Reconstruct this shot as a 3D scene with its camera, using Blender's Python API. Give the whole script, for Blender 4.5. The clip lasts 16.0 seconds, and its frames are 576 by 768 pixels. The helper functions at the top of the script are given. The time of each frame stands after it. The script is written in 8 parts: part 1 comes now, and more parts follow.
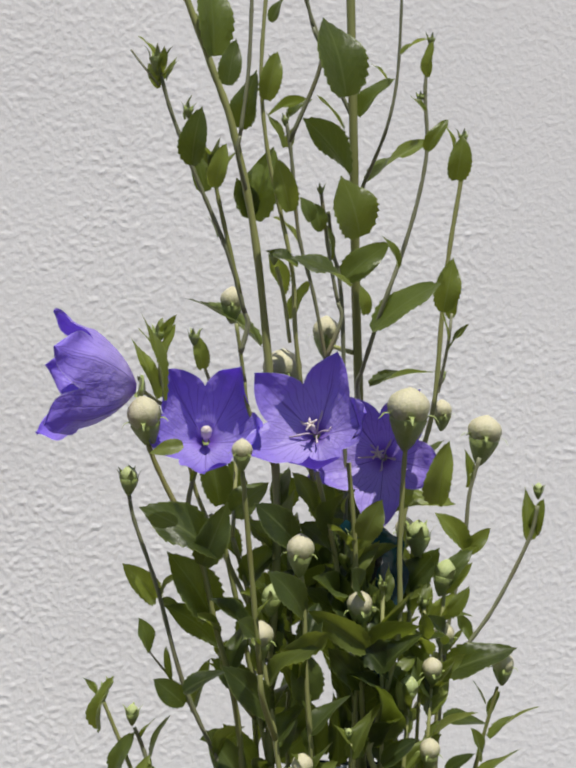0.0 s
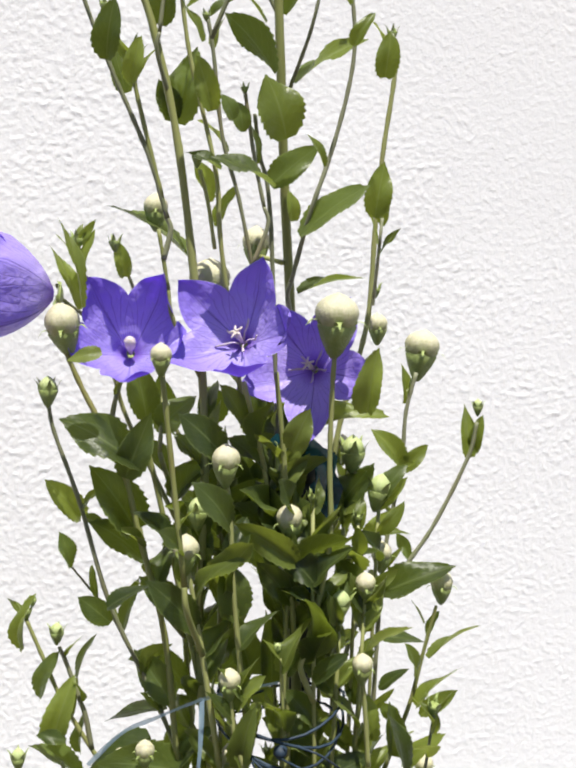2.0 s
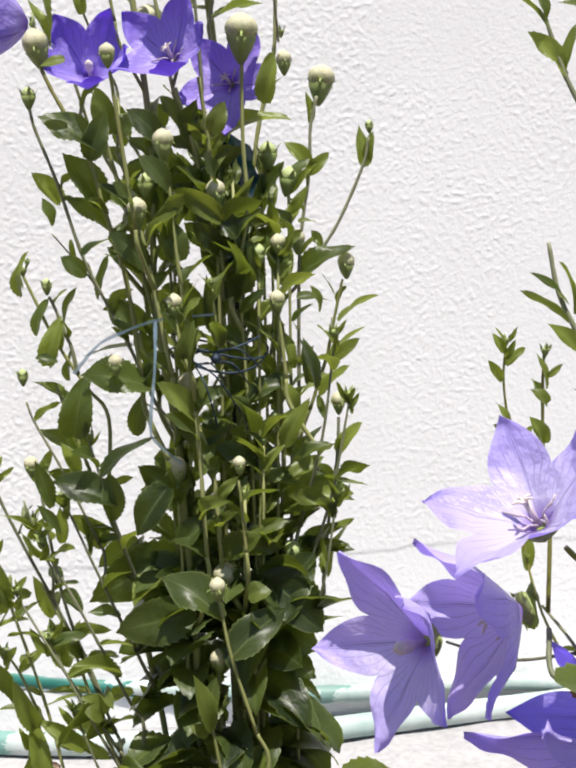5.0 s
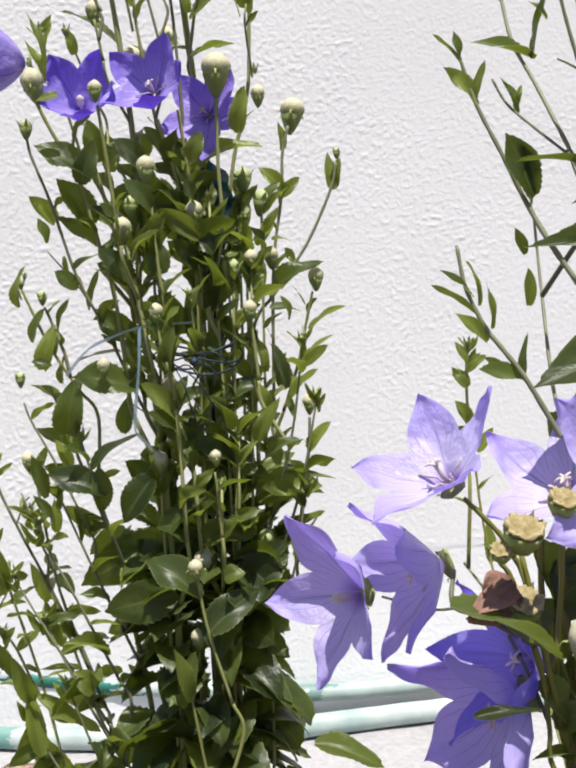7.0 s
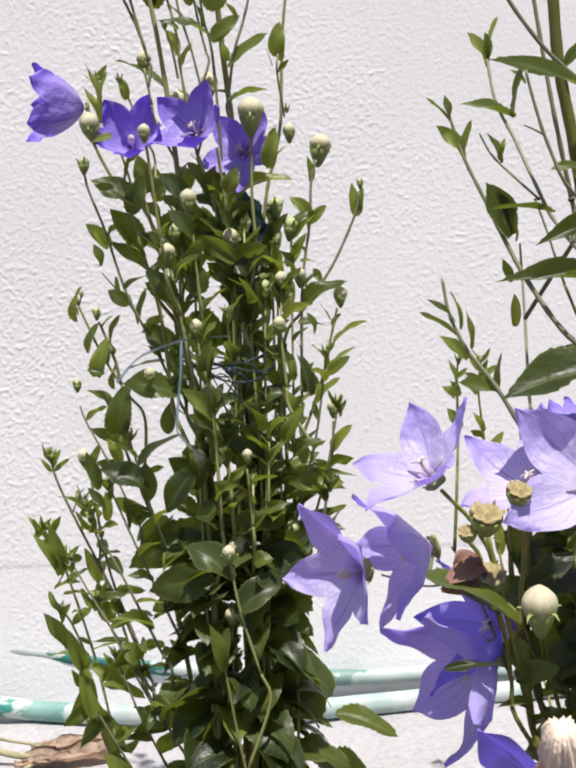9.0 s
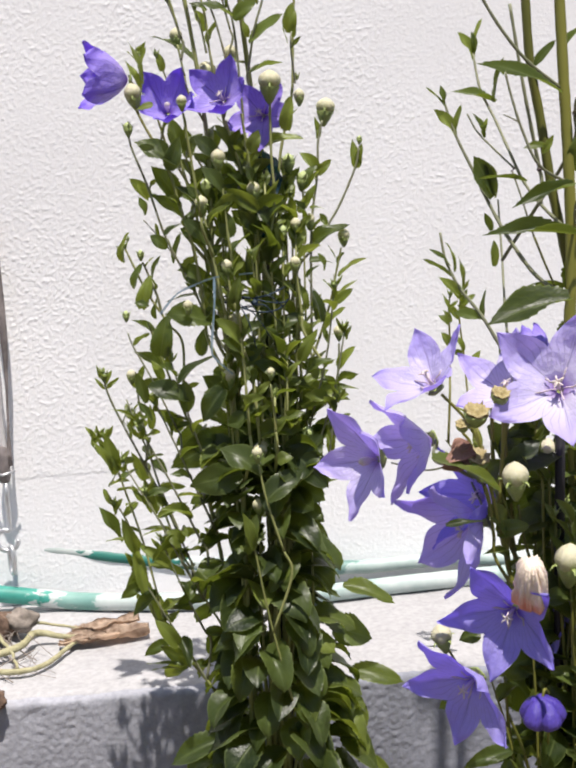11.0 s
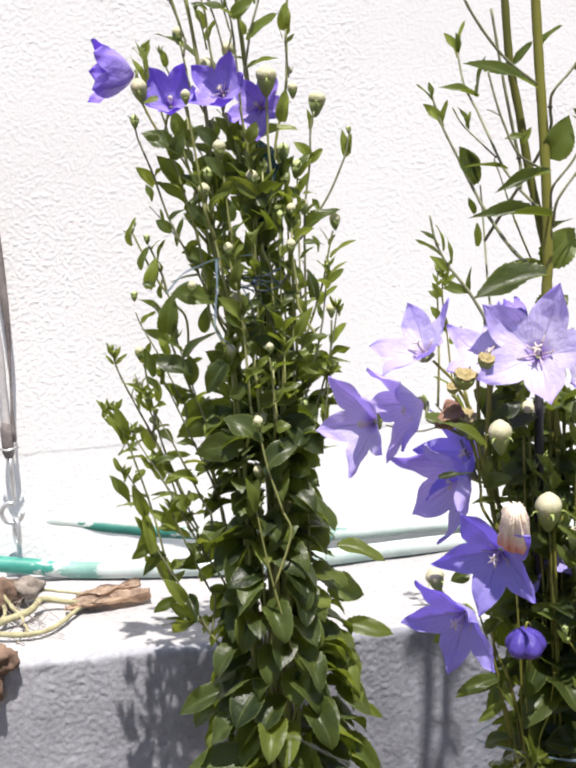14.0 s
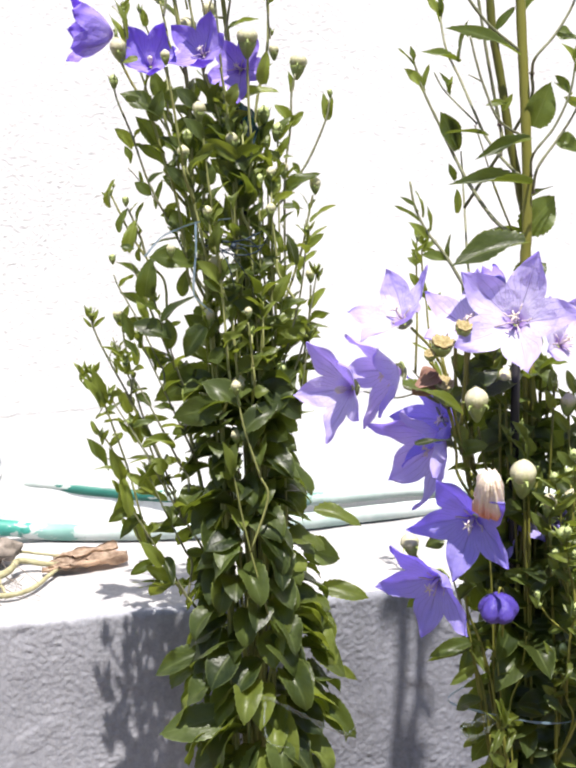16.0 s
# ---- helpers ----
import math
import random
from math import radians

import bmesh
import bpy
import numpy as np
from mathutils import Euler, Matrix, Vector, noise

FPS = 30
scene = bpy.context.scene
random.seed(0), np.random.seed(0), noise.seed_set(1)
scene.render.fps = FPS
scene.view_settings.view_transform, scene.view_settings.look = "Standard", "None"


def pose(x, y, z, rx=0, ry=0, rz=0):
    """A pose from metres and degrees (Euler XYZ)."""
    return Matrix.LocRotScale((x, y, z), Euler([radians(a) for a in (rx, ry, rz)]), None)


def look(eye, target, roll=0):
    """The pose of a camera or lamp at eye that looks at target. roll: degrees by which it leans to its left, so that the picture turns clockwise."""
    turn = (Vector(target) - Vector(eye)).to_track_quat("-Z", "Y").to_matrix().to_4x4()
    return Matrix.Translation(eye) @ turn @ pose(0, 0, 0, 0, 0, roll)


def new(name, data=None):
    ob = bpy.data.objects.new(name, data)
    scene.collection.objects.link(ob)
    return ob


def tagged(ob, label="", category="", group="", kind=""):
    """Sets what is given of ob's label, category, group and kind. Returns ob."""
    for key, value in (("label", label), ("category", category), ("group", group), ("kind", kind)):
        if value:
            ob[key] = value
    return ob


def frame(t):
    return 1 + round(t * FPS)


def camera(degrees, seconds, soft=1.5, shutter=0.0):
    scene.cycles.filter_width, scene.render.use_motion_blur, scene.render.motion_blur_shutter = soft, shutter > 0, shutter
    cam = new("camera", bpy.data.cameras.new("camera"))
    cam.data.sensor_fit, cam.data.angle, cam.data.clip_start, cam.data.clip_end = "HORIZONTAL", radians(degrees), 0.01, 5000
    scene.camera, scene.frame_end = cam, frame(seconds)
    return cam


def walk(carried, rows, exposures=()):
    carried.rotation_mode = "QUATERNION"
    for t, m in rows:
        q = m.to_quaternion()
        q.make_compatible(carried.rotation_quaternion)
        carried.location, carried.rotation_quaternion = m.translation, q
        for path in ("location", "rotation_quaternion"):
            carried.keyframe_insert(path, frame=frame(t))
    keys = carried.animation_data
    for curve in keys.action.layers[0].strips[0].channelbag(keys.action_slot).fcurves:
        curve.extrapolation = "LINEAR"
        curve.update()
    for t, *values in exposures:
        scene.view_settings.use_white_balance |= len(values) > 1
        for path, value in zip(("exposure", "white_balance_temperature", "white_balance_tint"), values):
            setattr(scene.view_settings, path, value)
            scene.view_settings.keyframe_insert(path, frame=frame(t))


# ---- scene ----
# ---- camera and path ----
cam = camera(29.7, 16.0, soft=2.9)
PATH = [
    (0, (-0.0022, -0.8236, 0.9757), (0.0791, 0.1712, 0.9145), 1.40),
    (0.5, (0.0085, -0.8244, 0.9576), (0.0961, 0.1675, 0.8665), 1.18),
    (1, (0.0148, -0.8226, 0.9559), (0.1069, 0.1691, 0.8657), 1.18),
    (1.5, (0.0175, -0.8199, 0.9530), (0.1133, 0.1717, 0.8652), 1.03),
    (2, (0.0200, -0.8136, 0.9508), (0.1209, 0.1774, 0.8627), 0.93),
    (2.5, (0.0219, -0.8131, 0.9470), (0.1241, 0.1777, 0.8582), 0.63),
    (3, (0.0207, -0.8228, 0.9252), (0.1230, 0.1661, 0.8172), -0.48),
    (3.5, (0.0349, -0.8584, 0.8946), (0.1352, 0.1284, 0.7679), -1.25),
    (3.7, (0.0475, -0.8783, 0.8777), (0.1350, 0.1089, 0.7439), -1.64),
    (5.8, (0.0602, -1.0079, 0.8123), (0.1353, -0.0151, 0.7196), -2.33),
    (6, (0.0692, -1.0161, 0.8108), (0.1457, -0.0232, 0.7196), -2.45),
    (6.5, (0.0767, -1.0246, 0.8097), (0.1505, -0.0309, 0.7250), -2.62),
    (7, (0.0727, -1.0327, 0.8077), (0.1372, -0.0379, 0.7286), -2.60),
    (7.5, (0.0689, -1.0511, 0.8053), (0.1228, -0.0554, 0.7291), -2.49),
    (8, (0.0759, -1.0644, 0.7972), (0.1107, -0.0680, 0.7199), -2.63),
    (8.5, (0.0808, -1.0900, 0.8071), (0.1063, -0.0931, 0.7333), -2.41),
    (9, (0.0849, -1.1118, 0.8165), (0.1027, -0.1148, 0.7413), -2.35),
    (9.2, (0.0842, -1.1178, 0.8164), (0.0989, -0.1214, 0.7328), -2.32),
    (11.3, (0.0383, -1.2678, 0.8367), (0.0880, -0.2803, 0.6870), -3.10),
    (11.5, (0.0360, -1.2731, 0.8374), (0.0862, -0.2858, 0.6866), -3.35),
    (12, (0.0354, -1.2723, 0.8314), (0.0929, -0.2873, 0.6685), -3.64),
    (12.5, (0.0365, -1.2819, 0.8351), (0.0945, -0.2969, 0.6724), -3.67),
    (13, (0.0319, -1.2964, 0.8394), (0.0902, -0.3112, 0.6783), -3.77),
    (13.5, (0.0271, -1.3125, 0.8396), (0.0896, -0.3273, 0.6802), -3.65),
    (14, (0.0201, -1.3160, 0.8354), (0.0889, -0.3316, 0.6731), -3.28),
    (14.5, (0.0189, -1.3134, 0.8315), (0.0931, -0.3305, 0.6631), -2.72),
    (15, (0.0235, -1.3145, 0.8331), (0.1015, -0.3337, 0.6544), -2.70),
    (15.5, (0.0236, -1.3174, 0.8340), (0.1067, -0.3386, 0.6467), -2.66),
    (16, (0.0213, -1.3159, 0.8364), (0.1067, -0.3390, 0.6403), -2.53),
]
EXPOSURES = [(0.0, -0.13, 6500, 9), (0.25, 0.16, 6500, 9), (0.5, 0.38, 6500, 9), (1.0, 0.5, 6500, 9), (3.5, 0.5, 6500, 9), (6.0, 0.38, 6500, 11), (7.0, 0.34, 6450, 11), (8.0, 0.15, 6480, 14),
             (9.0, 0.28, 6500, 13), (9.2, 0.3, 6500, 13), (11.5, 0.34, 6560, 12), (12.0, 0.46, 6560, 12), (12.5, 0.45, 6560, 12), (13.0, 0.42, 6560, 12), (13.5, 0.45, 6560, 12), (14.5, 0.74, 6560, 12), (16.0, 0.82, 6560, 12)]
walk(cam, [(t, look(eye, target, roll)) for t, eye, target, roll in PATH], EXPOSURES)

# ---- daylight ----
SUN_TRAVEL = Vector((-0.06, 0.34, -1.0)).normalized()
world = bpy.data.worlds.new("sky")
scene.world = world
world.use_nodes = True
wn = world.node_tree
sky = wn.nodes.new("ShaderNodeTexSky")
sky.sky_type = 'NISHITA'
sky.sun_disc = False
sky.sun_elevation = math.asin(-SUN_TRAVEL.z)
sky.sun_rotation = math.atan2(-SUN_TRAVEL.x, -SUN_TRAVEL.y)
wn.links.new(sky.outputs[0], wn.nodes["Background"].inputs[0])
wn.nodes["Background"].inputs[1].default_value = 0.075
sun_data = bpy.data.lights.new("sun", 'SUN')
sun_data.energy = 5.0
sun_data.angle = radians(0.55)
sun_data.color = (1.0, 0.955, 0.89)
sun = new("sun", sun_data)
sun.rotation_mode = 'QUATERNION'
sun.rotation_quaternion = SUN_TRAVEL.to_track_quat("-Z", "Y")
sun.location = (0.4, -1.2, 4.5)


# ---- materials ----
class Mat:
    """A small wrapper to wire a node material."""

    def __init__(self, name, rough=0.6, color=(0.5, 0.5, 0.5), spec=0.5, metal=0.0):
        self.m = bpy.data.materials.new(name)
        self.m.use_nodes = True
        self.t = self.m.node_tree
        self.b = self.t.nodes["Principled BSDF"]
        self.b.inputs["Roughness"].default_value = rough
        self.b.inputs["Base Color"].default_value = (*color, 1)
        self.b.inputs["Specular IOR Level"].default_value = spec
        self.b.inputs["Metallic"].default_value = metal

    def node(self, kind, **values):
        n = self.t.nodes.new(kind)
        for k, v in values.items():
            n.inputs[k.replace("_", " ")].default_value = v
        return n

    def link(self, a, b):
        self.t.links.new(a, b)

    def coords(self, which="Object"):
        return self.t.nodes.new("ShaderNodeTexCoord").outputs[which]

    def noise(self, scale, detail=4.0, rough=0.6, vec=None, distortion=0.0):
        n = self.node("ShaderNodeTexNoise", Scale=scale, Detail=detail, Roughness=rough, Distortion=distortion)
        self.link(vec if vec is not None else self.coords(), n.inputs["Vector"])
        return n.outputs[0]

    def stretch(self, sx, sy, sz, which="Object"):
        n = self.t.nodes.new("ShaderNodeMapping")
        n.inputs["Scale"].default_value = (sx, sy, sz)
        self.link(self.coords(which), n.inputs["Vector"])
        return n.outputs[0]

    def ramp(self, fac, *stops):
        n = self.t.nodes.new("ShaderNodeValToRGB")
        els = n.color_ramp.elements
        while len(els) < len(stops):
            els.new(0.5)
        for e, (p, c) in zip(els, stops):
            e.position, e.color = p, (*c, 1)
        self.link(fac, n.inputs[0])
        return n.outputs[0]

    def mix(self, fac, a, b, blend='MIX'):
        n = self.t.nodes.new("ShaderNodeMix")
        n.data_type, n.blend_type = 'RGBA', blend
        for sock, v in ((n.inputs[0], fac), (n.inputs[6], a), (n.inputs[7], b)):
            if hasattr(v, "is_linked"):
                self.link(v, sock)
            else:
                sock.default_value = v if isinstance(v, float) else (*v, 1)
        return n.outputs[2]

    def math(self, op, a, b=0.0):
        n = self.t.nodes.new("ShaderNodeMath")
        n.operation = op
        for sock, v in ((n.inputs[0], a), (n.inputs[1], b)):
            if hasattr(v, "is_linked"):
                self.link(v, sock)
            else:
                sock.default_value = v
        return n.outputs[0]

    def color(self, c):
        self.link(c, self.b.inputs["Base Color"])
        return self

    def bump(self, height, strength=0.5, distance=0.002):
        n = self.node("ShaderNodeBump", Strength=strength, Distance=distance)
        if self.b.inputs["Normal"].is_linked:
            self.link(self.b.inputs["Normal"].links[0].from_socket, n.inputs["Normal"])
        self.link(height, n.inputs["Height"])
        self.link(n.outputs[0], self.b.inputs["Normal"])
        return self

    def random(self):
        return self.t.nodes.new("ShaderNodeObjectInfo").outputs["Random"]

    def translucent(self, color, fac=0.35):
        """Lets part of the light through a thin leaf or petal."""
        tr = self.t.nodes.new("ShaderNodeBsdfTranslucent")
        if hasattr(color, "is_linked"):
            self.link(color, tr.inputs["Color"])
        else:
            tr.inputs["Color"].default_value = (*color, 1)
        mx = self.t.nodes.new("ShaderNodeMixShader")
        mx.inputs[0].default_value = fac
        out = self.t.nodes["Material Output"]
        self.link(self.b.outputs[0], mx.inputs[1])
        self.link(tr.outputs[0], mx.inputs[2])
        self.link(mx.outputs[0], out.inputs["Surface"])
        return self


def stucco_material():
    m = Mat("white_stucco", 0.88, spec=0.2)
    base = m.ramp(m.noise(3.0, 6, 0.6), (0.25, (0.82, 0.81, 0.815)), (0.75, (0.88, 0.875, 0.88)))
    stain = m.ramp(m.noise(0.9, 5, 0.65, m.stretch(1, 1, 3)), (0.5, (1, 1, 1)), (0.8, (0.92, 0.9, 0.89)))
    m.color(m.mix(0.8, base, stain, 'MULTIPLY'))
    m.bump(m.noise(300.0, 3, 0.6), 0.42, 0.0011)
    return m.m


def cement_material(name, lo, hi, scale=1.0, duller=None):
    m = Mat(name, 0.9, spec=0.2)
    big = m.ramp(m.noise(7.0 * scale, 6, 0.65), (0.3, lo), (0.7, hi))
    fleck = m.ramp(m.noise(150.0, 4, 0.7), (0.32, (0.74, 0.74, 0.74)), (0.62, (1.06, 1.05, 1.05)))
    col = m.mix(0.7, big, fleck, 'MULTIPLY')
    if duller:
        # past this place along x the cement is darker and bluer, with a broken edge
        sep = m.t.nodes.new("ShaderNodeSeparateXYZ")
        m.link(m.coords(), sep.inputs[0])
        edge = m.math('ADD', sep.outputs[0], m.math('MULTIPLY', m.math('SUBTRACT', m.noise(16.0, 5, 0.65), 0.5), 0.16))
        dulled = m.ramp(m.math('ADD', m.math('MULTIPLY', m.math('SUBTRACT', edge, duller), 14.0), 0.5), (0.3, (1, 1, 1)), (0.7, (0.70, 0.715, 0.745)))
        col = m.mix(1.0, col, dulled, 'MULTIPLY')
    m.color(col)
    m.bump(m.noise(110.0, 5, 0.65), 0.4, 0.0018)
    m.bump(m.noise(420.0, 3, 0.6), 0.55, 0.0008)
    return m.m


MAT_WALL = stucco_material()
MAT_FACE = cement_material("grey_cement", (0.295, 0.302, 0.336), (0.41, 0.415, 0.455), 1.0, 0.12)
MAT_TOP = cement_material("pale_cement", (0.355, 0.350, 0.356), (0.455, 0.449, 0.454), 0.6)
MAT_SOIL = cement_material("brown_soil", (0.09, 0.065, 0.045), (0.16, 0.12, 0.085), 3.0)


# ---- mesh helpers ----
def link_mesh(name, bm, material, smooth=True):
    me = bpy.data.meshes.new(name)
    bm.normal_update()
    bm.to_mesh(me)
    bm.free()
    for mat in material if isinstance(material, (list, tuple)) else (material,):
        me.materials.append(mat)
    if smooth:
        me.polygons.foreach_set("use_smooth", [True] * len(me.polygons))
    return me


def part(name, bm, material, parent, label="", smooth=True):
    """Links a bmesh as one mesh object under a thing or a part."""
    ob = new(name, link_mesh(name, bm, material, smooth))
    ob.parent = parent
    return tagged(ob, label)


def shared(name, mesh, parent, m):
    """One more piece on a mesh that other pieces share."""
    ob = new(name, mesh)
    ob.parent = parent
    ob.matrix_basis = m
    return ob


def thing(name, label, category, at=(0, 0, 0), group="", kind=""):
    ob = new(name)
    ob.location = at
    ob.empty_display_size = 0.02
    return tagged(ob, label, category, group, kind)


def tube(bm, points, radii, sides=8, mat=0, cap=True):
    """A round bar along points with a radius at each."""
    pts = [Vector(p) for p in points]
    rings, side = [], None
    for i, p in enumerate(pts):
        d = (pts[min(i + 1, len(pts) - 1)] - pts[max(i - 1, 0)]).normalized()
        if side is None:
            side = d.orthogonal().normalized()
        side = (side - d * side.dot(d)).normalized()
        up = d.cross(side)
        r = radii[i] if isinstance(radii, (list, tuple)) else radii
        rings.append([bm.verts.new(p + (side * math.cos(a) + up * math.sin(a)) * r)
                      for a in (2 * math.pi * k / sides for k in range(sides))])
    for a, b in zip(rings, rings[1:]):
        for k in range(sides):
            f = bm.faces.new((a[k], a[(k + 1) % sides], b[(k + 1) % sides], b[k]))
            f.material_index = mat
    if cap:
        bm.faces.new(rings[0][::-1]).material_index = mat
        bm.faces.new(rings[-1]).material_index = mat
    return rings


def spline(points, n):
    """A smooth run of n + 1 points through a few given ones (Catmull-Rom)."""
    p = [Vector(q) for q in points]
    if len(p) == 2:
        return [p[0].lerp(p[1], k / n) for k in range(n + 1)]
    p = [2 * p[0] - p[1]] + p + [2 * p[-1] - p[-2]]
    out, spans = [], len(p) - 3
    for k in range(n + 1):
        u = min(k / n * spans, spans - 1e-6)
        i, f = int(u), u - int(u)
        a, b, c, d = p[i:i + 4]
        out.append(0.5 * (2 * b + (c - a) * f + (2 * a - 5 * b + 4 * c - d) * f * f + (3 * b - a - 3 * c + d) * f ** 3))
    return out


def lathe(bm, profile, sides=12, mat=0, bulge=None):
    """Turns (radius, height) pairs round z; bulge(angle, k) scales the radius."""
    rings = []
    for k, (r, z) in enumerate(profile):
        ring = []
        for j in range(sides):
            a = 2 * math.pi * j / sides
            s = r * (bulge(a, k) if bulge else 1.0)
            ring.append(bm.verts.new((s * math.cos(a), s * math.sin(a), z)))
        rings.append(ring)
    for a, b in zip(rings, rings[1:]):
        for j in range(sides):
            bm.faces.new((a[j], a[(j + 1) % sides], b[(j + 1) % sides], b[j])).material_index = mat
    bm.faces.new(rings[0][::-1]).material_index = mat
    bm.faces.new(rings[-1]).material_index = mat
    return rings


# ---- wall, ledge and ground ----
LEDGE_Z, FACE_Y = 0.40, -0.270


def plastered(name, x0, x1, a0, a1, nx, na, place, material, depth, thick_dir):
    """A plastered slab: a fine grid pushed by noise, with a plain back so that it has thickness."""
    verts, faces = [], []
    for j in range(na + 1):
        for i in range(nx + 1):
            verts.append(place(x0 + (x1 - x0) * i / nx, a0 + (a1 - a0) * j / na, depth))
    w = nx + 1
    for j in range(na):
        for i in range(nx):
            faces.append((j * w + i, j * w + i + 1, (j + 1) * w + i + 1, (j + 1) * w + i))
    base = len(verts)
    rim = [i for i in range(w)] + [j * w + nx for j in range(1, na + 1)] + \
          [na * w + i for i in range(nx - 1, -1, -1)] + [j * w for j in range(na - 1, 0, -1)]
    for k in rim:
        verts.append(tuple(Vector(verts[k]) + Vector(thick_dir)))
    n = len(rim)
    for k in range(n):
        faces.append((rim[(k + 1) % n], rim[k], base + k, base + (k + 1) % n))
    faces.append(tuple(base + k for k in range(n - 1, -1, -1)))
    me = bpy.data.meshes.new(name)
    me.from_pydata(verts, [], faces)
    me.materials.append(material)
    me.polygons.foreach_set("use_smooth", [True] * len(me.polygons))
    return new(name, me)


def stucco_height(x, z):
    """Trowelled and dashed plaster: short lumps lying flat, smoother patches between, and a low band by the ledge."""
    p = Vector((x, 0.0, z))
    rough = 0.60 + 0.80 * noise.noise(p * 3.1) + 0.45 * noise.noise(p * 9.0) + 0.35 * noise.noise(p * 27.0)
    rough = max(0.06, min(1.0, rough))
    if z < 0.56:
        rough *= 0.60 + 0.60 * max(0.0, noise.noise(p * 5.0 + Vector((3, 0, 0))) + 0.3)
    bent = p + Vector((noise.noise(p * 40.0), 0.0, noise.noise(p * 40.0 + Vector((5, 5, 5))))) * 0.006
    lump = noise.noise(bent * 250.0) * 0.75 + noise.noise(bent * 400.0 + Vector((7, 1, 0))) * 0.4
    lump = max(lump, -0.06)
    h = lump * rough * np.interp(x, (0.06, 0.20), (0.00095, 0.00078)) * (1.0 + 0.2 * max(0.0, min(1.0, 0.4 - 4.0 * x))) + noise.noise(p * 6.0) * 0.0010 + noise.noise(p * 260.0) * 0.00012
    # the upper coat of plaster stands a little proud of the older one by the ledge
    seam = 0.553 + 0.010 * noise.noise(Vector((x * 5.0, 2.0, 0))) + 0.003 * noise.noise(Vector((x * 40.0, 5.0, 0)))
    step = 0.0010 * (0.5 + 0.5 * noise.noise(Vector((x * 11.0, 4.0, 0))))
    h += step * max(0.0, min(1.0, (z - seam) / 0.003))
    return h


wall = plastered("wall_back", -0.45, 0.55, 0.30, 1.30, 800, 760,
                 lambda x, z, d: (x, -stucco_height(x, z), z), MAT_WALL, 0, (0, 0.2, 0))
tagged(wall, "white stucco wall with a rough trowelled surface", "wall", kind="structure")


def upper_wall():
    bm = bmesh.new()
    for x0, x1, z0, z1 in ((-3.0, -0.45, 0, 2.6), (0.55, 3.0, 0, 2.6), (-0.45, 0.55, 1.30, 2.6), (-0.45, 0.55, 0.0, 0.30)):
        bmesh.ops.create_cube(bm, size=1.0, matrix=Matrix.Translation(((x0 + x1) / 2, 0.1, (z0 + z1) / 2)) @
                              Matrix.Diagonal((x1 - x0, 0.2, z1 - z0, 1)))
    ob = new("wall_back_rest", link_mesh("wall_back_rest", bm, MAT_WALL, False))
    tagged(ob, "white stucco wall going on past the view", "wall", kind="structure")


upper_wall()


def face_height(x, z):
    p = Vector((x, 0.4, z))
    h = noise.noise(p * 14.0) * 0.0016
    grain = 0.35 + 0.65 * max(0.0, min(1.0, 0.5 + 1.6 * noise.noise(p * 7.0 + Vector((2, 0, 1)))))
    grain *= np.interp(x, (-0.05, 0.10), (0.72, 1.0))
    h += grain * (max(-0.1, noise.noise(p * 215.0)) * 0.0015 + noise.noise(p * 340.0) * 0.0009)
    clod = noise.noise(p * 34.0 + Vector((9, 0, 4)))
    if clod > 0.42:
        h += min(0.1, clod - 0.42) * 0.006
    pit = noise.noise(p * 26.0 + Vector((1, 6, 2)))
    if pit > 0.45:
        h -= (pit - 0.45) * 0.006
    return h


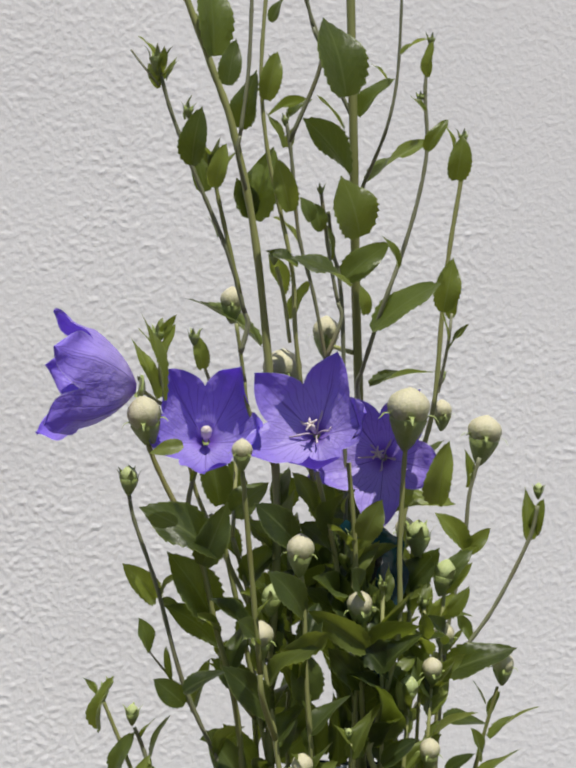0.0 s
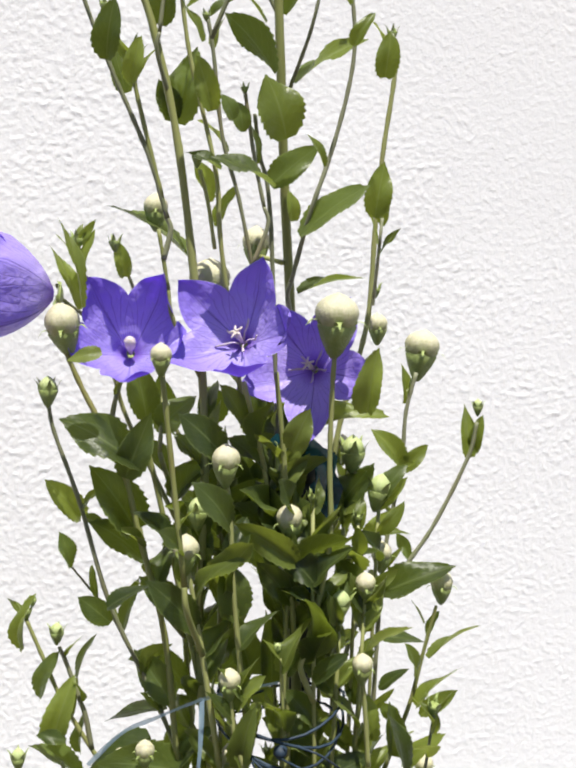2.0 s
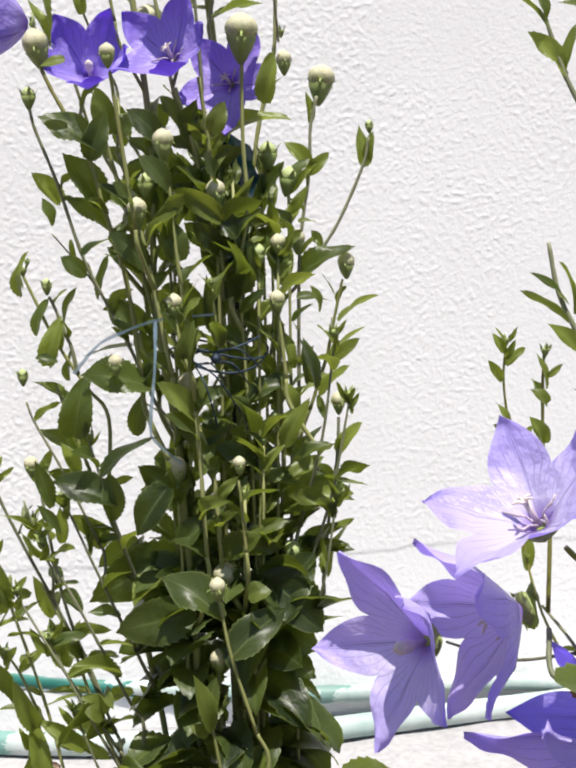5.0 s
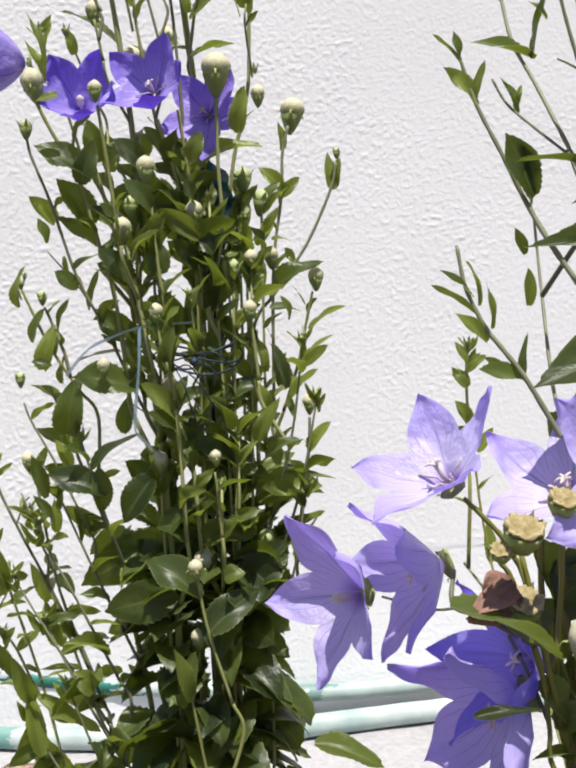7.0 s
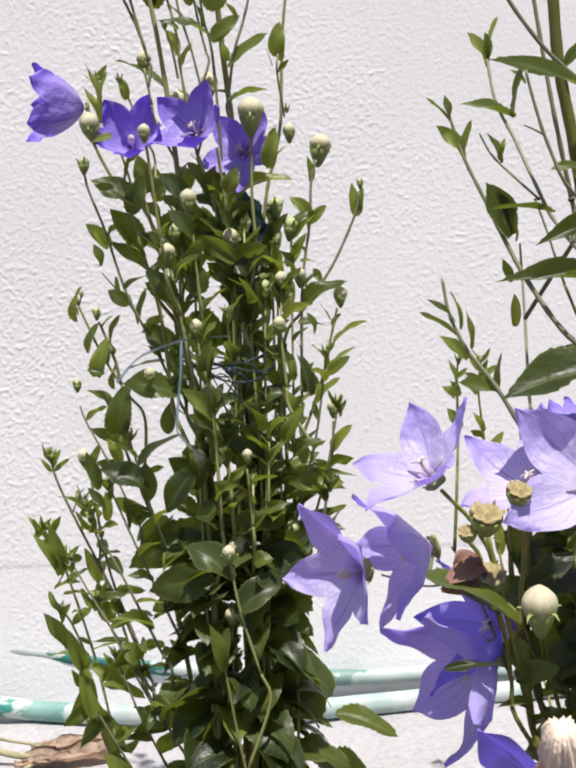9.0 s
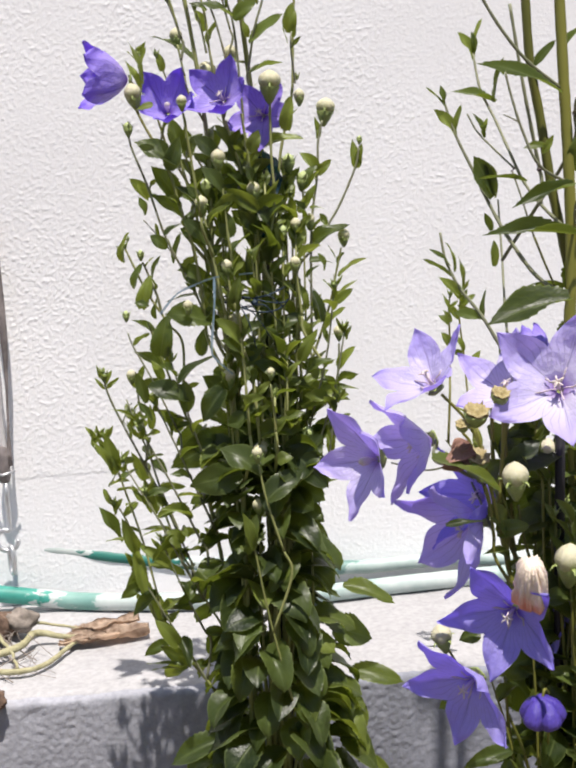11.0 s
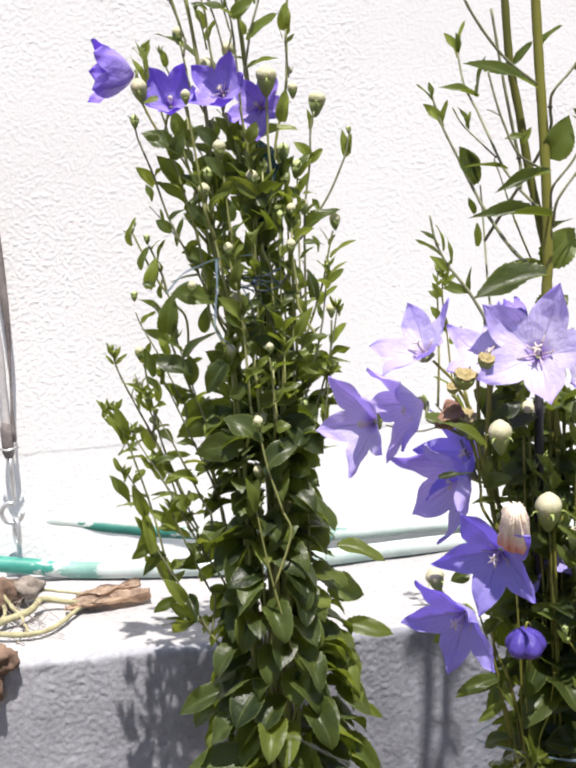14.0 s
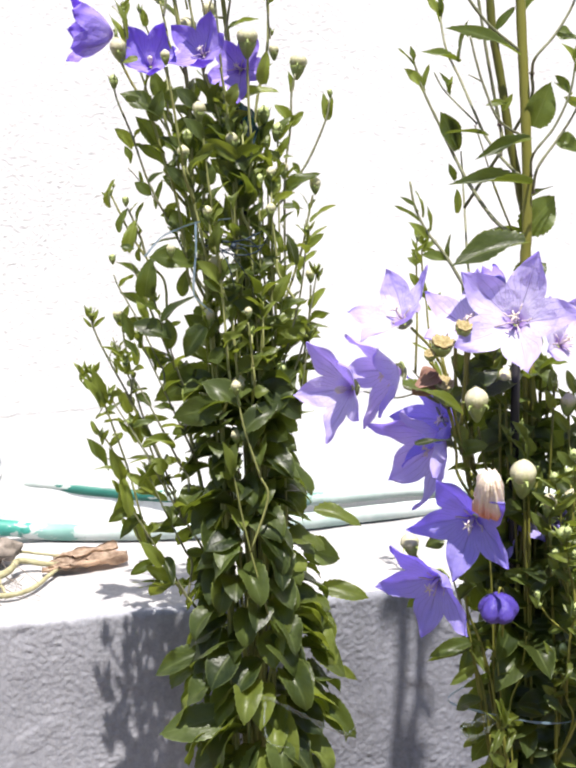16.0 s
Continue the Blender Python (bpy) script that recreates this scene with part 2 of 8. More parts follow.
def ledge():
    edge = lambda x: 0.004 * noise.noise(Vector((x * 9.0, 0, 3))) + 0.0028 * noise.noise(Vector((x * 45.0, 0, 8))) + 0.0012 * noise.noise(Vector((x * 120.0, 0, 2)))
    R = 0.006

    def place_face(x, z, d):
        drop = max(0.0, z - (LEDGE_Z - R)) / R
        return (x, FACE_Y - face_height(x, z) + edge(x) + R * (1 - math.sqrt(max(0.0, 1 - drop * drop))), z + 0.6 * edge(x + 5) * (z / LEDGE_Z))

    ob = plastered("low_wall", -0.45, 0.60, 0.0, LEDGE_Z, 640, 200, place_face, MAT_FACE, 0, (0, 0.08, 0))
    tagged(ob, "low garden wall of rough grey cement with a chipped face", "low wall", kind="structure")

    def place_top(x, y, d):
        lip = max(0.0, (FACE_Y + R + 0.006) - y) / 0.006
        return (x, y + edge(x) * (y / FACE_Y), LEDGE_Z + 0.0015 + 0.0012 * noise.noise(Vector((x * 22, y * 22, 1))) +
                0.0016 * noise.noise(Vector((x * 5, y * 5, 4))) + 0.6 * edge(x + 5) * (y / FACE_Y) - 0.003 * lip * lip)

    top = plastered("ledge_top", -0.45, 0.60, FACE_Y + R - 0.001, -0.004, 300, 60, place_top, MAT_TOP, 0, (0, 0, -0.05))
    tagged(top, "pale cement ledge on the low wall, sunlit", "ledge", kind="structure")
    bm = bmesh.new()
    for x0, x1 in ((-3.0, -0.45), (0.60, 3.0)):
        bmesh.ops.create_cube(bm, size=1.0, matrix=Matrix.Translation(((x0 + x1) / 2, FACE_Y / 2, LEDGE_Z / 2)) @
                              Matrix.Diagonal((x1 - x0, -FACE_Y - 0.006, LEDGE_Z, 1)))
    rest = new("low_wall_rest", link_mesh("low_wall_rest", bm, MAT_FACE, False))
    tagged(rest, "low grey cement wall going on past the view", "low wall", kind="structure")


ledge()


def ground():
    bm = bmesh.new()
    bmesh.ops.create_grid(bm, x_segments=60, y_segments=60, size=30.0)
    for v in bm.verts:
        v.co.z = 0.01 * noise.noise(v.co * 0.8) - 0.006
    ob = new("ground", link_mesh("ground", bm, MAT_SOIL))
    tagged(ob, "brown garden soil in front of the low wall", "ground", kind="structure")


ground()


# ---- plant materials ----
def leaf_material(name, dark, light, vein, through_color, fac):
    m = Mat(name, 0.38, spec=0.40)
    obj = m.t.nodes.new("ShaderNodeUVMap")
    sep = m.t.nodes.new("ShaderNodeSeparateXYZ")
    m.link(obj.outputs[0], sep.inputs[0])
    along, across = sep.outputs[0], m.math('ABSOLUTE', m.math('SUBTRACT', sep.outputs[1], 0.5))
    rib = m.ramp(across, (0.008, (1, 1, 1)), (0.035, (0, 0, 0)))
    wave = m.math('SINE', m.math('MULTIPLY', m.math('SUBTRACT', along, m.math('MULTIPLY', across, 0.75)), 46.0))
    side = m.ramp(wave, (0.9, (0, 0, 0)), (0.99, (0.40, 0.40, 0.40)))
    lines = m.mix(1.0, rib, side, 'LIGHTEN')
    tone = m.math('ADD', m.math('MULTIPLY', m.random(), 0.72), m.math('MULTIPLY', m.noise(2.4, 4, 0.65), 0.66))
    isl = m.t.nodes.new("ShaderNodeNewGeometry").outputs["Random Per Island"]
    tone = m.math('ADD', tone, m.math('MULTIPLY', m.math('SUBTRACT', isl, 0.5), 0.5))
    flat = m.ramp(tone, (0.36, dark), (1.0, light))
    spot = m.ramp(m.noise(9.0, 5, 0.7), (0.62, (1, 1, 1)), (0.78, (0.8, 0.72, 0.5)))
    flat = m.mix(0.5, flat, spot, 'MULTIPLY')
    flat = m.mix(m.ramp(across, (0.44, (0, 0, 0)), (0.495, (0.55, 0.55, 0.55))), flat, vein)
    m.color(m.mix(m.math('MULTIPLY', lines, 0.42), flat, vein))
    m.bump(m.mix(1.0, lines, m.noise(9.0, 3, 0.5), 'ADD'), 0.09, 0.03)
    thr = m.mix(m.math('MULTIPLY', lines, 0.4), through_color, vein)
    m.translucent(thr, fac)
    return m.m


def petal_material(name, heart, rim, glow, veins, fac):
    m = Mat(name, 0.42, spec=0.35)
    uv = m.t.nodes.new("ShaderNodeUVMap")
    sep = m.t.nodes.new("ShaderNodeSeparateXYZ")
    m.link(uv.outputs[0], sep.inputs[0])
    hem = m.t.nodes.new("ShaderNodeUVMap")
    hem.uv_map = "Hem"
    hsep = m.t.nodes.new("ShaderNodeSeparateXYZ")
    m.link(hem.outputs[0], hsep.inputs[0])
    u, s = m.math('ABSOLUTE', m.math('SUBTRACT', m.math('MULTIPLY', sep.outputs[0], 2.0), 1.0)), sep.outputs[1]
    wob = m.math('MULTIPLY', m.math('SUBTRACT', m.noise(3.6, 4, 0.65), 0.5), 0.34)
    mid = m.ramp(u, (0.006, (1, 1, 1)), (0.035, (0, 0, 0)))
    fan = m.math('SINE', m.math('MULTIPLY', m.math('ADD', m.math('DIVIDE', u, m.math('ADD', m.math('MULTIPLY', s, 0.9), 0.30)), wob), 16.0))
    side = m.mix(1.0, m.ramp(fan, (0.86, (0, 0, 0)), (1.0, (1.0, 1.0, 1.0))), m.ramp(m.noise(5.0, 3, 0.6), (0.32, (0.15, 0.15, 0.15)), (0.5, (1, 1, 1))), 'MULTIPLY')
    cross = m.math('SINE', m.math('MULTIPLY', m.math('ADD', m.math('SUBTRACT', s, m.math('MULTIPLY', u, 0.5)), wob), 60.0))
    fine = m.ramp(cross, (0.9, (0, 0, 0)), (1.0, (0.10, 0.10, 0.10)))
    fade = m.ramp(s, (0.35, (1, 1, 1)), (0.92, (0.05, 0.05, 0.05)))
    side = m.mix(1.0, side, (0.6, 0.6, 0.6), 'MULTIPLY')
    lines = m.mix(1.0, m.mix(1.0, m.mix(1.0, mid, side, 'LIGHTEN'), fine, 'LIGHTEN'), fade, 'MULTIPLY')
    tone = m.math('ADD', m.math('MULTIPLY', s, 0.70), m.math('MULTIPLY', m.noise(2.6, 3, 0.5), 0.28))
    base = m.ramp(tone, (0.32, heart), (0.9, rim))
    rnd = m.ramp(m.random(), (0.0, (0.88, 0.86, 0.96)), (1.0, (1.08, 1.06, 1.03)))
    base = m.mix(1.0, base, rnd, 'MULTIPLY')
    # the bright rim highlight of each lobe is painted as a pale hem
    edge = m.ramp(hsep.outputs[0], (0.955, (0, 0, 0)), (0.995, (0.7, 0.7, 0.7)))
    base = m.mix(edge, base, (0.78, 0.74, 0.92))
    eye = m.ramp(s, (0.04, (0.45, 0.30, 0.62)), (0.2, (1, 1, 1)))
    base = m.mix(1.0, base, eye, 'MULTIPLY')
    m.color(m.mix(m.math('MULTIPLY', lines, veins), base, (0.10, 0.05, 0.36)))
    m.bump(m.mix(1.0, lines, m.noise(4.0, 3, 0.5), 'ADD'), 0.2, 0.03)
    thr = m.mix(m.math('MULTIPLY', m.noise(2.0, 3, 0.5), 0.5), glow, tuple(0.7 * c for c in glow))
    m.translucent(m.mix(m.math('MULTIPLY', lines, min(1.0, veins * 1.5)), thr, (0.04, 0.015, 0.24)), fac)
    return m.m


def ramp_material(name, low, high, z0, z1, rough=0.5):
    """A colour that runs along the thing's own axis, as buds and pods do."""
    m = Mat(name, rough, spec=0.4)
    sep = m.t.nodes.new("ShaderNodeSeparateXYZ")
    m.link(m.coords(), sep.inputs[0])
    run = m.math('DIVIDE', m.math('SUBTRACT', sep.outputs[2], z0), z1 - z0)
    run = m.math('ADD', run, m.math('MULTIPLY', m.math('SUBTRACT', m.noise(2.5, 4, 0.6), 0.5), 0.7))
    col = m.ramp(run, (0.1, low), (0.75, high))
    vein = m.ramp(m.noise(7.0, 3, 0.6, m.stretch(2.4, 2.4, 0.25)), (0.45, (0.82, 0.86, 0.74)), (0.6, (1.0, 1.0, 1.0)))
    m.color(m.mix(0.6, col, vein, 'MULTIPLY'))
    m.bump(m.noise(9.0, 4, 0.6), 0.25, 0.03)
    m.b.inputs["Subsurface Weight"].default_value = 0.12
    m.b.inputs["Subsurface Radius"].default_value = (0.003, 0.003, 0.0015)
    return m.m


def stem_material(name, low, high):
    m = Mat(name, 0.5, spec=0.4)
    v = m.stretch(260, 260, 26)
    tone = m.math('ADD', m.math('MULTIPLY', m.random(), 0.5), m.math('MULTIPLY', m.noise(1.0, 4, 0.6, v), 0.5))
    col = m.ramp(tone, (0.2, low), (0.8, high))
    red = m.ramp(m.noise(24.0, 3, 0.6), (0.6, (1, 1, 1)), (0.75, (0.95, 0.72, 0.62)))
    m.color(m.mix(0.6, col, red, 'MULTIPLY'))
    m.bump(m.noise(1.0, 3, 0.6, m.stretch(900, 900, 60)), 0.25, 0.0006)
    return m.m


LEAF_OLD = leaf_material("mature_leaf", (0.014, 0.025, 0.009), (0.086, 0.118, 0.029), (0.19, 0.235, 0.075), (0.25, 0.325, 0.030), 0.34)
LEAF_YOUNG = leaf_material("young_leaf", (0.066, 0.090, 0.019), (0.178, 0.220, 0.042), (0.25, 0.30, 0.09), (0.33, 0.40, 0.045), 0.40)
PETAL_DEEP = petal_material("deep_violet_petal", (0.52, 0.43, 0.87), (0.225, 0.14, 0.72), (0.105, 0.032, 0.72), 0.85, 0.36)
# a paler violet, lifted further toward white to imitate sun on the lobes
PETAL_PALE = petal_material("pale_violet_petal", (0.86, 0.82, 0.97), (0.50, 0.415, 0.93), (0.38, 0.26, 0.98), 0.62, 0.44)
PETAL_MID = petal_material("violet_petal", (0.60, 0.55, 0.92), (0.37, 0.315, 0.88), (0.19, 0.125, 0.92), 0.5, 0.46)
BUD_CREAM = ramp_material("cream_bud", (0.34, 0.365, 0.155), (0.60, 0.555, 0.395), -0.8, 0.9, 0.5)
BUD_GREEN = ramp_material("green_bud", (0.17, 0.24, 0.055), (0.46, 0.52, 0.24), -0.6, 1.1, 0.5)
CALYX = ramp_material("green_calyx", (0.19, 0.25, 0.075), (0.30, 0.36, 0.12), -1.5, 0.5, 0.5)
STEM_GREEN = stem_material("green_stem", (0.19, 0.205, 0.062), (0.335, 0.345, 0.135))
STEM_OLIVE = stem_material("olive_stem", (0.100, 0.104, 0.017), (0.215, 0.210, 0.038))
STEM_THIN = stem_material("thin_stem", (0.125, 0.135, 0.070), (0.24, 0.245, 0.145))
COATS = {}
JOINT = stem_material("dark_joint", (0.05, 0.030, 0.030), (0.10, 0.07, 0.06))
PISTIL = ramp_material("white_pistil", (0.42, 0.32, 0.50), (0.70, 0.60, 0.58), -0.2, 0.6, 0.6)
POD_RIM = ramp_material("dry_pod_rim", (0.24, 0.18, 0.07), (0.60, 0.50, 0.30), 0.0, 1.0, 0.8)
WILT = ramp_material("wilted_petal", (0.80, 0.36, 0.24), (0.85, 0.70, 0.61), -0.4, 0.7, 0.7)
WILT_RED = ramp_material("dried_petal", (0.15, 0.065, 0.05), (0.29, 0.16, 0.12), -0.4, 0.9, 0.8)


# ---- leaves ----
def leaf_mesh(name, peak, fold, bend, twist, teeth, material, wave):
    """A unit leaf whose chord runs along +x, one unit broad: toothed, keeled along the rib, arching over and rolling as it goes."""
    bm = bmesh.new()
    uv = bm.loops.layers.uv.new("UVMap")
    n, half = 22, 3
    line, a = [Vector((0, 0, 0))], 0.5 * bend
    for i in range(n):
        line.append(line[-1] + Vector((math.cos(a), 0, math.sin(a))) / n)
        a -= bend * (0.6 + 0.8 * (i / n)) / n
    tip = line[-1]
    turn = math.atan2(tip.z, tip.x)
    line = [Matrix.Rotation(turn, 3, 'Y') @ p / tip.length for p in line]
    grid = []
    top = peak / (peak + 0.92)
    for i in range(n + 1):
        t = i / n
        w = 0.5 * (t ** peak) * (1 - t) ** 0.92 / ((top ** peak) * (1 - top) ** 0.92)
        w = max(w, 0.012)
        if 0.12 < t < 0.96:
            w *= 1.0 + teeth * (0.5 if i % 2 else -0.5)
        d = (line[min(i + 1, n)] - line[max(i - 1, 0)]).normalized()
        up = Vector((-d.z, 0, d.x))
        ang = twist * t
        row = []
        for j in range(-half, half + 1):
            f = j / half
            y = f * w
            z = fold * abs(y) * (1 - 0.5 * t) - 0.35 * fold * y * y + wave * math.sin(t * 8 + j * 0.9 + 3 * (j > 0)) * abs(f) * 0.3 * math.sin(math.pi * t)
            y2 = y * math.cos(ang) - z * math.sin(ang)
            z2 = z * math.cos(ang) + y * math.sin(ang)
            p = line[i] + up * z2
            row.append((bm.verts.new((p.x - (0.03 * abs(f) if i % 2 else 0.0), y2, p.z)), (t, 0.5 + 0.5 * f)))
        grid.append(row)
    for a, b in zip(grid, grid[1:]):
        for j in range(2 * half):
            quad = (a[j], b[j], b[j + 1], a[j + 1])
            f = bm.faces.new([q[0] for q in quad])
            for loop, q in zip(f.loops, quad):
                loop[uv].uv = q[1]
    return link_mesh(name, bm, material)


rng = random.Random(7)


def leaf_set(name, material, broad, bend=(0.2, 1.3)):
    return [leaf_mesh(name, 0.50 + 0.24 * rng.random(), rng.uniform(0.15, 0.75), rng.uniform(*bend),
                      rng.uniform(-0.7, 0.7), 0.085 if broad else 0.03, material, rng.uniform(0.10, 0.34)) for _ in range(9)]


LEAVES_OLD = leaf_set("leaf", LEAF_OLD, True, (0.2, 1.0))
LEAVES_YOUNG = leaf_set("leaf", LEAF_YOUNG, True)
BRACTS = leaf_set("leaf", LEAF_YOUNG, False)
LEAVES_BROAD = leaf_set("leaf", LEAF_OLD, True, (0.9, 1.9))
# broad leaves in the paler leaf colour, standing in for sunlit ones
LEAVES_LIT = leaf_set("leaf", LEAF_YOUNG, True, (0.8, 1.7))


def leaf(plant, base, tip, width, turn=0.0, young=0, name="leaf"):
    """One leaf from its base to its tip; turn rolls it about its length away from facing the path."""
    b, t = Vector(base), Vector(tip)
    d = t - b
    L = d.length
    x = d.normalized()
    z = Vector((0.05, -1.0, 0.35))
    z = (z - x * z.dot(x))
    if z.length < 0.05:
        z = Vector((0, 0, 1)) - x * x.z
    z.normalize()
    z.rotate(Matrix.Rotation(radians(turn), 3, x))
    y = z.cross(x)
    m = Matrix(((x.x, y.x, z.x, b.x), (x.y, y.y, z.y, b.y), (x.z, y.z, z.z, b.z), (0, 0, 0, 1)))
    pool = (LEAVES_OLD, LEAVES_YOUNG, BRACTS)[young]
    return shared(name, rng.choice(pool), plant, m @ Matrix.Diagonal((L, width, 0.5 * (L + width), 1)))


# ---- stems ----
STALKS, GIRTHS = [], []


def stem(plant, r0, r1, *points, thin=0, crowd=0):
    """A tapering stalk through a few places, thickened a little at its joints."""
    bm = bmesh.new()
    n = max(6, 6 * (len(points) - 1))
    pts = spline(points, n)
    radii = [(r0 + (r1 - r0) * k / n) * (1.0 + (0.10 if r0 < 0.002 else 0.04) * math.sin(k * 2.3 + points[0][0] * 900)) for k in range(n + 1)]
    tube(bm, pts, radii, 8)
    STALKS.append((plant, pts, thin, crowd))
    GIRTHS.append(r0)
    st = part("stem", bm, STEM_THIN if thin else COATS[plant.name], plant)
    if thin and points[0][0] > 0.17:
        bm = bmesh.new()
        tube(bm, [pts[0] - (pts[1] - pts[0]) * 0.05, pts[0].lerp(pts[1], 0.12), pts[0].lerp(pts[1], 0.3)], [r0 * 1.1, r0 * 1.7, r0 * 0.9], 8)
        part("joint", bm, JOINT, st, "dark swollen joint")
    return st


def root_twigs(plant):
    """Leads every twig whose foot touches no other stalk down into the nearest stalk below it."""
    mine = [(k, pts) for k, (owner, pts, thin, crowd) in enumerate(STALKS) if owner is plant]
    for k, pts in mine:
        foot, after = (pts[0], pts[1]) if pts[0].z < pts[-1].z else (pts[-1], pts[-2])
        if foot.z < 0.30:
            continue
        rest = [q for j, other in mine if j != k for q in other]
        if min((q - foot).length for q in rest) < 0.0045:
            continue
        way = (foot - after).normalized()
        lower = [q for q in rest if 0.015 < foot.z - q.z < 0.11 and (q - foot).normalized().dot(way) > 0.90]
        if not lower:
            continue
        goal = min(lower, key=lambda q: (q - foot).length + 1.5 * math.hypot(q.x - foot.x, q.y - foot.y))
        lead = way * 0.3 * (goal - foot).length
        bm = bmesh.new()
        line = spline([tuple(foot - lead * 0.05), tuple(foot + lead), tuple(goal)], 10)
        tube(bm, line, [GIRTHS[k] * (0.97 + 0.02 * i) for i in range(11)], 8)
        part("stem", bm, STEM_THIN if STALKS[k][2] else COATS[plant.name], plant)


# ---- buds, flowers, pods ----
def aim(at, along, size, spin=0.0):
    """A pose at a place whose z axis points along, scaled."""
    q = Vector(along).to_track_quat("Z", "Y")
    return Matrix.Translation(at) @ q.to_matrix().to_4x4() @ Matrix.Rotation(radians(spin), 4, 'Z') @ Matrix.Scale(size, 4)


def balloon_mesh(name, material, tall, point, crease=0.10):
    bm = bmesh.new()
    prof = []
    for k in range(13):
        a = math.pi * k / 12
        r = math.sin(a) ** 0.85
        r *= 1.0 - 0.16 * max(0.0, math.cos(a))
        z = -math.cos(a) * tall * (1.22 if k < 6 else 0.92) + (point * max(0.0, (k - 9) / 3.0) ** 2)
        prof.append((max(r, 0.02), z))
    lathe(bm, prof, 30, 0, lambda a, k: 1.02 - crease * (1 - abs(math.sin(2.5 * a))) ** 2.5 * math.sin(math.pi * k / 12) ** 0.5)
    return link_mesh(name, bm, material)


def calyx_mesh(name, depth, sepal, spread, material=None):
    """A ribbed green cup with five pointed sepals; its rim lies at z = 0."""
    bm = bmesh.new()
    lathe(bm, [(0.12, -depth), (0.34, -depth * 0.8), (0.62, -depth * 0.4), (0.80, -0.08), (0.74, 0.0)], 15, 0,
          lambda a, k: 1.0 + 0.07 * math.cos(5 * a))
    for s in range(5):
        a = 2 * math.pi * s / 5
        rad, tan = Vector((math.cos(a), math.sin(a), 0)), Vector((-math.sin(a), math.cos(a), 0))
        p0 = rad * 0.74
        rows = []
        for k in range(4):
            t = k / 3
            c = p0 + (rad * math.sin(spread * t) + Vector((0, 0, 1)) * math.cos(spread * t)) * sepal * t
            w = (0.30 if sepal > 1 else 0.20) * (1 - t) + 0.015
            rows.append((bm.verts.new(c - tan * w), bm.verts.new(c + rad * 0.07 * (1 - t)), bm.verts.new(c + tan * w)))
        for p, q in zip(rows, rows[1:]):
            bm.faces.new((p[0], p[1], q[1], q[0]))
            bm.faces.new((p[1], p[2], q[2], q[1]))
    return link_mesh(name, bm, material or CALYX)


BALLOONS = {0: balloon_mesh("bud", BUD_CREAM, 0.86, 0.16), 1: balloon_mesh("bud", BUD_GREEN, 1.15, 0.3),
            2: balloon_mesh("bud", BUD_CREAM, 1.0, 0.22)}
# dark violet petal, with the shade it hangs in darkened into the colour
VIOLET_BUD = balloon_mesh("bud", ramp_material("violet_bud", (0.075, 0.048, 0.33), (0.125, 0.085, 0.46), -0.6, 0.6, 0.38), 0.66, 0.0, 0.34)
CUP = calyx_mesh("calyx", 1.45, 0.62, 1.75)
CUP_LONG = calyx_mesh("calyx", 1.5, 1.1, 0.55)


def bud(plant, at, along, diameter, kind=0, name="bud"):
    """A swollen bud in its green cup: kind 0 round cream, 1 small green, 2 tall cream."""
    r = diameter / 2 * (0.78 if kind == 1 else 1.0)
    b = shared(name, BALLOONS[kind], plant, aim(at, along, r, rng.uniform(0, 72)))
    shared("calyx", CUP if kind != 1 else CUP_LONG, b, Matrix.Translation((0, 0, -0.46 if kind != 1 else -0.20)) @ Matrix.Scale(1.11 if kind != 1 else 1.36, 4))
    return b


def sprig(plant, at, along, size):
    """A tiny closed bud: a cup with long sepals pressed upwards."""
    if size >= 0.0035:
        turn = rng.uniform(0, 6.28)
        for k in range(4):
            a, reach = turn + 1.7 * k, rng.uniform(0.009, 0.015)
            foot = Vector(at) - Vector((0, 0, 0.003 + 0.003 * k))
            leaf(plant, foot, foot + Vector((0.7 * math.cos(a), 0.5 * math.sin(a), 0.9)) * reach, reach * rng.uniform(0.28, 0.42), rng.uniform(-60, 60), 1)
    return shared("bud", CUP_LONG, plant, aim(at, along, size, rng.uniform(0, 72)))


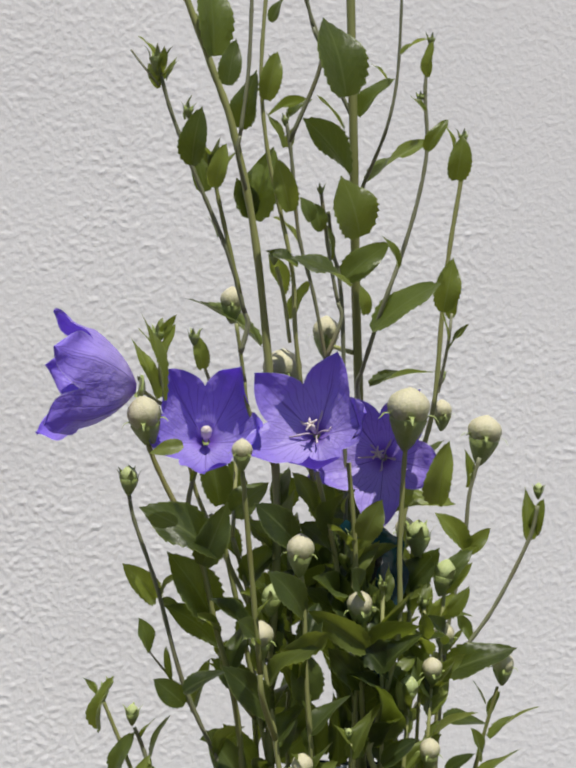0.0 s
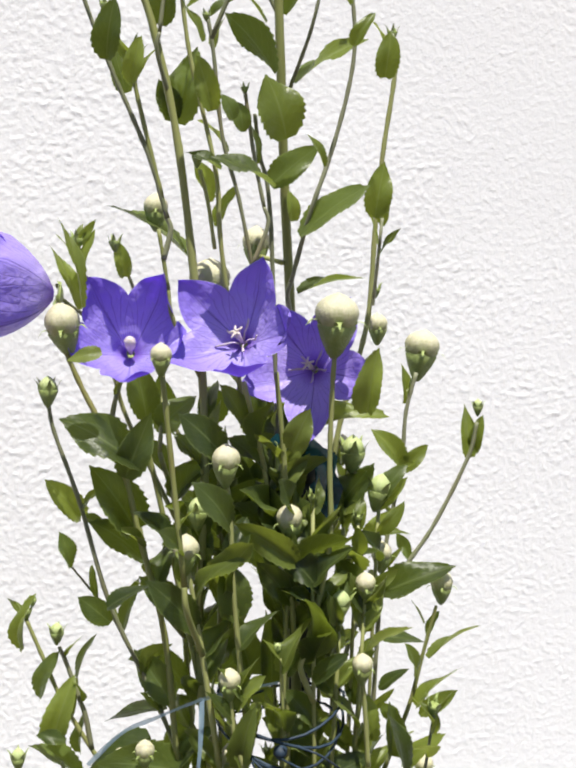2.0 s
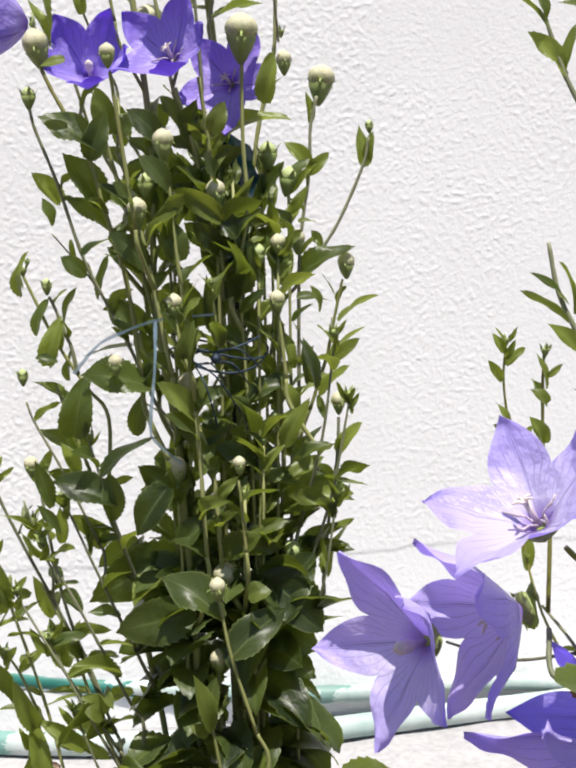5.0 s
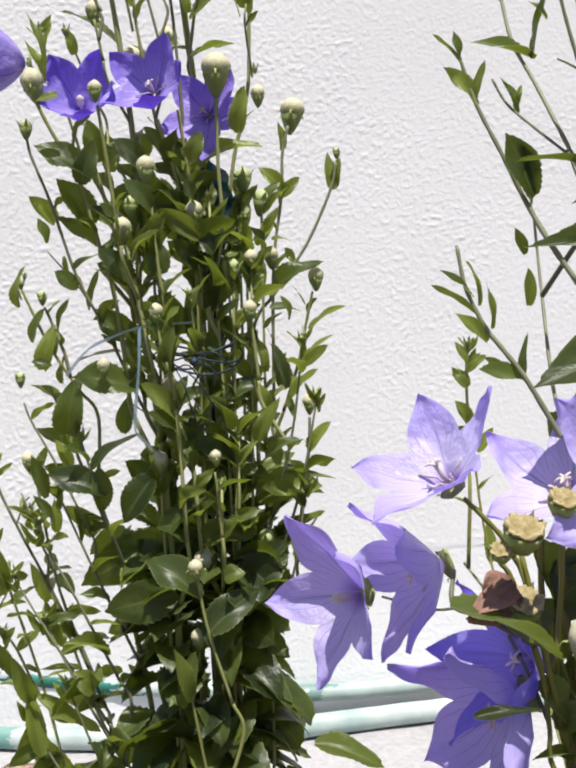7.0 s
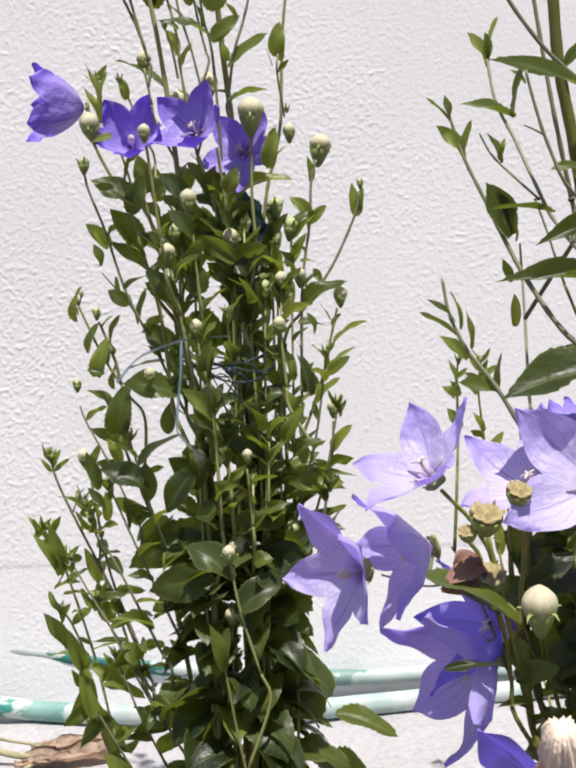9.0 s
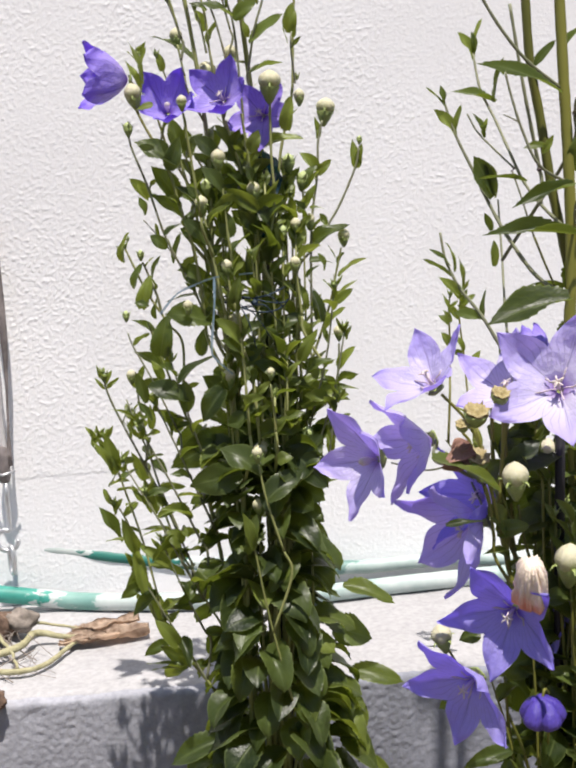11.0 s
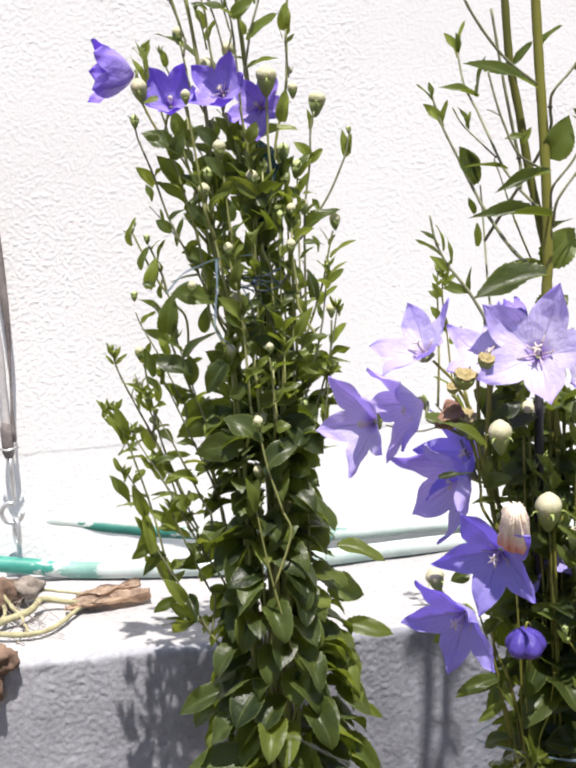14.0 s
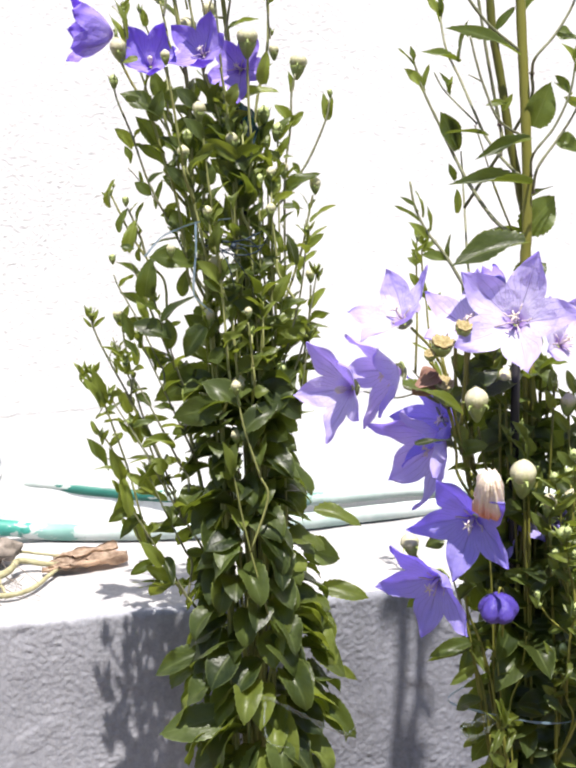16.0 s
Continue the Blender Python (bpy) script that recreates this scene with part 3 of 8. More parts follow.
def corolla_mesh(name, foot, mouth, sinus, lobes, seed, material, broad=1.0):
    """Five violet lobes fused below the sinus. foot, mouth: how far the wall leans from the axis at its foot and at the sinus, in degrees;
    lobes: for each, how much further it bends outwards up to its tip, its length, and its twist."""
    bm = bmesh.new()
    uv = bm.loops.layers.uv.new("UVMap")
    hem = bm.loops.layers.uv.new("Hem")
    low, high, half = 8, 9, 5
    for lobe, (bend, size, twist) in enumerate(lobes):
        mid = 2 * math.pi * (lobe + 0.5) / 5
        out, tan = Vector((math.cos(mid), math.sin(mid), 0)), Vector((-math.sin(mid), math.cos(mid), 0))
        rows, r, z = [], 0.045, 0.0
        for k in range(low + high + 1):
            q = max(0.0, (k - low) / high)
            s = sinus * k / low if k <= low else sinus + (1 - sinus) * q
            th = radians(foot + (mouth - foot) * min(1.0, k / low) + bend * q)
            if k:
                step = sinus / low if k <= low else size * (1 - sinus) / high
                r, z = r + math.sin(th) * step, z + math.cos(th) * step
            if k == low:
                rim = r
            flat = Vector((0, 0, -math.sin(th))) + out * math.cos(th)
            row = []
            for j in range(-half, half + 1):
                u = j / half
                keel = 0.065 * min(1.0, k / low) * (1 - q) * (1 - abs(u)) ** 1.5
                if k <= low:
                    a = mid + math.pi / 5 * u
                    ring = Vector((math.cos(a), math.sin(a), 0))
                    p = ring * r + Vector((0, 0, z)) + (Vector((0, 0, -math.sin(th))) + ring * math.cos(th)) * keel
                    p += ring * 0.012 * math.sin(10 * s + 2 * a * 5 + seed) * s
                else:
                    wide = rim * math.sin(math.pi / 5) * (1 - q) * (1 + 0.85 * broad * q - 0.5 * q * q)
                    p = out * (r - (1 - math.cos(math.pi / 5 * u)) * rim * (1 - q)) + Vector((0, 0, z)) + tan * wide * u
                    side = math.sin(7 * q + 2.5 * u + seed * 1.7 + lobe * 2.1)
                    lift = keel - 0.05 * q * (1 - q) * (1 - abs(u)) + 0.085 * q * side * abs(u) * (1 - 0.6 * q) + 0.24 * twist * q * (1 - q) * u
                    p += flat * lift
                    ring = Vector((math.cos(mid + math.pi / 5 * u), math.sin(mid + math.pi / 5 * u), 0))
                    p += ring * 0.012 * math.sin(10 * sinus + 2 * (mid + math.pi / 5 * u) * 5 + seed) * sinus * (1 - q)
                row.append((bm.verts.new(p), ((u + 1) / 2, s), abs(u) if k > low else 0.0))
            rows.append(row)
        for a, b in zip(rows, rows[1:]):
            for j in range(2 * half):
                quad = [a[j], a[j + 1], b[j + 1], b[j]]
                f = bm.faces.new([v[0] for v in quad])
                for loop, v in zip(f.loops, quad):
                    loop[uv].uv = v[1]
                    loop[hem].uv = (v[2], 0.0)
    bmesh.ops.remove_doubles(bm, verts=bm.verts[:], dist=0.0004)
    bmesh.ops.recalc_face_normals(bm, faces=bm.faces)
    return link_mesh(name, bm, material)


def pistil_mesh(shut):
    """A pale column, club-headed while shut and five-armed when ripe, with limp stamens curling round its foot."""
    bm = bmesh.new()
    if shut:
        tube(bm, [(0, 0, 0), (0, 0, 0.16), (0.01, 0, 0.26), (0.015, 0, 0.40), (0.02, 0, 0.47)], [0.035, 0.045, 0.085, 0.088, 0.04], 10)
    else:
        tube(bm, [(0, 0, 0), (0, 0, 0.18), (0.01, 0, 0.36)], [0.03, 0.038, 0.04], 8)
    for s in range(5):
        a = 2 * math.pi * s / 5
        c, n = math.cos(a), math.sin(a)
        if not shut:
            tube(bm, [(0.01, 0, 0.35), (0.05 * c, 0.05 * n, 0.42), (0.13 * c, 0.13 * n, 0.42 + 0.06 * math.sin(s * 5.1))], [0.028, 0.022, 0.014], 6)
        if shut:
            continue
        a += 0.6 + 0.2 * math.sin(s * 2.3)
        c, n = math.cos(a), math.sin(a)
        far = 0.34 + 0.08 * math.sin(s * 4.0)
        tube(bm, [(0.03 * c, 0.03 * n, 0.02), (0.14 * c, 0.14 * n, 0.14), (0.25 * c, 0.25 * n, 0.17 + 0.05 * math.sin(s * 3)), (far * c, far * n, 0.24 + 0.06 * math.sin(s * 5))], [0.018, 0.012, 0.022, 0.012], 6)
    return link_mesh("pistil", bm, PISTIL)


def corolla(foot, mouth, sinus, bends, seed, material, broad=1.0):
    r = random.Random(seed)
    return corolla_mesh("flower", foot, mouth, sinus, [(b, r.uniform(0.92, 1.06), r.uniform(-1, 1)) for b in bends], seed, material, broad)


COROLLAS = {"side_bell": corolla(62, 22, 0.60, (2, 8, 6, 10, 6), 1, PETAL_DEEP, 2.0),
            "goblet": corolla(52, 38, 0.62, (-24, 0, -16, -14, -30), 2, PETAL_DEEP, 1.5),
            "bowl": corolla(58, 52, 0.56, (6, -2, 14, -74, -34), 3, PETAL_DEEP, 1.5),
            "flat_star": corolla(66, 66, 0.52, (8, 4, -6, 14, -10), 4, PETAL_DEEP, 1.4),
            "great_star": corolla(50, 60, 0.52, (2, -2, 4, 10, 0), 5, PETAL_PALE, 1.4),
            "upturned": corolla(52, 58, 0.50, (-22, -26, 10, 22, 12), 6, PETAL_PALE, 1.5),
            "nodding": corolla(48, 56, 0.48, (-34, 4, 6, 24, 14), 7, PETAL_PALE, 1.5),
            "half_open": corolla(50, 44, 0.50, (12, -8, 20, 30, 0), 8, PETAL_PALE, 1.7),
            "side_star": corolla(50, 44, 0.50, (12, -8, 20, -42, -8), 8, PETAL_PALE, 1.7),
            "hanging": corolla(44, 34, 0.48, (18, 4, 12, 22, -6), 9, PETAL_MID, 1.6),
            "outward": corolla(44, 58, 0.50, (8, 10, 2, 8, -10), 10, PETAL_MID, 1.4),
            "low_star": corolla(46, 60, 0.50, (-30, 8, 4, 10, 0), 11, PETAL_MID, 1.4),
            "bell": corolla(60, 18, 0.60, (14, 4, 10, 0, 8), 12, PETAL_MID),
            "shut": corolla(78, -6, 0.62, (-26, -30, -20, -34, -26), 13, PETAL_DEEP)}
PISTIL_RIPE, PISTIL_SHUT = pistil_mesh(False), pistil_mesh(True)
FLOWER_CUP = calyx_mesh("calyx", 0.30, 0.3, 1.1)


def flower(plant, at, along, length, shape, spin=0.0, label="", club=False):
    """A violet bellflower whose foot is at a place and whose mouth opens along a direction; length is foot to petal tip."""
    f = shared("flower", COROLLAS[shape], plant, aim(at, along, length, spin))
    tagged(f, label)
    shared("calyx", FLOWER_CUP, f, Matrix.Translation((0, 0, -0.035)) @ Matrix.Scale(0.17, 4))
    if shape != "shut":
        shared("pistil", PISTIL_SHUT if club else PISTIL_RIPE, f, Matrix.Translation((0, 0, 0.02)) @ Matrix.Scale(0.70, 4))
    return f


def pod_mesh():
    bm = bmesh.new()
    lathe(bm, [(0.15, -1.4), (0.55, -1.1), (0.92, -0.5), (1.0, -0.1), (0.97, 0.1), (0.84, 0.06)], 20, 0, lambda a, k: 1 + 0.04 * math.cos(5 * a))
    body = link_mesh("seed_pod", bm, CALYX)
    bm = bmesh.new()
    lathe(bm, [(0.92, 0.04), (1.0, 0.13), (0.95, 0.26), (0.84, 0.28), (0.70, 0.17), (0.45, 0.14), (0.24, 0.22), (0.12, 0.36), (0.03, 0.40)], 36, 0,
          lambda a, k: 1 + 0.09 * math.sin(7 * a + k) + 0.05 * math.cos(13 * a))
    for v in bm.verts:
        n = noise.noise(v.co * 3.5) * 0.5 + noise.noise(v.co * 8.0) * 0.35
        v.co += Vector((v.co.x * n * 0.25, v.co.y * n * 0.25, max(0.0, n + 0.10) * 0.9 * v.co.xy.length))
    return body, link_mesh("rim", bm, POD_RIM)


POD_BODY, POD_TOP = pod_mesh()


def seed_pod(plant, at, along, diameter):
    p = shared("seed_pod", POD_BODY, plant, aim(at, along, diameter / 2))
    shared("rim", POD_TOP, p, Matrix.Identity(4))
    return p


def wilted_mesh(seed, material, ragged):
    """A spent flower hanging together as a crumpled, pleated bag."""
    bm = bmesh.new()
    r = random.Random(seed)
    ph = [r.uniform(0, 6) for _ in range(4)]
    prof = [(0.20, -0.6), (0.42, -0.3), (0.52, 0.1), (0.50, 0.5), (0.44, 0.9), (0.36, 1.2), (0.16, 1.32)]
    rings = lathe(bm, prof, 64, 0, lambda a, k: 1 + 0.26 * (abs(math.sin(5.5 * a + ph[0] + 0.25 * k)) - 0.6) + 0.07 * math.sin(17 * a + ph[1] - 0.4 * k) + 0.14 * math.sin(2 * a + ph[2] + 0.5 * k))
    for ring in rings:
        for v in ring:
            d = Vector((v.co.x, v.co.y, 0))
            v.co += d * (0.45 * noise.noise(Vector((v.co.x * 3, v.co.y * 3, v.co.z * 1.2 + seed))) + 0.3 * noise.noise(v.co * 7.0))
    for ring in rings[-3:]:
        for j, v in enumerate(ring):
            v.co.z += ragged * math.sin(j * 2.1 + ph[3]) * 0.5
    return link_mesh("wilted_flower", bm, material)


def dried_mesh(seed, material):
    """Shrivelled petals, each a folded strip twisted round the next and curling at its end."""
    bm = bmesh.new()
    r = random.Random(seed)
    for k in range(5):
        a0, lean, twist, reach = k * 1.26 + r.uniform(-0.3, 0.3), r.uniform(0.10, 0.34), r.uniform(-2.2, 2.2), r.uniform(0.75, 1.3)
        rows = []
        for i in range(13):
            f = i / 12
            a = a0 + twist * f
            side = Vector((-math.sin(a), math.cos(a), 0))
            out_ = Vector((math.cos(a), math.sin(a), 0))
            c = Vector((math.cos(a0), math.sin(a0), 0)) * lean * math.sin(2.2 * f) + Vector((0, 0, reach * f - 0.18 * max(0, f - 0.75) * 4 * (k % 2)))
            c += Vector((0, 0.12 * math.sin(3.0 * f + k), 0))
            wide = 0.26 * math.sin(math.pi * (0.16 + 0.80 * f)) + 0.02
            row = []
            for j in range(7):
                u = j / 3 - 1
                crimp = 0.11 * abs(u) + 0.05 * noise.noise(Vector((u * 2.4, f * 5, seed + k)))
                row.append(bm.verts.new(c + side * wide * u + out_ * crimp))
            rows.append(row)
        for p, q in zip(rows, rows[1:]):
            for j in range(6):
                bm.faces.new((p[j], p[j + 1], q[j + 1], q[j]))
    bmesh.ops.recalc_face_normals(bm, faces=bm.faces)
    bmesh.ops.solidify(bm, geom=bm.faces[:], thickness=0.015)
    return link_mesh("wilted_flower", bm, material)


WILTED = [wilted_mesh(3, WILT, 0.12), dried_mesh(5, WILT_RED)]


def wilted(plant, at, along, length, kind=0, label=""):
    return tagged(shared("wilted_flower", WILTED[kind], plant, aim(at, along, length)), label)


# ---- the many inner leaves ----
def foliage(plant, axis_x, axis_y, z_top, pace, seed, label):
    """Leaves set round and round each stalk, broad and drooping low down, small and upright higher up."""
    r = random.Random(seed)
    verts, faces, uvs, mats = [], [], [], []
    pools = (LEAVES_OLD, LEAVES_YOUNG)
    for owner, pts, thin, crowd in STALKS:
        if owner is not plant:
            continue
        turn, left = r.uniform(0, 6.28), 0.0
        for p, q in zip(pts, pts[1:]):
            seg, run = (q - p).length, 0.0
            while True:
                if run + left > seg:
                    left -= seg - run
                    break
                run += left
                at = p.lerp(q, run / seg)
                left = pace * r.uniform(0.75, 1.25) * (1.7 if at.z < 0.60 else 1.55 if at.z < 0.86 else 2.4)
                turn += 2.4
                if axis_y > -0.5 and at.z < 0.62 and math.hypot(at.x - axis_x, at.y - axis_y) < 0.05:
                    continue
                core = axis_y > -0.5 and 0.018 < at.x < 0.078 and 0.80 < at.z < 0.892 and (at.z < 0.86 or at.y > -0.39)
                if core:
                    left = pace * r.uniform(0.65, 1.0)
                if axis_y > -0.5 and at.x > 0.055 and 0.66 < at.z < 0.82 and r.random() < 0.20:
                    continue
                out = math.hypot(at.x - axis_x, at.y - axis_y)
                if (not core and at.z > (z_top if at.y < axis_y + 0.002 else z_top + 0.045)) or at.z < 0.14 or (thin and at.x > 0.128) or (crowd and at.z < (0.50 if at.x < 0.15 else 0.34)):
                    continue
                size = np.interp(at.z, (0.2, 0.55, 0.70, 0.82, 1.0), (0.046, 0.042, 0.029, 0.022, 0.018)) * r.uniform(0.75, 1.2) * (1.2 if core else 1.0 if axis_y > -0.5 else 0.7)
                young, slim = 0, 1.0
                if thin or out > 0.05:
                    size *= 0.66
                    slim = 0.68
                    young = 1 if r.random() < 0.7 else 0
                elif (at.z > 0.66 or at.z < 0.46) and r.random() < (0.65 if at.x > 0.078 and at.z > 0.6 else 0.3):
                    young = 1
                rise = np.interp(at.z, (0.3, 0.5, 0.62, 0.8), (-1.0, -0.5, 0.3, 1.0)) + r.uniform(-0.35, 0.35)
                if math.sin(turn) < -0.6 and at.z > 0.56 and r.random() < 0.35:
                    continue
                x = Vector((math.cos(turn), 0.8 * math.sin(turn), rise)).normalized()
                z = Vector((0, -np.interp(at.z, (0.44, 0.64), (1.2, 0.45)), 1.0)) + Vector((r.uniform(-.5, .5), r.uniform(-.5, .5), 0))
                z = (z - x * z.dot(x)).normalized()
                y = z.cross(x)
                wide = size * r.uniform(0.52, 0.70) * np.interp(at.z, (0.5, 0.7), (1.0, 0.68)) * (0.72 if young else 1.0) * slim
                m = Matrix(((x.x * size, y.x * wide, z.x * size, at.x), (x.y * size, y.y * wide, z.y * size, at.y),
                            (x.z * size, y.z * wide, z.z * size, at.z), (0, 0, 0, 1)))
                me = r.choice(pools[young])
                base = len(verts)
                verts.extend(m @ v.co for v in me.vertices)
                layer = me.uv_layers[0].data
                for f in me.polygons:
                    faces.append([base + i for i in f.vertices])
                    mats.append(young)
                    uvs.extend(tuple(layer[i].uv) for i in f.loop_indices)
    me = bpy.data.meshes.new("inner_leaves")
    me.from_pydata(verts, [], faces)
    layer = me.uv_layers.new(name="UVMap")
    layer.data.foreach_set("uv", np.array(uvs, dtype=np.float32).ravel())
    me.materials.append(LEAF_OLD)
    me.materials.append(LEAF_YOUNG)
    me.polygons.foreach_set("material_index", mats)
    me.polygons.foreach_set("use_smooth", [True] * len(mats))
    ob = new("inner_leaves", me)
    ob.parent = plant
    return tagged(ob, label, kind="stuff")


def bundle(plant, base, spread, top, count, seed):
    """The crowd of thin stalks that rise side by side out of the crown of a plant."""
    r = random.Random(seed)
    for k in range(count):
        a = r.uniform(0, 6.283)
        f = 0.25 + 0.75 * r.random()
        dx, dy = math.cos(a) * f * spread, 0.85 * math.sin(a) * f * spread
        h = r.uniform(*top)
        b = Vector(base)
        lean = Vector(((0.012 if h > 0.6 else 0.0), 0, 0))
        pts = [b + Vector((dx * 0.2, dy * 0.2, -0.02)), b + Vector((dx * 0.3 + r.uniform(-0.006, 0.006), dy * 0.3 + 0.006, h * 0.45)) + lean * 0.5,
               b + Vector((dx * 0.85 + r.uniform(-0.006, 0.006), dy * 0.85, h * 0.72)) + lean, b + Vector((dx * 1.15, dy * 1.15, h)) + lean]
        stem(plant, r.uniform(0.0012, 0.0017), 0.0008, *pts, crowd=1)
        end = pts[-1]
        if r.random() < 0.35:
            bud(plant, end + Vector((0, 0, 0.005)), (r.uniform(-.2, .2), -0.1, 1), r.uniform(0.008, 0.013), r.choice((1, 2)))
        else:
            sprig(plant, end + Vector((0, 0, 0.003)), (r.uniform(-.2, .2), -0.1, 1), 0.0026)
        for q in range(2):
            w = r.uniform(0, 6.283)
            leaf(plant, end - Vector((0, 0, 0.010 * q + 0.004)), end + Vector((math.cos(w) * 0.012, 0.5 * math.sin(w) * 0.012, 0.010 - 0.010 * q)), 0.006, r.uniform(-40, 40), 1)


# ---- the two plants, stalk by stalk ----
def slender_plant():
    lp = thing("balloon_flower", "tall leafy plant with violet bellflowers and pale buds", "flowering plant", (0, 0, 0), "garden plants")
    COATS[lp.name] = STEM_GREEN
    stem(lp, 0.0024, 0.0018, (0.058, -0.378, -0.02), (0.0591, -0.38, 0.4615), (0.072, -0.375, 0.7029), (0.0701, -0.366, 0.8065), (0.0693, -0.352, 0.9099), (0.0634, -0.364, 0.9862), (0.0596, -0.372, 1.0468), (0.0561, -0.372, 1.1182))
    stem(lp, 0.0019, 0.0014, (0.035, -0.39, -0.02), (0.0432, -0.39, 0.4901), (0.0384, -0.39, 0.7109), (0.0295, -0.385, 0.7995), (0.0308, -0.38, 0.8959), (0.0214, -0.38, 0.9929), (0.0102, -0.38, 1.0477), (-0.0002, -0.38, 1.0764), (-0.0145, -0.38, 1.1123))
    stem(lp, 0.0010, 0.0008, (0.0155, -0.385, 0.9769), (0.0091, -0.385, 0.9983), (0.0009, -0.385, 1.0175), (-0.0052, -0.385, 1.0309), (-0.0153, -0.385, 1.0555), (-0.0204, -0.385, 1.0725), thin=1)
    stem(lp, 0.0010, 0.0008, (0.0134, -0.385, 0.9847), (0.0065, -0.385, 1.0119), (0.0027, -0.385, 1.0283), (0.0021, -0.385, 1.037))
    stem(lp, 0.0005, 0.0004, (-0.0203, -0.385, 1.0659), (-0.0282, -0.385, 1.0751), (-0.0315, -0.385, 1.0793), thin=1)
    stem(lp, 0.0008, 0.0008, (0.012, -0.385, 1.047), (0.0149, -0.385, 1.074), (0.0157, -0.385, 1.1084), thin=1)
    stem(lp, 0.0010, 0.0008, (0.0457, -0.38, 0.9048), (0.0366, -0.385, 0.9655), (0.0345, -0.385, 0.9931), (0.0283, -0.385, 1.0204), (0.0229, -0.385, 1.0435), (0.0199, -0.385, 1.0723), (0.0215, -0.385, 1.1087))
    stem(lp, 0.0008, 0.0008, (0.0499, -0.385, 0.9538), (0.0431, -0.385, 0.9855), (0.0365, -0.385, 1.0089), (0.0328, -0.385, 1.04), (0.0305, -0.385, 1.0535), thin=1)
    stem(lp, 0.0008, 0.0006, (0.0472, -0.37, 1.0837), (0.0352, -0.37, 1.1139), thin=1)
    stem(lp, 0.0008, 0.0006, (0.0404, -0.385, 1.0905), (0.0356, -0.385, 1.1094), thin=1)
    stem(lp, 0.0008, 0.0006, (0.0656, -0.375, 1.0356), (0.0711, -0.385, 1.0531), (0.0748, -0.385, 1.0746), (0.0757, -0.385, 1.1113), thin=1)
    stem(lp, 0.0010, 0.0008, (0.0658, -0.37, 0.9534), (0.0713, -0.385, 0.9802), (0.0787, -0.385, 1.0023), (0.085, -0.385, 1.0262), (0.0877, -0.385, 1.0459), (0.0862, -0.385, 1.0693), (0.0879, -0.385, 1.0888), thin=1)
    stem(lp, 0.0008, 0.0006, (0.1035, -0.35, 0.9444), (0.0991, -0.385, 0.9669), (0.1001, -0.385, 0.9789), thin=1)
    stem(lp, 0.0008, 0.0008, (0.034, -0.385, 0.9654), (0.0312, -0.385, 0.9832), (0.0279, -0.385, 0.9959))
    stem(lp, 0.0008, 0.0008, (0.0532, -0.385, 0.9818), (0.049, -0.385, 1.0014), (0.045, -0.385, 1.0268), thin=1)
    stem(lp, 0.0008, 0.0008, (0.0161, -0.385, 0.9492), (0.0121, -0.385, 0.9728))
    stem(lp, 0.0011, 0.0009, (0.0633, -0.36, 0.9612), (0.054, -0.352, 0.964))
    leaf(lp, (0.0011, -0.3796, 1.0795), (-0.0031, -0.3786, 1.1132), 0.0168, 17)
    leaf(lp, (-0.0039, -0.3655, 1.0855), (-0.0137, -0.3637, 1.1077), 0.0119, 56)
    leaf(lp, (0.0063, -0.4057, 1.0627), (0.0093, -0.4043, 1.0805), 0.0087, -17)
    leaf(lp, (0.0122, -0.3784, 1.0516), (0.0181, -0.3837, 1.0738), 0.0128, -11)
    leaf(lp, (0.0224, -0.3864, 1.0616), (0.0262, -0.3876, 1.0804), 0.0087, -7, 1)
    leaf(lp, (0.0235, -0.3817, 1.0934), (0.0311, -0.3845, 1.1062), 0.0076, -28)
    leaf(lp, (0.053, -0.3947, 1.0625), (0.0431, -0.3941, 1.0928), 0.0230, 12)
    leaf(lp, (0.0517, -0.4, 1.0489), (0.0405, -0.4034, 1.061), 0.0082, 48)
    leaf(lp, (0.0568, -0.3798, 1.0343), (0.0368, -0.3872, 1.055), 0.0142, 39)
    leaf(lp, (0.0624, -0.3687, 1.0596), (0.0759, -0.3725, 1.0753), 0.0104, -41)
    leaf(lp, (0.0741, -0.3638, 1.0762), (0.0663, -0.3653, 1.0826), 0.0040, 48, 1)
    leaf(lp, (0.0668, -0.3647, 1.0335), (0.0964, -0.3651, 1.0523), 0.0166, -52)
    leaf(lp, (0.0851, -0.398, 1.0423), (0.0932, -0.3981, 1.0547), 0.0059, -12, 1)
    leaf(lp, (0.1031, -0.3645, 1.0492), (0.0975, -0.3662, 1.0595), 0.0043, 69, 1)
    leaf(lp, (0.0988, -0.3911, 1.0324), (0.1001, -0.3946, 1.0491), 0.0094, -9, 1)
    leaf(lp, (0.0728, -0.4041, 1.0774), (0.0826, -0.4046, 1.0836), 0.0046, -38, 1)
    leaf(lp, (0.083, -0.4069, 1.0687), (0.0839, -0.4087, 1.082), 0.0055, -53, 1)
    leaf(lp, (0.0844, -0.3934, 1.0583), (0.0782, -0.3941, 1.064), 0.0038, 9, 1)
    leaf(lp, (-0.0172, -0.3931, 1.0662), (-0.0123, -0.3931, 1.0745), 0.0045, -58)
    leaf(lp, (-0.0066, -0.4045, 1.0325), (-0.0031, -0.4101, 1.0536), 0.0110, -23)
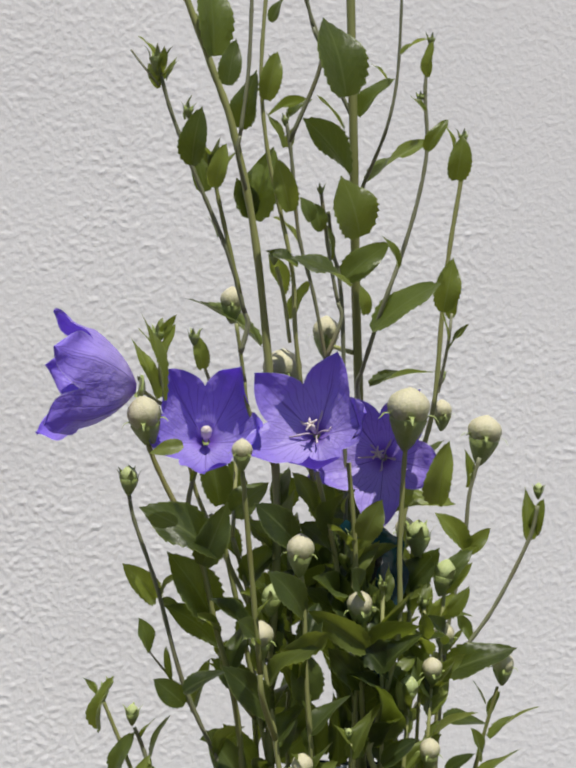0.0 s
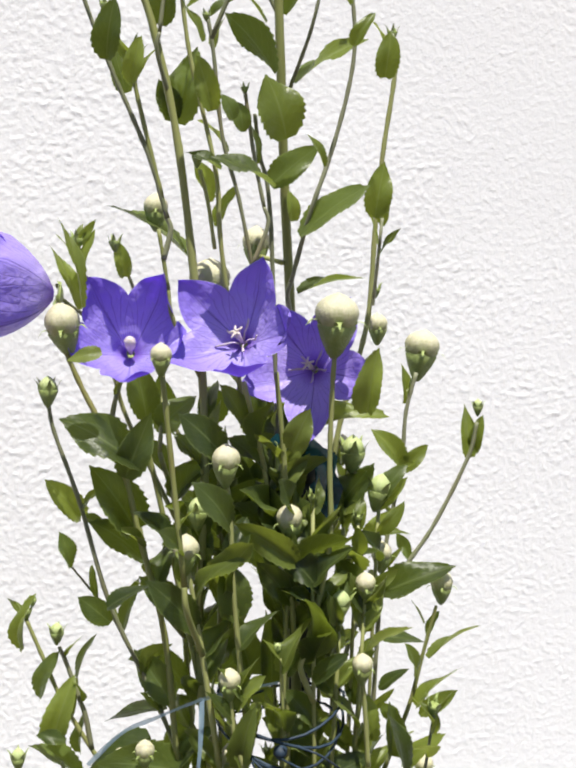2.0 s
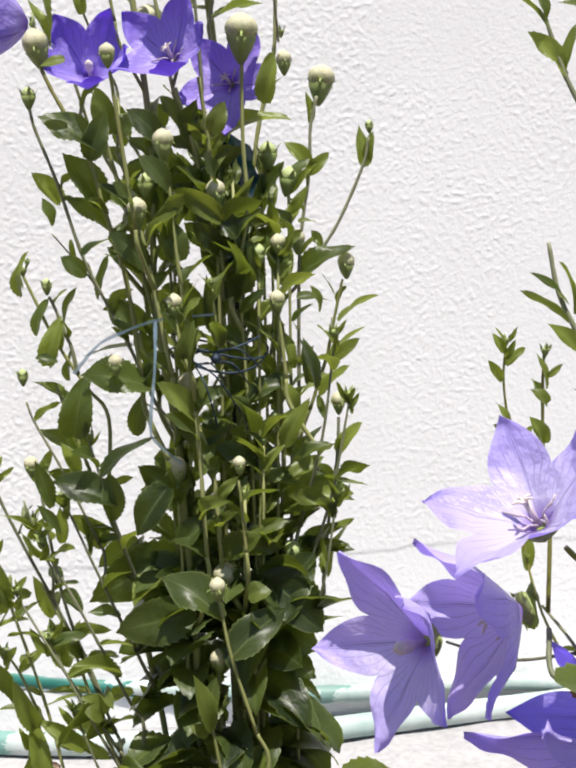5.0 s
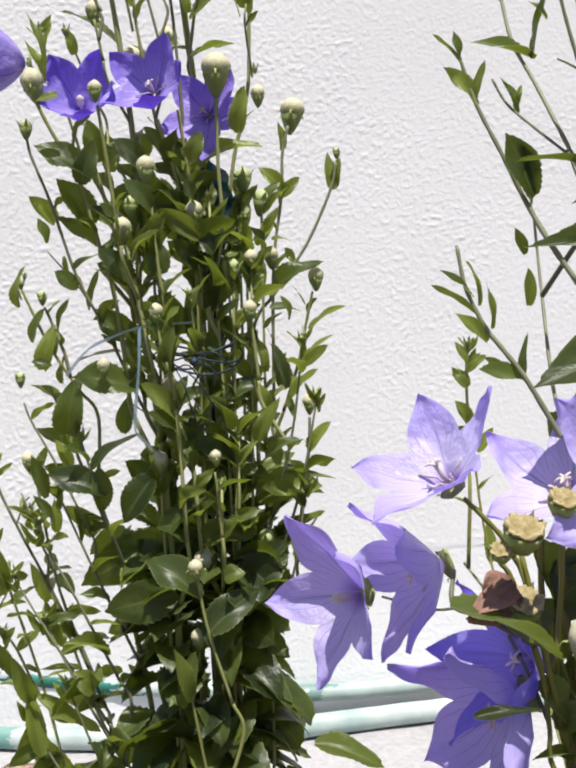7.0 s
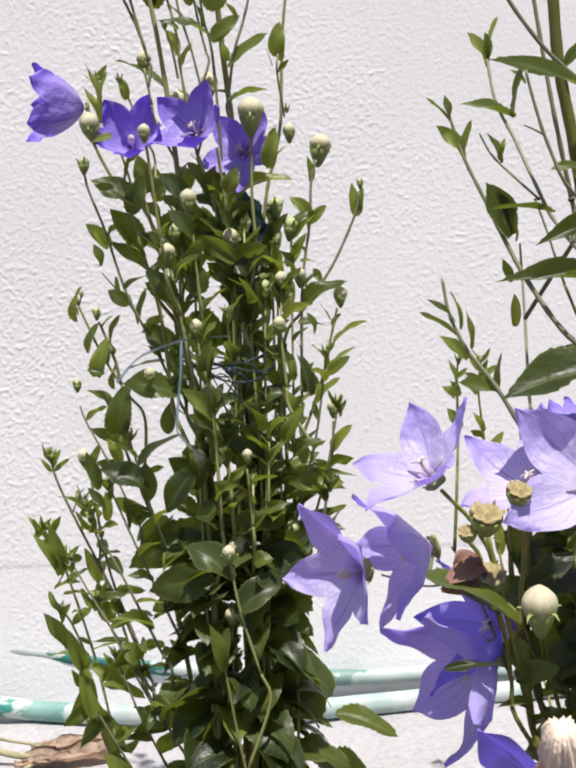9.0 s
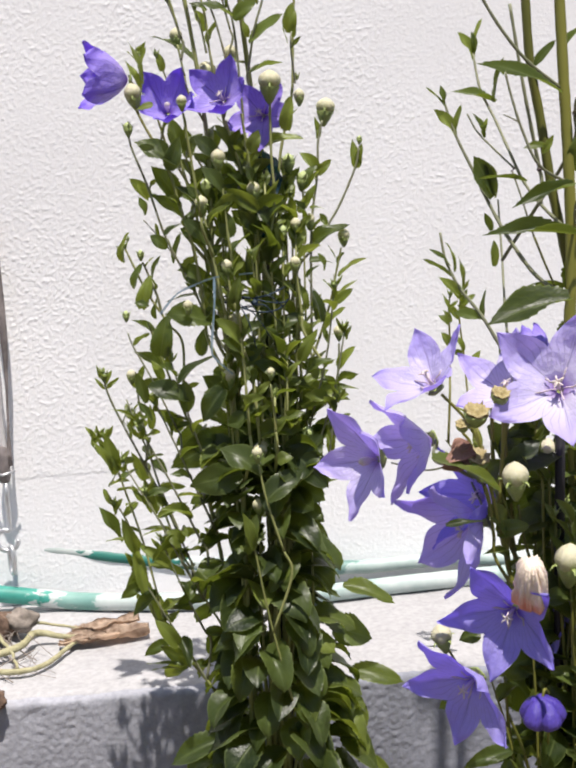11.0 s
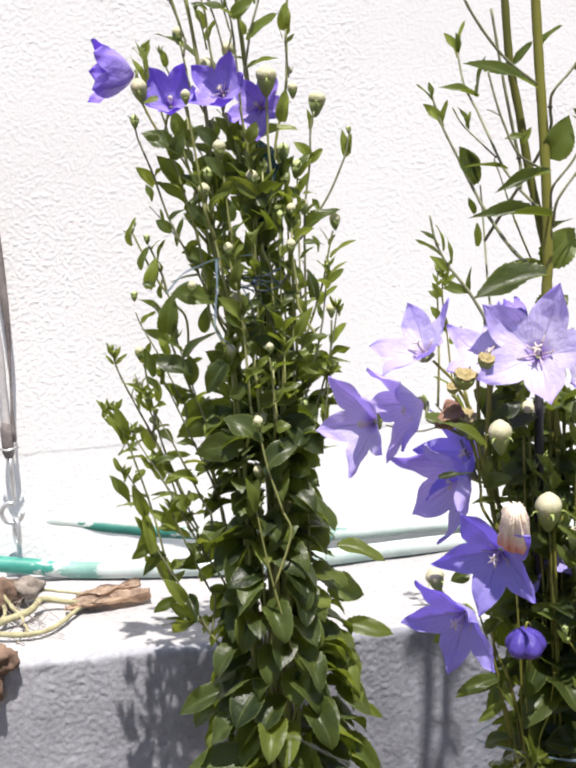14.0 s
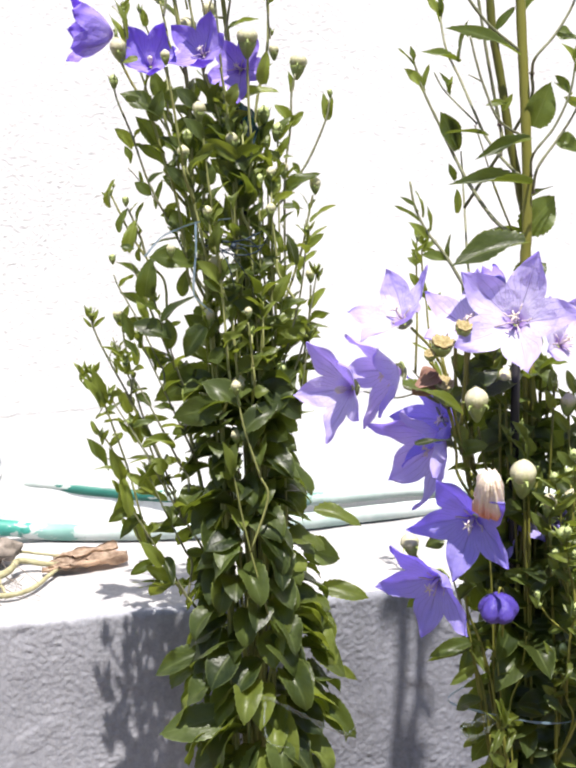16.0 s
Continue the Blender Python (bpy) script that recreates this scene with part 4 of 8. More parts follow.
    leaf(lp, (-0.0097, -0.374, 1.0548), (-0.0073, -0.3767, 1.0646), 0.0052, -59)
    leaf(lp, (-0.0013, -0.3723, 1.0263), (-0.0066, -0.3733, 1.0447), 0.0095, 3)
    leaf(lp, (0.0024, -0.4066, 1.0244), (0.0062, -0.4098, 1.0404), 0.0070, -13, 1)
    leaf(lp, (0.0185, -0.365, 1.0163), (0.0268, -0.3645, 1.0469), 0.0177, -8)
    leaf(lp, (0.0174, -0.3661, 1.0174), (0.0114, -0.3683, 1.0329), 0.0104, 12)
    leaf(lp, (0.0322, -0.3914, 1.0176), (0.026, -0.3909, 1.0382), 0.0090, 1, 1)
    leaf(lp, (0.0225, -0.4022, 1.0528), (0.037, -0.4018, 1.0597), 0.0064, -65)
    leaf(lp, (0.0322, -0.3692, 1.0579), (0.0425, -0.3681, 1.0664), 0.0060, -45)
    leaf(lp, (0.0284, -0.403, 1.0406), (0.0201, -0.4036, 1.0547), 0.0067, 31, 1)
    leaf(lp, (0.0333, -0.3666, 1.0463), (0.0379, -0.3656, 1.0588), 0.0053, -26, 1)
    leaf(lp, (0.0617, -0.383, 1.009), (0.0527, -0.3866, 1.0329), 0.0214, 5, 1)
    leaf(lp, (0.0401, -0.3992, 1.0133), (0.0352, -0.4013, 1.0225), 0.0076, 12)
    leaf(lp, (0.0501, -0.3767, 0.9995), (0.0467, -0.3801, 1.0165), 0.0085, 52)
    leaf(lp, (0.0554, -0.4049, 0.988), (0.0316, -0.4065, 0.9985), 0.0123, 71)
    leaf(lp, (0.0357, -0.3891, 0.9957), (0.0226, -0.3898, 1.0019), 0.0069, 49)
    leaf(lp, (0.0568, -0.3706, 0.9918), (0.0761, -0.3732, 1.0078), 0.0121, -20)
    leaf(lp, (0.0737, -0.4045, 0.9961), (0.0662, -0.4079, 1.0081), 0.0055, 23, 1)
    leaf(lp, (0.0675, -0.3853, 0.9708), (0.0936, -0.3922, 0.9909), 0.0162, -57)
    leaf(lp, (0.0989, -0.3748, 0.9795), (0.1024, -0.3755, 1.0021), 0.0111, -13, 1)
    leaf(lp, (0.1027, -0.3723, 0.9766), (0.1048, -0.3737, 0.9901), 0.0054, -43, 1)
    leaf(lp, (0.0955, -0.4004, 0.9678), (0.0922, -0.4022, 0.9794), 0.0046, 60, 1)
    leaf(lp, (0.0985, -0.3871, 0.9635), (0.1073, -0.3864, 0.975), 0.0033, -72)
    leaf(lp, (0.0233, -0.3641, 0.9632), (-0.0094, -0.3671, 0.9827), 0.0183, 47)
    leaf(lp, (0.0661, -0.3749, 0.9777), (0.0635, -0.3767, 0.9899), 0.0058, 1, 1)
    leaf(lp, (0.0665, -0.3892, 0.9484), (0.0927, -0.3924, 0.955), 0.0106, -48)
    leaf(lp, (0.032, -0.3635, 0.9852), (0.0256, -0.3641, 1.002), 0.0072, 40, 1)
    sprig(lp, (-0.0207, -0.385, 1.0767), (0, 0, 1), 0.0046)
    sprig(lp, (-0.0086, -0.385, 1.0573), (0, 0, 1), 0.0026)
    sprig(lp, (0.0024, -0.385, 1.0389), (0, 0, 1), 0.0044)
    sprig(lp, (0.1023, -0.385, 1.0511), (0, 0, 1), 0.0026)
    sprig(lp, (0.0879, -0.385, 1.0891), (0, 0, 1), 0.0022)
    sprig(lp, (0.0843, -0.385, 1.0661), (0, 0, 1), 0.0020)
    sprig(lp, (0.0299, -0.385, 1.055), (0, 0, 1), 0.0020)
    sprig(lp, (0.045, -0.385, 1.028), (0, 0, 1), 0.0020)
    sprig(lp, (0.025, -0.385, 1.0768), (0, 0, 1), 0.0028)
    sprig(lp, (0.0268, -0.385, 1.0004), (0, 0, 1), 0.0026)
    bud(lp, (0.0107, -0.37, 0.9825), (0, 0, 1), 0.0098, 2)
    flower(lp, (-0.0270, -0.395, 0.9465), (-0.97, -0.16, 0.13), 0.0430, "side_bell", -6, "violet flower half open, seen from its side")
    flower(lp, (0.0010, -0.372, 0.9232), (-0.03, -0.86, 0.50), 0.0370, "goblet", 20, club=True)
    flower(lp, (0.0456, -0.388, 0.9285), (-0.34, -0.80, 0.48), 0.0350, "bowl", 37)
    flower(lp, (0.0761, -0.372, 0.9176), (-0.42, -0.86, 0.28), 0.0335, "flat_star", 24)
    # six added leaves stand in for a dark film bag under the flowers
    leaf(lp, (0.0598, -0.362, 0.8462), (0.0541, -0.3667, 0.8836), 0.0170, 36)
    leaf(lp, (0.052, -0.355, 0.8464), (0.0594, -0.3607, 0.8846), 0.0176, -26)
    leaf(lp, (0.067, -0.358, 0.8407), (0.0628, -0.3561, 0.8772), 0.0171, 49)
    leaf(lp, (0.0448, -0.36, 0.8543), (0.0396, -0.3592, 0.886), 0.0150, 27)
    leaf(lp, (0.0543, -0.35, 0.8605), (0.0687, -0.3502, 0.8886), 0.0148, -25)
    leaf(lp, (0.0627, -0.352, 0.8676), (0.0482, -0.3516, 0.8929), 0.0135, 34)
    leaf(lp, (0.0602, -0.372, 0.785), (0.0571, -0.3721, 0.8168), 0.0145, 18)
    leaf(lp, (0.0519, -0.37, 0.7885), (0.042, -0.3722, 0.8167), 0.0135, 6)
    leaf(lp, (0.0668, -0.368, 0.7962), (0.0615, -0.3682, 0.8238), 0.0136, 8)
    leaf(lp, (0.0555, -0.35, 0.9), (0.0597, -0.3481, 0.923), 0.0117, -6)
    leaf(lp, (0.0526, -0.35, 0.8869), (0.0529, -0.3512, 0.9125), 0.0119, -13)
    leaf(lp, (0.0073, -0.36, 0.8944), (0.0018, -0.3616, 0.9205), 0.0127, 14)
    leaf(lp, (0.0133, -0.352, 0.8893), (0.012, -0.3524, 0.9137), 0.0116, 23)
    leaf(lp, (0.0469, -0.355, 0.8559), (0.0443, -0.354, 0.8849), 0.0136, 32)
    leaf(lp, (0.0615, -0.356, 0.856), (0.0668, -0.3552, 0.8829), 0.0128, -32)
    bud(lp, (0.0808, -0.399, 0.9413), (0.05, -0.1, 1), 0.0171, 0)
    bud(lp, (0.0528, -0.349, 0.9702), (0, 0, 1), 0.0119, 2)
    bud(lp, (0.0328, -0.365, 0.9546), (0, 0, 1), 0.0168, 0)
    bud(lp, (-0.0235, -0.398, 0.9367), (-0.2, -0.2, 1), 0.0133, 2)
    bud(lp, (-0.0292, -0.395, 0.9115), (0, 0, 1), 0.0088, 1)
    bud(lp, (0.014, -0.425, 0.9264), (0, 0, 1), 0.0078, 2)
    bud(lp, (0.1283, -0.338, 0.9261), (0.15, 0, 1), 0.0156, 0)
    bud(lp, (0.1557, -0.334, 0.8991), (0, 0, 1), 0.0057, 1)
    bud(lp, (0.1065, -0.345, 0.9357), (0, 0, 1), 0.0090, 2)
    bud(lp, (0.0383, -0.407, 0.8858), (0, 0, 1), 0.0108, 2)
    bud(lp, (0.028, -0.4, 0.8653), (0, 0, 1), 0.0095, 1)
    bud(lp, (0.0235, -0.408, 0.8519), (0, 0, 1), 0.0102, 2)
    bud(lp, (0.0944, -0.36, 0.8826), (0, 0, 1), 0.0124, 1)
    bud(lp, (0.0401, -0.417, 0.8037), (0, 0, 1), 0.0084, 2)
    bud(lp, (0.1377, -0.348, 0.8212), (0, 0, 1), 0.0100, 2)
    bud(lp, (0.1098, -0.35, 0.8354), (0, 0, 1), 0.0093, 2)
    bud(lp, (0.0934, -0.401, 0.803), (0, 0, 1), 0.0083, 2)
    bud(lp, (0.0588, -0.41, 0.8138), (0, 0, 1), 0.0033, 1)
    bud(lp, (0.0085, -0.41, 0.7743), (0, 0, 1), 0.0074, 2)
    bud(lp, (-0.0013, -0.4, 0.7678), (0, 0, 1), 0.0061, 2)
    bud(lp, (-0.0404, -0.4, 0.7687), (0, 0, 1), 0.0068, 1)
    bud(lp, (-0.0267, -0.39, 0.815), (0, 0, 1), 0.0066, 1)
    sprig(lp, (-0.0193, -0.385, 0.9686), (0, 0, 1), 0.0035)
    sprig(lp, (-0.0046, -0.385, 0.9679), (0, 0, 1), 0.0030)
    sprig(lp, (0.1055, -0.345, 0.9513), (0, 0, 1), 0.0028)
    sprig(lp, (-0.0384, -0.39, 0.8238), (0, 0, 1), 0.0030)
    sprig(lp, (-0.0359, -0.39, 0.8277), (0, 0, 1), 0.0019)
    stem(lp, 0.0011, 0.0010, (0.0707, -0.397, 0.8056), (0.0797, -0.397, 0.8477), (0.0793, -0.397, 0.8833), (0.0798, -0.397, 0.9126), (0.0809, -0.397, 0.932))
    stem(lp, 0.0013, 0.0010, (0.0759, -0.355, 0.7931), (0.0852, -0.355, 0.8656), (0.0899, -0.355, 0.8958), (0.0969, -0.355, 0.9215), (0.101, -0.355, 0.9428), (0.1029, -0.355, 0.9786), (0.1053, -0.355, 1.0077), (0.1092, -0.355, 1.0366), (0.1104, -0.355, 1.053))
    stem(lp, 0.0011, 0.0009, (0.1077, -0.345, 0.7362), (0.1103, -0.345, 0.8075), (0.1129, -0.345, 0.8391), (0.1187, -0.345, 0.8726), (0.1202, -0.345, 0.897), (0.1244, -0.345, 0.9146), thin=1)
    stem(lp, 0.0011, 0.0009, (0.1094, -0.338, 0.8076), (0.1248, -0.338, 0.8282), (0.1368, -0.338, 0.8465), (0.1508, -0.338, 0.876), (0.1544, -0.338, 0.8919), thin=1)
    stem(lp, 0.0010, 0.0008, (0.0847, -0.362, 0.8454), (0.0958, -0.362, 0.8733))
    stem(lp, 0.0011, 0.0009, (0.0466, -0.407, 0.7877), (0.0421, -0.407, 0.831), (0.0401, -0.407, 0.8658), (0.0386, -0.407, 0.8773))
    stem(lp, 0.0013, 0.0009, (0.0372, -0.408, 0.7648), (0.0289, -0.408, 0.8178), (0.0245, -0.408, 0.843))
    stem(lp, 0.0011, 0.0009, (0.0462, -0.417, 0.7687), (0.0423, -0.417, 0.782), (0.0405, -0.417, 0.7976))
    stem(lp, 0.0011, 0.0008, (0.1135, -0.35, 0.7365), (0.124, -0.35, 0.7657), (0.13, -0.35, 0.7907), (0.1351, -0.35, 0.811))
    stem(lp, 0.0011, 0.0008, (0.0969, -0.4, 0.7597), (0.095, -0.4, 0.7839), (0.0939, -0.4, 0.7961))
    stem(lp, 0.0010, 0.0008, (0.0241, -0.39, 0.7569), (0.0119, -0.393, 0.7878), (-0.0058, -0.393, 0.8263), (-0.0175, -0.393, 0.8668), (-0.027, -0.393, 0.894), (-0.0292, -0.393, 0.9046), thin=1)
    stem(lp, 0.0013, 0.0010, (0.021, -0.397, 0.7602), (0.0156, -0.397, 0.8144), (0.0057, -0.397, 0.854), (-0.0011, -0.397, 0.8812), (-0.0163, -0.397, 0.9118), (-0.0228, -0.397, 0.9269))
    stem(lp, 0.0009, 0.0008, (-0.0058, -0.362, 0.9122), (-0.0124, -0.368, 0.9328), (-0.0244, -0.392, 0.9453))
    stem(lp, 0.0011, 0.0009, (0.0229, -0.42, 0.8406), (0.0169, -0.42, 0.8961), (0.0145, -0.42, 0.9179))
    stem(lp, 0.0012, 0.0010, (0.0093, -0.38, 0.8336), (0.0011, -0.38, 0.8703), (-0.0059, -0.38, 0.8943), (-0.0023, -0.375, 0.9158))
    stem(lp, 0.0010, 0.0010, (0.0635, -0.385, 0.8304), (0.0546, -0.385, 0.8793), (0.0456, -0.392, 0.9138))
    stem(lp, 0.0011, 0.0010, (0.0668, -0.395, 0.813), (0.063, -0.395, 0.8533), (0.0615, -0.395, 0.8849), (0.0579, -0.395, 0.9181))
    stem(lp, 0.0010, 0.0008, (-0.0175, -0.39, 0.7862), (-0.0224, -0.39, 0.8005), (-0.0257, -0.39, 0.8086), thin=1)
    stem(lp, 0.0010, 0.0008, (-0.0076, -0.39, 0.7577), (-0.0234, -0.39, 0.7843), (-0.033, -0.39, 0.8067), (-0.0384, -0.39, 0.8198))
    stem(lp, 0.0005, 0.0004, (-0.0112, -0.385, 0.8266), (-0.0229, -0.385, 0.8413), thin=1)
    stem(lp, 0.0010, 0.0008, (0.0627, -0.37, 0.8432), (0.0572, -0.37, 0.9748), (0.0521, -0.37, 1.0045), (0.05, -0.37, 1.0202), thin=1)
    stem(lp, 0.0008, 0.0006, (0.0086, -0.358, 0.9302), (0.0006, -0.358, 0.9517), (-0.0043, -0.368, 0.9652))
    stem(lp, 0.0008, 0.0008, (-0.0009, -0.362, 0.9186), (-0.0116, -0.366, 0.9321), (-0.0173, -0.372, 0.9436), (-0.0189, -0.382, 0.9647))
    stem(lp, 0.0007, 0.0006, (0.0619, -0.41, 0.7786), (0.0598, -0.41, 0.8093))
    stem(lp, 0.0012, 0.0010, (0.0363, -0.385, 0.7544), (0.0298, -0.385, 0.7896), (0.0091, -0.385, 0.8832), (0.0031, -0.385, 0.895))
    stem(lp, 0.0012, 0.0010, (0.0284, -0.375, 0.75), (0.0237, -0.375, 0.8071), (0.0212, -0.375, 0.8529), (0.0129, -0.375, 0.8836))
    stem(lp, 0.0012, 0.0010, (0.0772, -0.37, 0.7465), (0.0745, -0.37, 0.7723), (0.0866, -0.37, 0.8046), (0.0897, -0.37, 0.8515))
    leaf(lp, (0.0442, -0.3917, 1.0099), (0.0422, -0.3916, 1.0212), 0.0072, 4)
    leaf(lp, (0.035, -0.3706, 0.9749), (0.0435, -0.3697, 0.9914), 0.0068, -54, 1)
    leaf(lp, (0.0387, -0.3687, 1.0049), (0.0269, -0.3671, 1.0175), 0.0070, 55, 1)
    leaf(lp, (0.0039, -0.3649, 1.0085), (-0.0003, -0.3656, 1.017), 0.0048, 56)
    leaf(lp, (-0.016, -0.3997, 0.9421), (-0.0253, -0.3966, 0.9760), 0.0058, 40, 1)
    leaf(lp, (-0.0173, -0.386, 0.9523), (-0.0121, -0.386, 0.9721), 0.0053, -64, 1)
    leaf(lp, (-0.0187, -0.3749, 0.941), (-0.0308, -0.3742, 0.9662), 0.0080, 26, 1)
    leaf(lp, (-0.0011, -0.3814, 0.9542), (-0.0041, -0.383, 0.9682), 0.0065, 5, 1)
    leaf(lp, (0.006, -0.4, 0.8813), (-0.0247, -0.3992, 0.9001), 0.0173, 45)
    leaf(lp, (0.0004, -0.4, 0.8775), (0.01, -0.3999, 0.9027), 0.0129, -4)
    leaf(lp, (0.0039, -0.39, 0.8553), (-0.0137, -0.396, 0.8819), 0.0179, 13)
    leaf(lp, (0.0079, -0.3876, 0.8413), (-0.0144, -0.3924, 0.8592), 0.0133, 46)
    leaf(lp, (-0.0184, -0.3768, 0.8581), (-0.0321, -0.3816, 0.8738), 0.0101, 4, 1)
    leaf(lp, (-0.017, -0.3863, 0.8595), (-0.0064, -0.389, 0.8546), 0.0057, -45)
    leaf(lp, (0.0184, -0.4011, 0.8525), (0.0029, -0.4047, 0.8655), 0.0093, 39)
    leaf(lp, (0.0383, -0.3985, 0.885), (0.0203, -0.4006, 0.9024), 0.0130, 13)
    leaf(lp, (-0.0079, -0.41, 0.9264), (-0.0208, -0.4105, 0.9228), 0.0065, 3, 1)
    leaf(lp, (0.0468, -0.381, 0.8943), (0.0367, -0.3797, 0.9118), 0.0079, 32, 1)
    leaf(lp, (0.0638, -0.4, 0.8883), (0.0708, -0.4019, 0.9047), 0.0108, -14, 1)
    leaf(lp, (0.0721, -0.37, 0.8913), (0.1071, -0.3738, 0.8982), 0.0139, -36, 1)
    leaf(lp, (0.0933, -0.4019, 0.9032), (0.0964, -0.4049, 0.9287), 0.0099, -38, 1)
    leaf(lp, (0.12, -0.34, 0.9004), (0.1182, -0.3406, 0.9187), 0.0071, 23, 1)
    leaf(lp, (0.1186, -0.345, 0.8733), (0.1045, -0.3462, 0.8896), 0.0099, 11, 1)
    leaf(lp, (0.1187, -0.345, 0.8711), (0.1305, -0.3458, 0.8827), 0.0075, -4, 1)
    leaf(lp, (0.0861, -0.365, 0.8564), (0.1031, -0.364, 0.8774), 0.0167, -13)
    leaf(lp, (0.0792, -0.3886, 0.8411), (0.0686, -0.3892, 0.8679), 0.0133, 9)
    leaf(lp, (0.066, -0.4, 0.8441), (0.0419, -0.4055, 0.8609), 0.0108, 4, 1)
    leaf(lp, (0.0831, -0.3808, 0.8432), (0.0969, -0.3797, 0.8411), 0.0057, -2, 1)
    leaf(lp, (0.101, -0.355, 0.8411), (0.1124, -0.3556, 0.8549), 0.0083, -13, 1)
    leaf(lp, (0.1107, -0.35, 0.8443), (0.1231, -0.3493, 0.8431), 0.0046, -21, 1)
    leaf(lp, (0.1124, -0.345, 0.8161), (0.143, -0.352, 0.8294), 0.0158, -22)
    leaf(lp, (0.0983, -0.3821, 0.8101), (0.0899, -0.3871, 0.8367), 0.0104, 3, 1)
    leaf(lp, (0.1036, -0.3793, 0.8281), (0.0949, -0.3804, 0.8324), 0.0055, 11, 1)
    leaf(lp, (0.0986, -0.388, 0.8295), (0.1093, -0.39, 0.8385), 0.0054, -8, 1)
    leaf(lp, (0.1069, -0.3642, 0.802), (0.1274, -0.3626, 0.7988), 0.0091, -23)
    leaf(lp, (0.1297, -0.35, 0.8027), (0.1233, -0.3505, 0.8144), 0.0048, 51, 1)
    leaf(lp, (0.1324, -0.35, 0.7868), (0.1562, -0.3476, 0.8008), 0.0071, -52, 1)
    leaf(lp, (0.1272, -0.35, 0.7651), (0.1471, -0.3527, 0.7835), 0.0101, -50, 1)
    leaf(lp, (0.116, -0.393, 0.7948), (0.1117, -0.394, 0.809), 0.0053, 69, 1)
    leaf(lp, (0.1015, -0.3944, 0.7904), (0.113, -0.3973, 0.7996), 0.0067, -40)
    leaf(lp, (0.1105, -0.3796, 0.7557), (0.1081, -0.3829, 0.7807), 0.0105, 15)
    leaf(lp, (0.1175, -0.3726, 0.7467), (0.1338, -0.378, 0.764), 0.0087, -49, 1)
    leaf(lp, (0.1003, -0.3836, 0.7641), (0.094, -0.3816, 0.7902), 0.0100, 19, 1)
    leaf(lp, (0.0737, -0.3726, 0.7971), (0.0875, -0.3762, 0.7784), 0.0109, -13)
    leaf(lp, (0.0744, -0.4002, 0.7961), (0.0878, -0.4027, 0.8081), 0.0082, -54)
    leaf(lp, (0.0431, -0.415, 0.7964), (0.0519, -0.4165, 0.8127), 0.0069, -44, 1)
    leaf(lp, (0.0434, -0.418, 0.7917), (0.0536, -0.4186, 0.8057), 0.0065, -61, 1)
    leaf(lp, (0.0454, -0.415, 0.7678), (0.0499, -0.42, 0.7946), 0.0094, -38, 1)
    leaf(lp, (0.0435, -0.405, 0.8241), (0.0375, -0.4084, 0.8486), 0.0156, 7)
    leaf(lp, (0.0303, -0.3835, 0.8155), (0.0367, -0.387, 0.8399), 0.0099, -54)
    leaf(lp, (0.0616, -0.41, 0.8059), (0.0522, -0.4112, 0.8178), 0.0055, 43, 1)
    leaf(lp, (-0.0057, -0.3911, 0.8183), (-0.0184, -0.3918, 0.8291), 0.0098, 7)
    leaf(lp, (-0.0061, -0.4054, 0.8287), (0.0112, -0.4071, 0.8378), 0.0092, -29)
    leaf(lp, (-0.0021, -0.3667, 0.8053), (0.0046, -0.3681, 0.8299), 0.0068, -69)
    leaf(lp, (-0.02, -0.4064, 0.8444), (-0.0238, -0.4078, 0.8587), 0.0068, 61)
    leaf(lp, (0.0138, -0.3817, 0.8009), (0.0007, -0.382, 0.8001), 0.0062, 62)
    leaf(lp, (-0.0189, -0.3858, 0.7944), (-0.0113, -0.388, 0.813), 0.0074, -70)
    leaf(lp, (-0.0333, -0.3898, 0.788), (-0.0253, -0.3933, 0.808), 0.0094, -53)
    leaf(lp, (-0.0387, -0.394, 0.8097), (-0.0334, -0.3988, 0.8327), 0.0085, -55, 1)
    leaf(lp, (-0.0424, -0.3702, 0.8132), (-0.0486, -0.3713, 0.8231), 0.0044, 51, 1)
    leaf(lp, (-0.0277, -0.3944, 0.7726), (-0.0194, -0.3926, 0.7982), 0.0110, -8, 1)
    leaf(lp, (-0.0221, -0.4007, 0.7744), (-0.0335, -0.4014, 0.7775), 0.0056, 41)
    leaf(lp, (-0.0179, -0.3851, 0.7632), (-0.0154, -0.3883, 0.7816), 0.0078, -48)
    leaf(lp, (0.0162, -0.3812, 0.7801), (-0.0098, -0.3873, 0.776), 0.0128, 53)
    leaf(lp, (0.0103, -0.3969, 0.7742), (-0.0149, -0.3961, 0.7599), 0.0136, 25)
    leaf(lp, (0.0243, -0.3778, 0.7866), (0.0104, -0.3777, 0.8052), 0.0106, 4)
    leaf(lp, (0.1521, -0.335, 0.8751), (0.1497, -0.3326, 0.8998), 0.0111, 13, 1)
    leaf(lp, (0.1556, -0.333, 0.8775), (0.1575, -0.3369, 0.895), 0.0066, -42, 1)
    leaf(lp, (0.0371, -0.3699, 0.8953), (0.0304, -0.3703, 0.9105), 0.0134, 8)
    leaf(lp, (0.0566, -0.365, 0.8569), (0.0651, -0.365, 0.877), 0.0158, -13)
    leaf(lp, (0.0749, -0.36, 0.8124), (0.0562, -0.3632, 0.8273), 0.0160, 10)
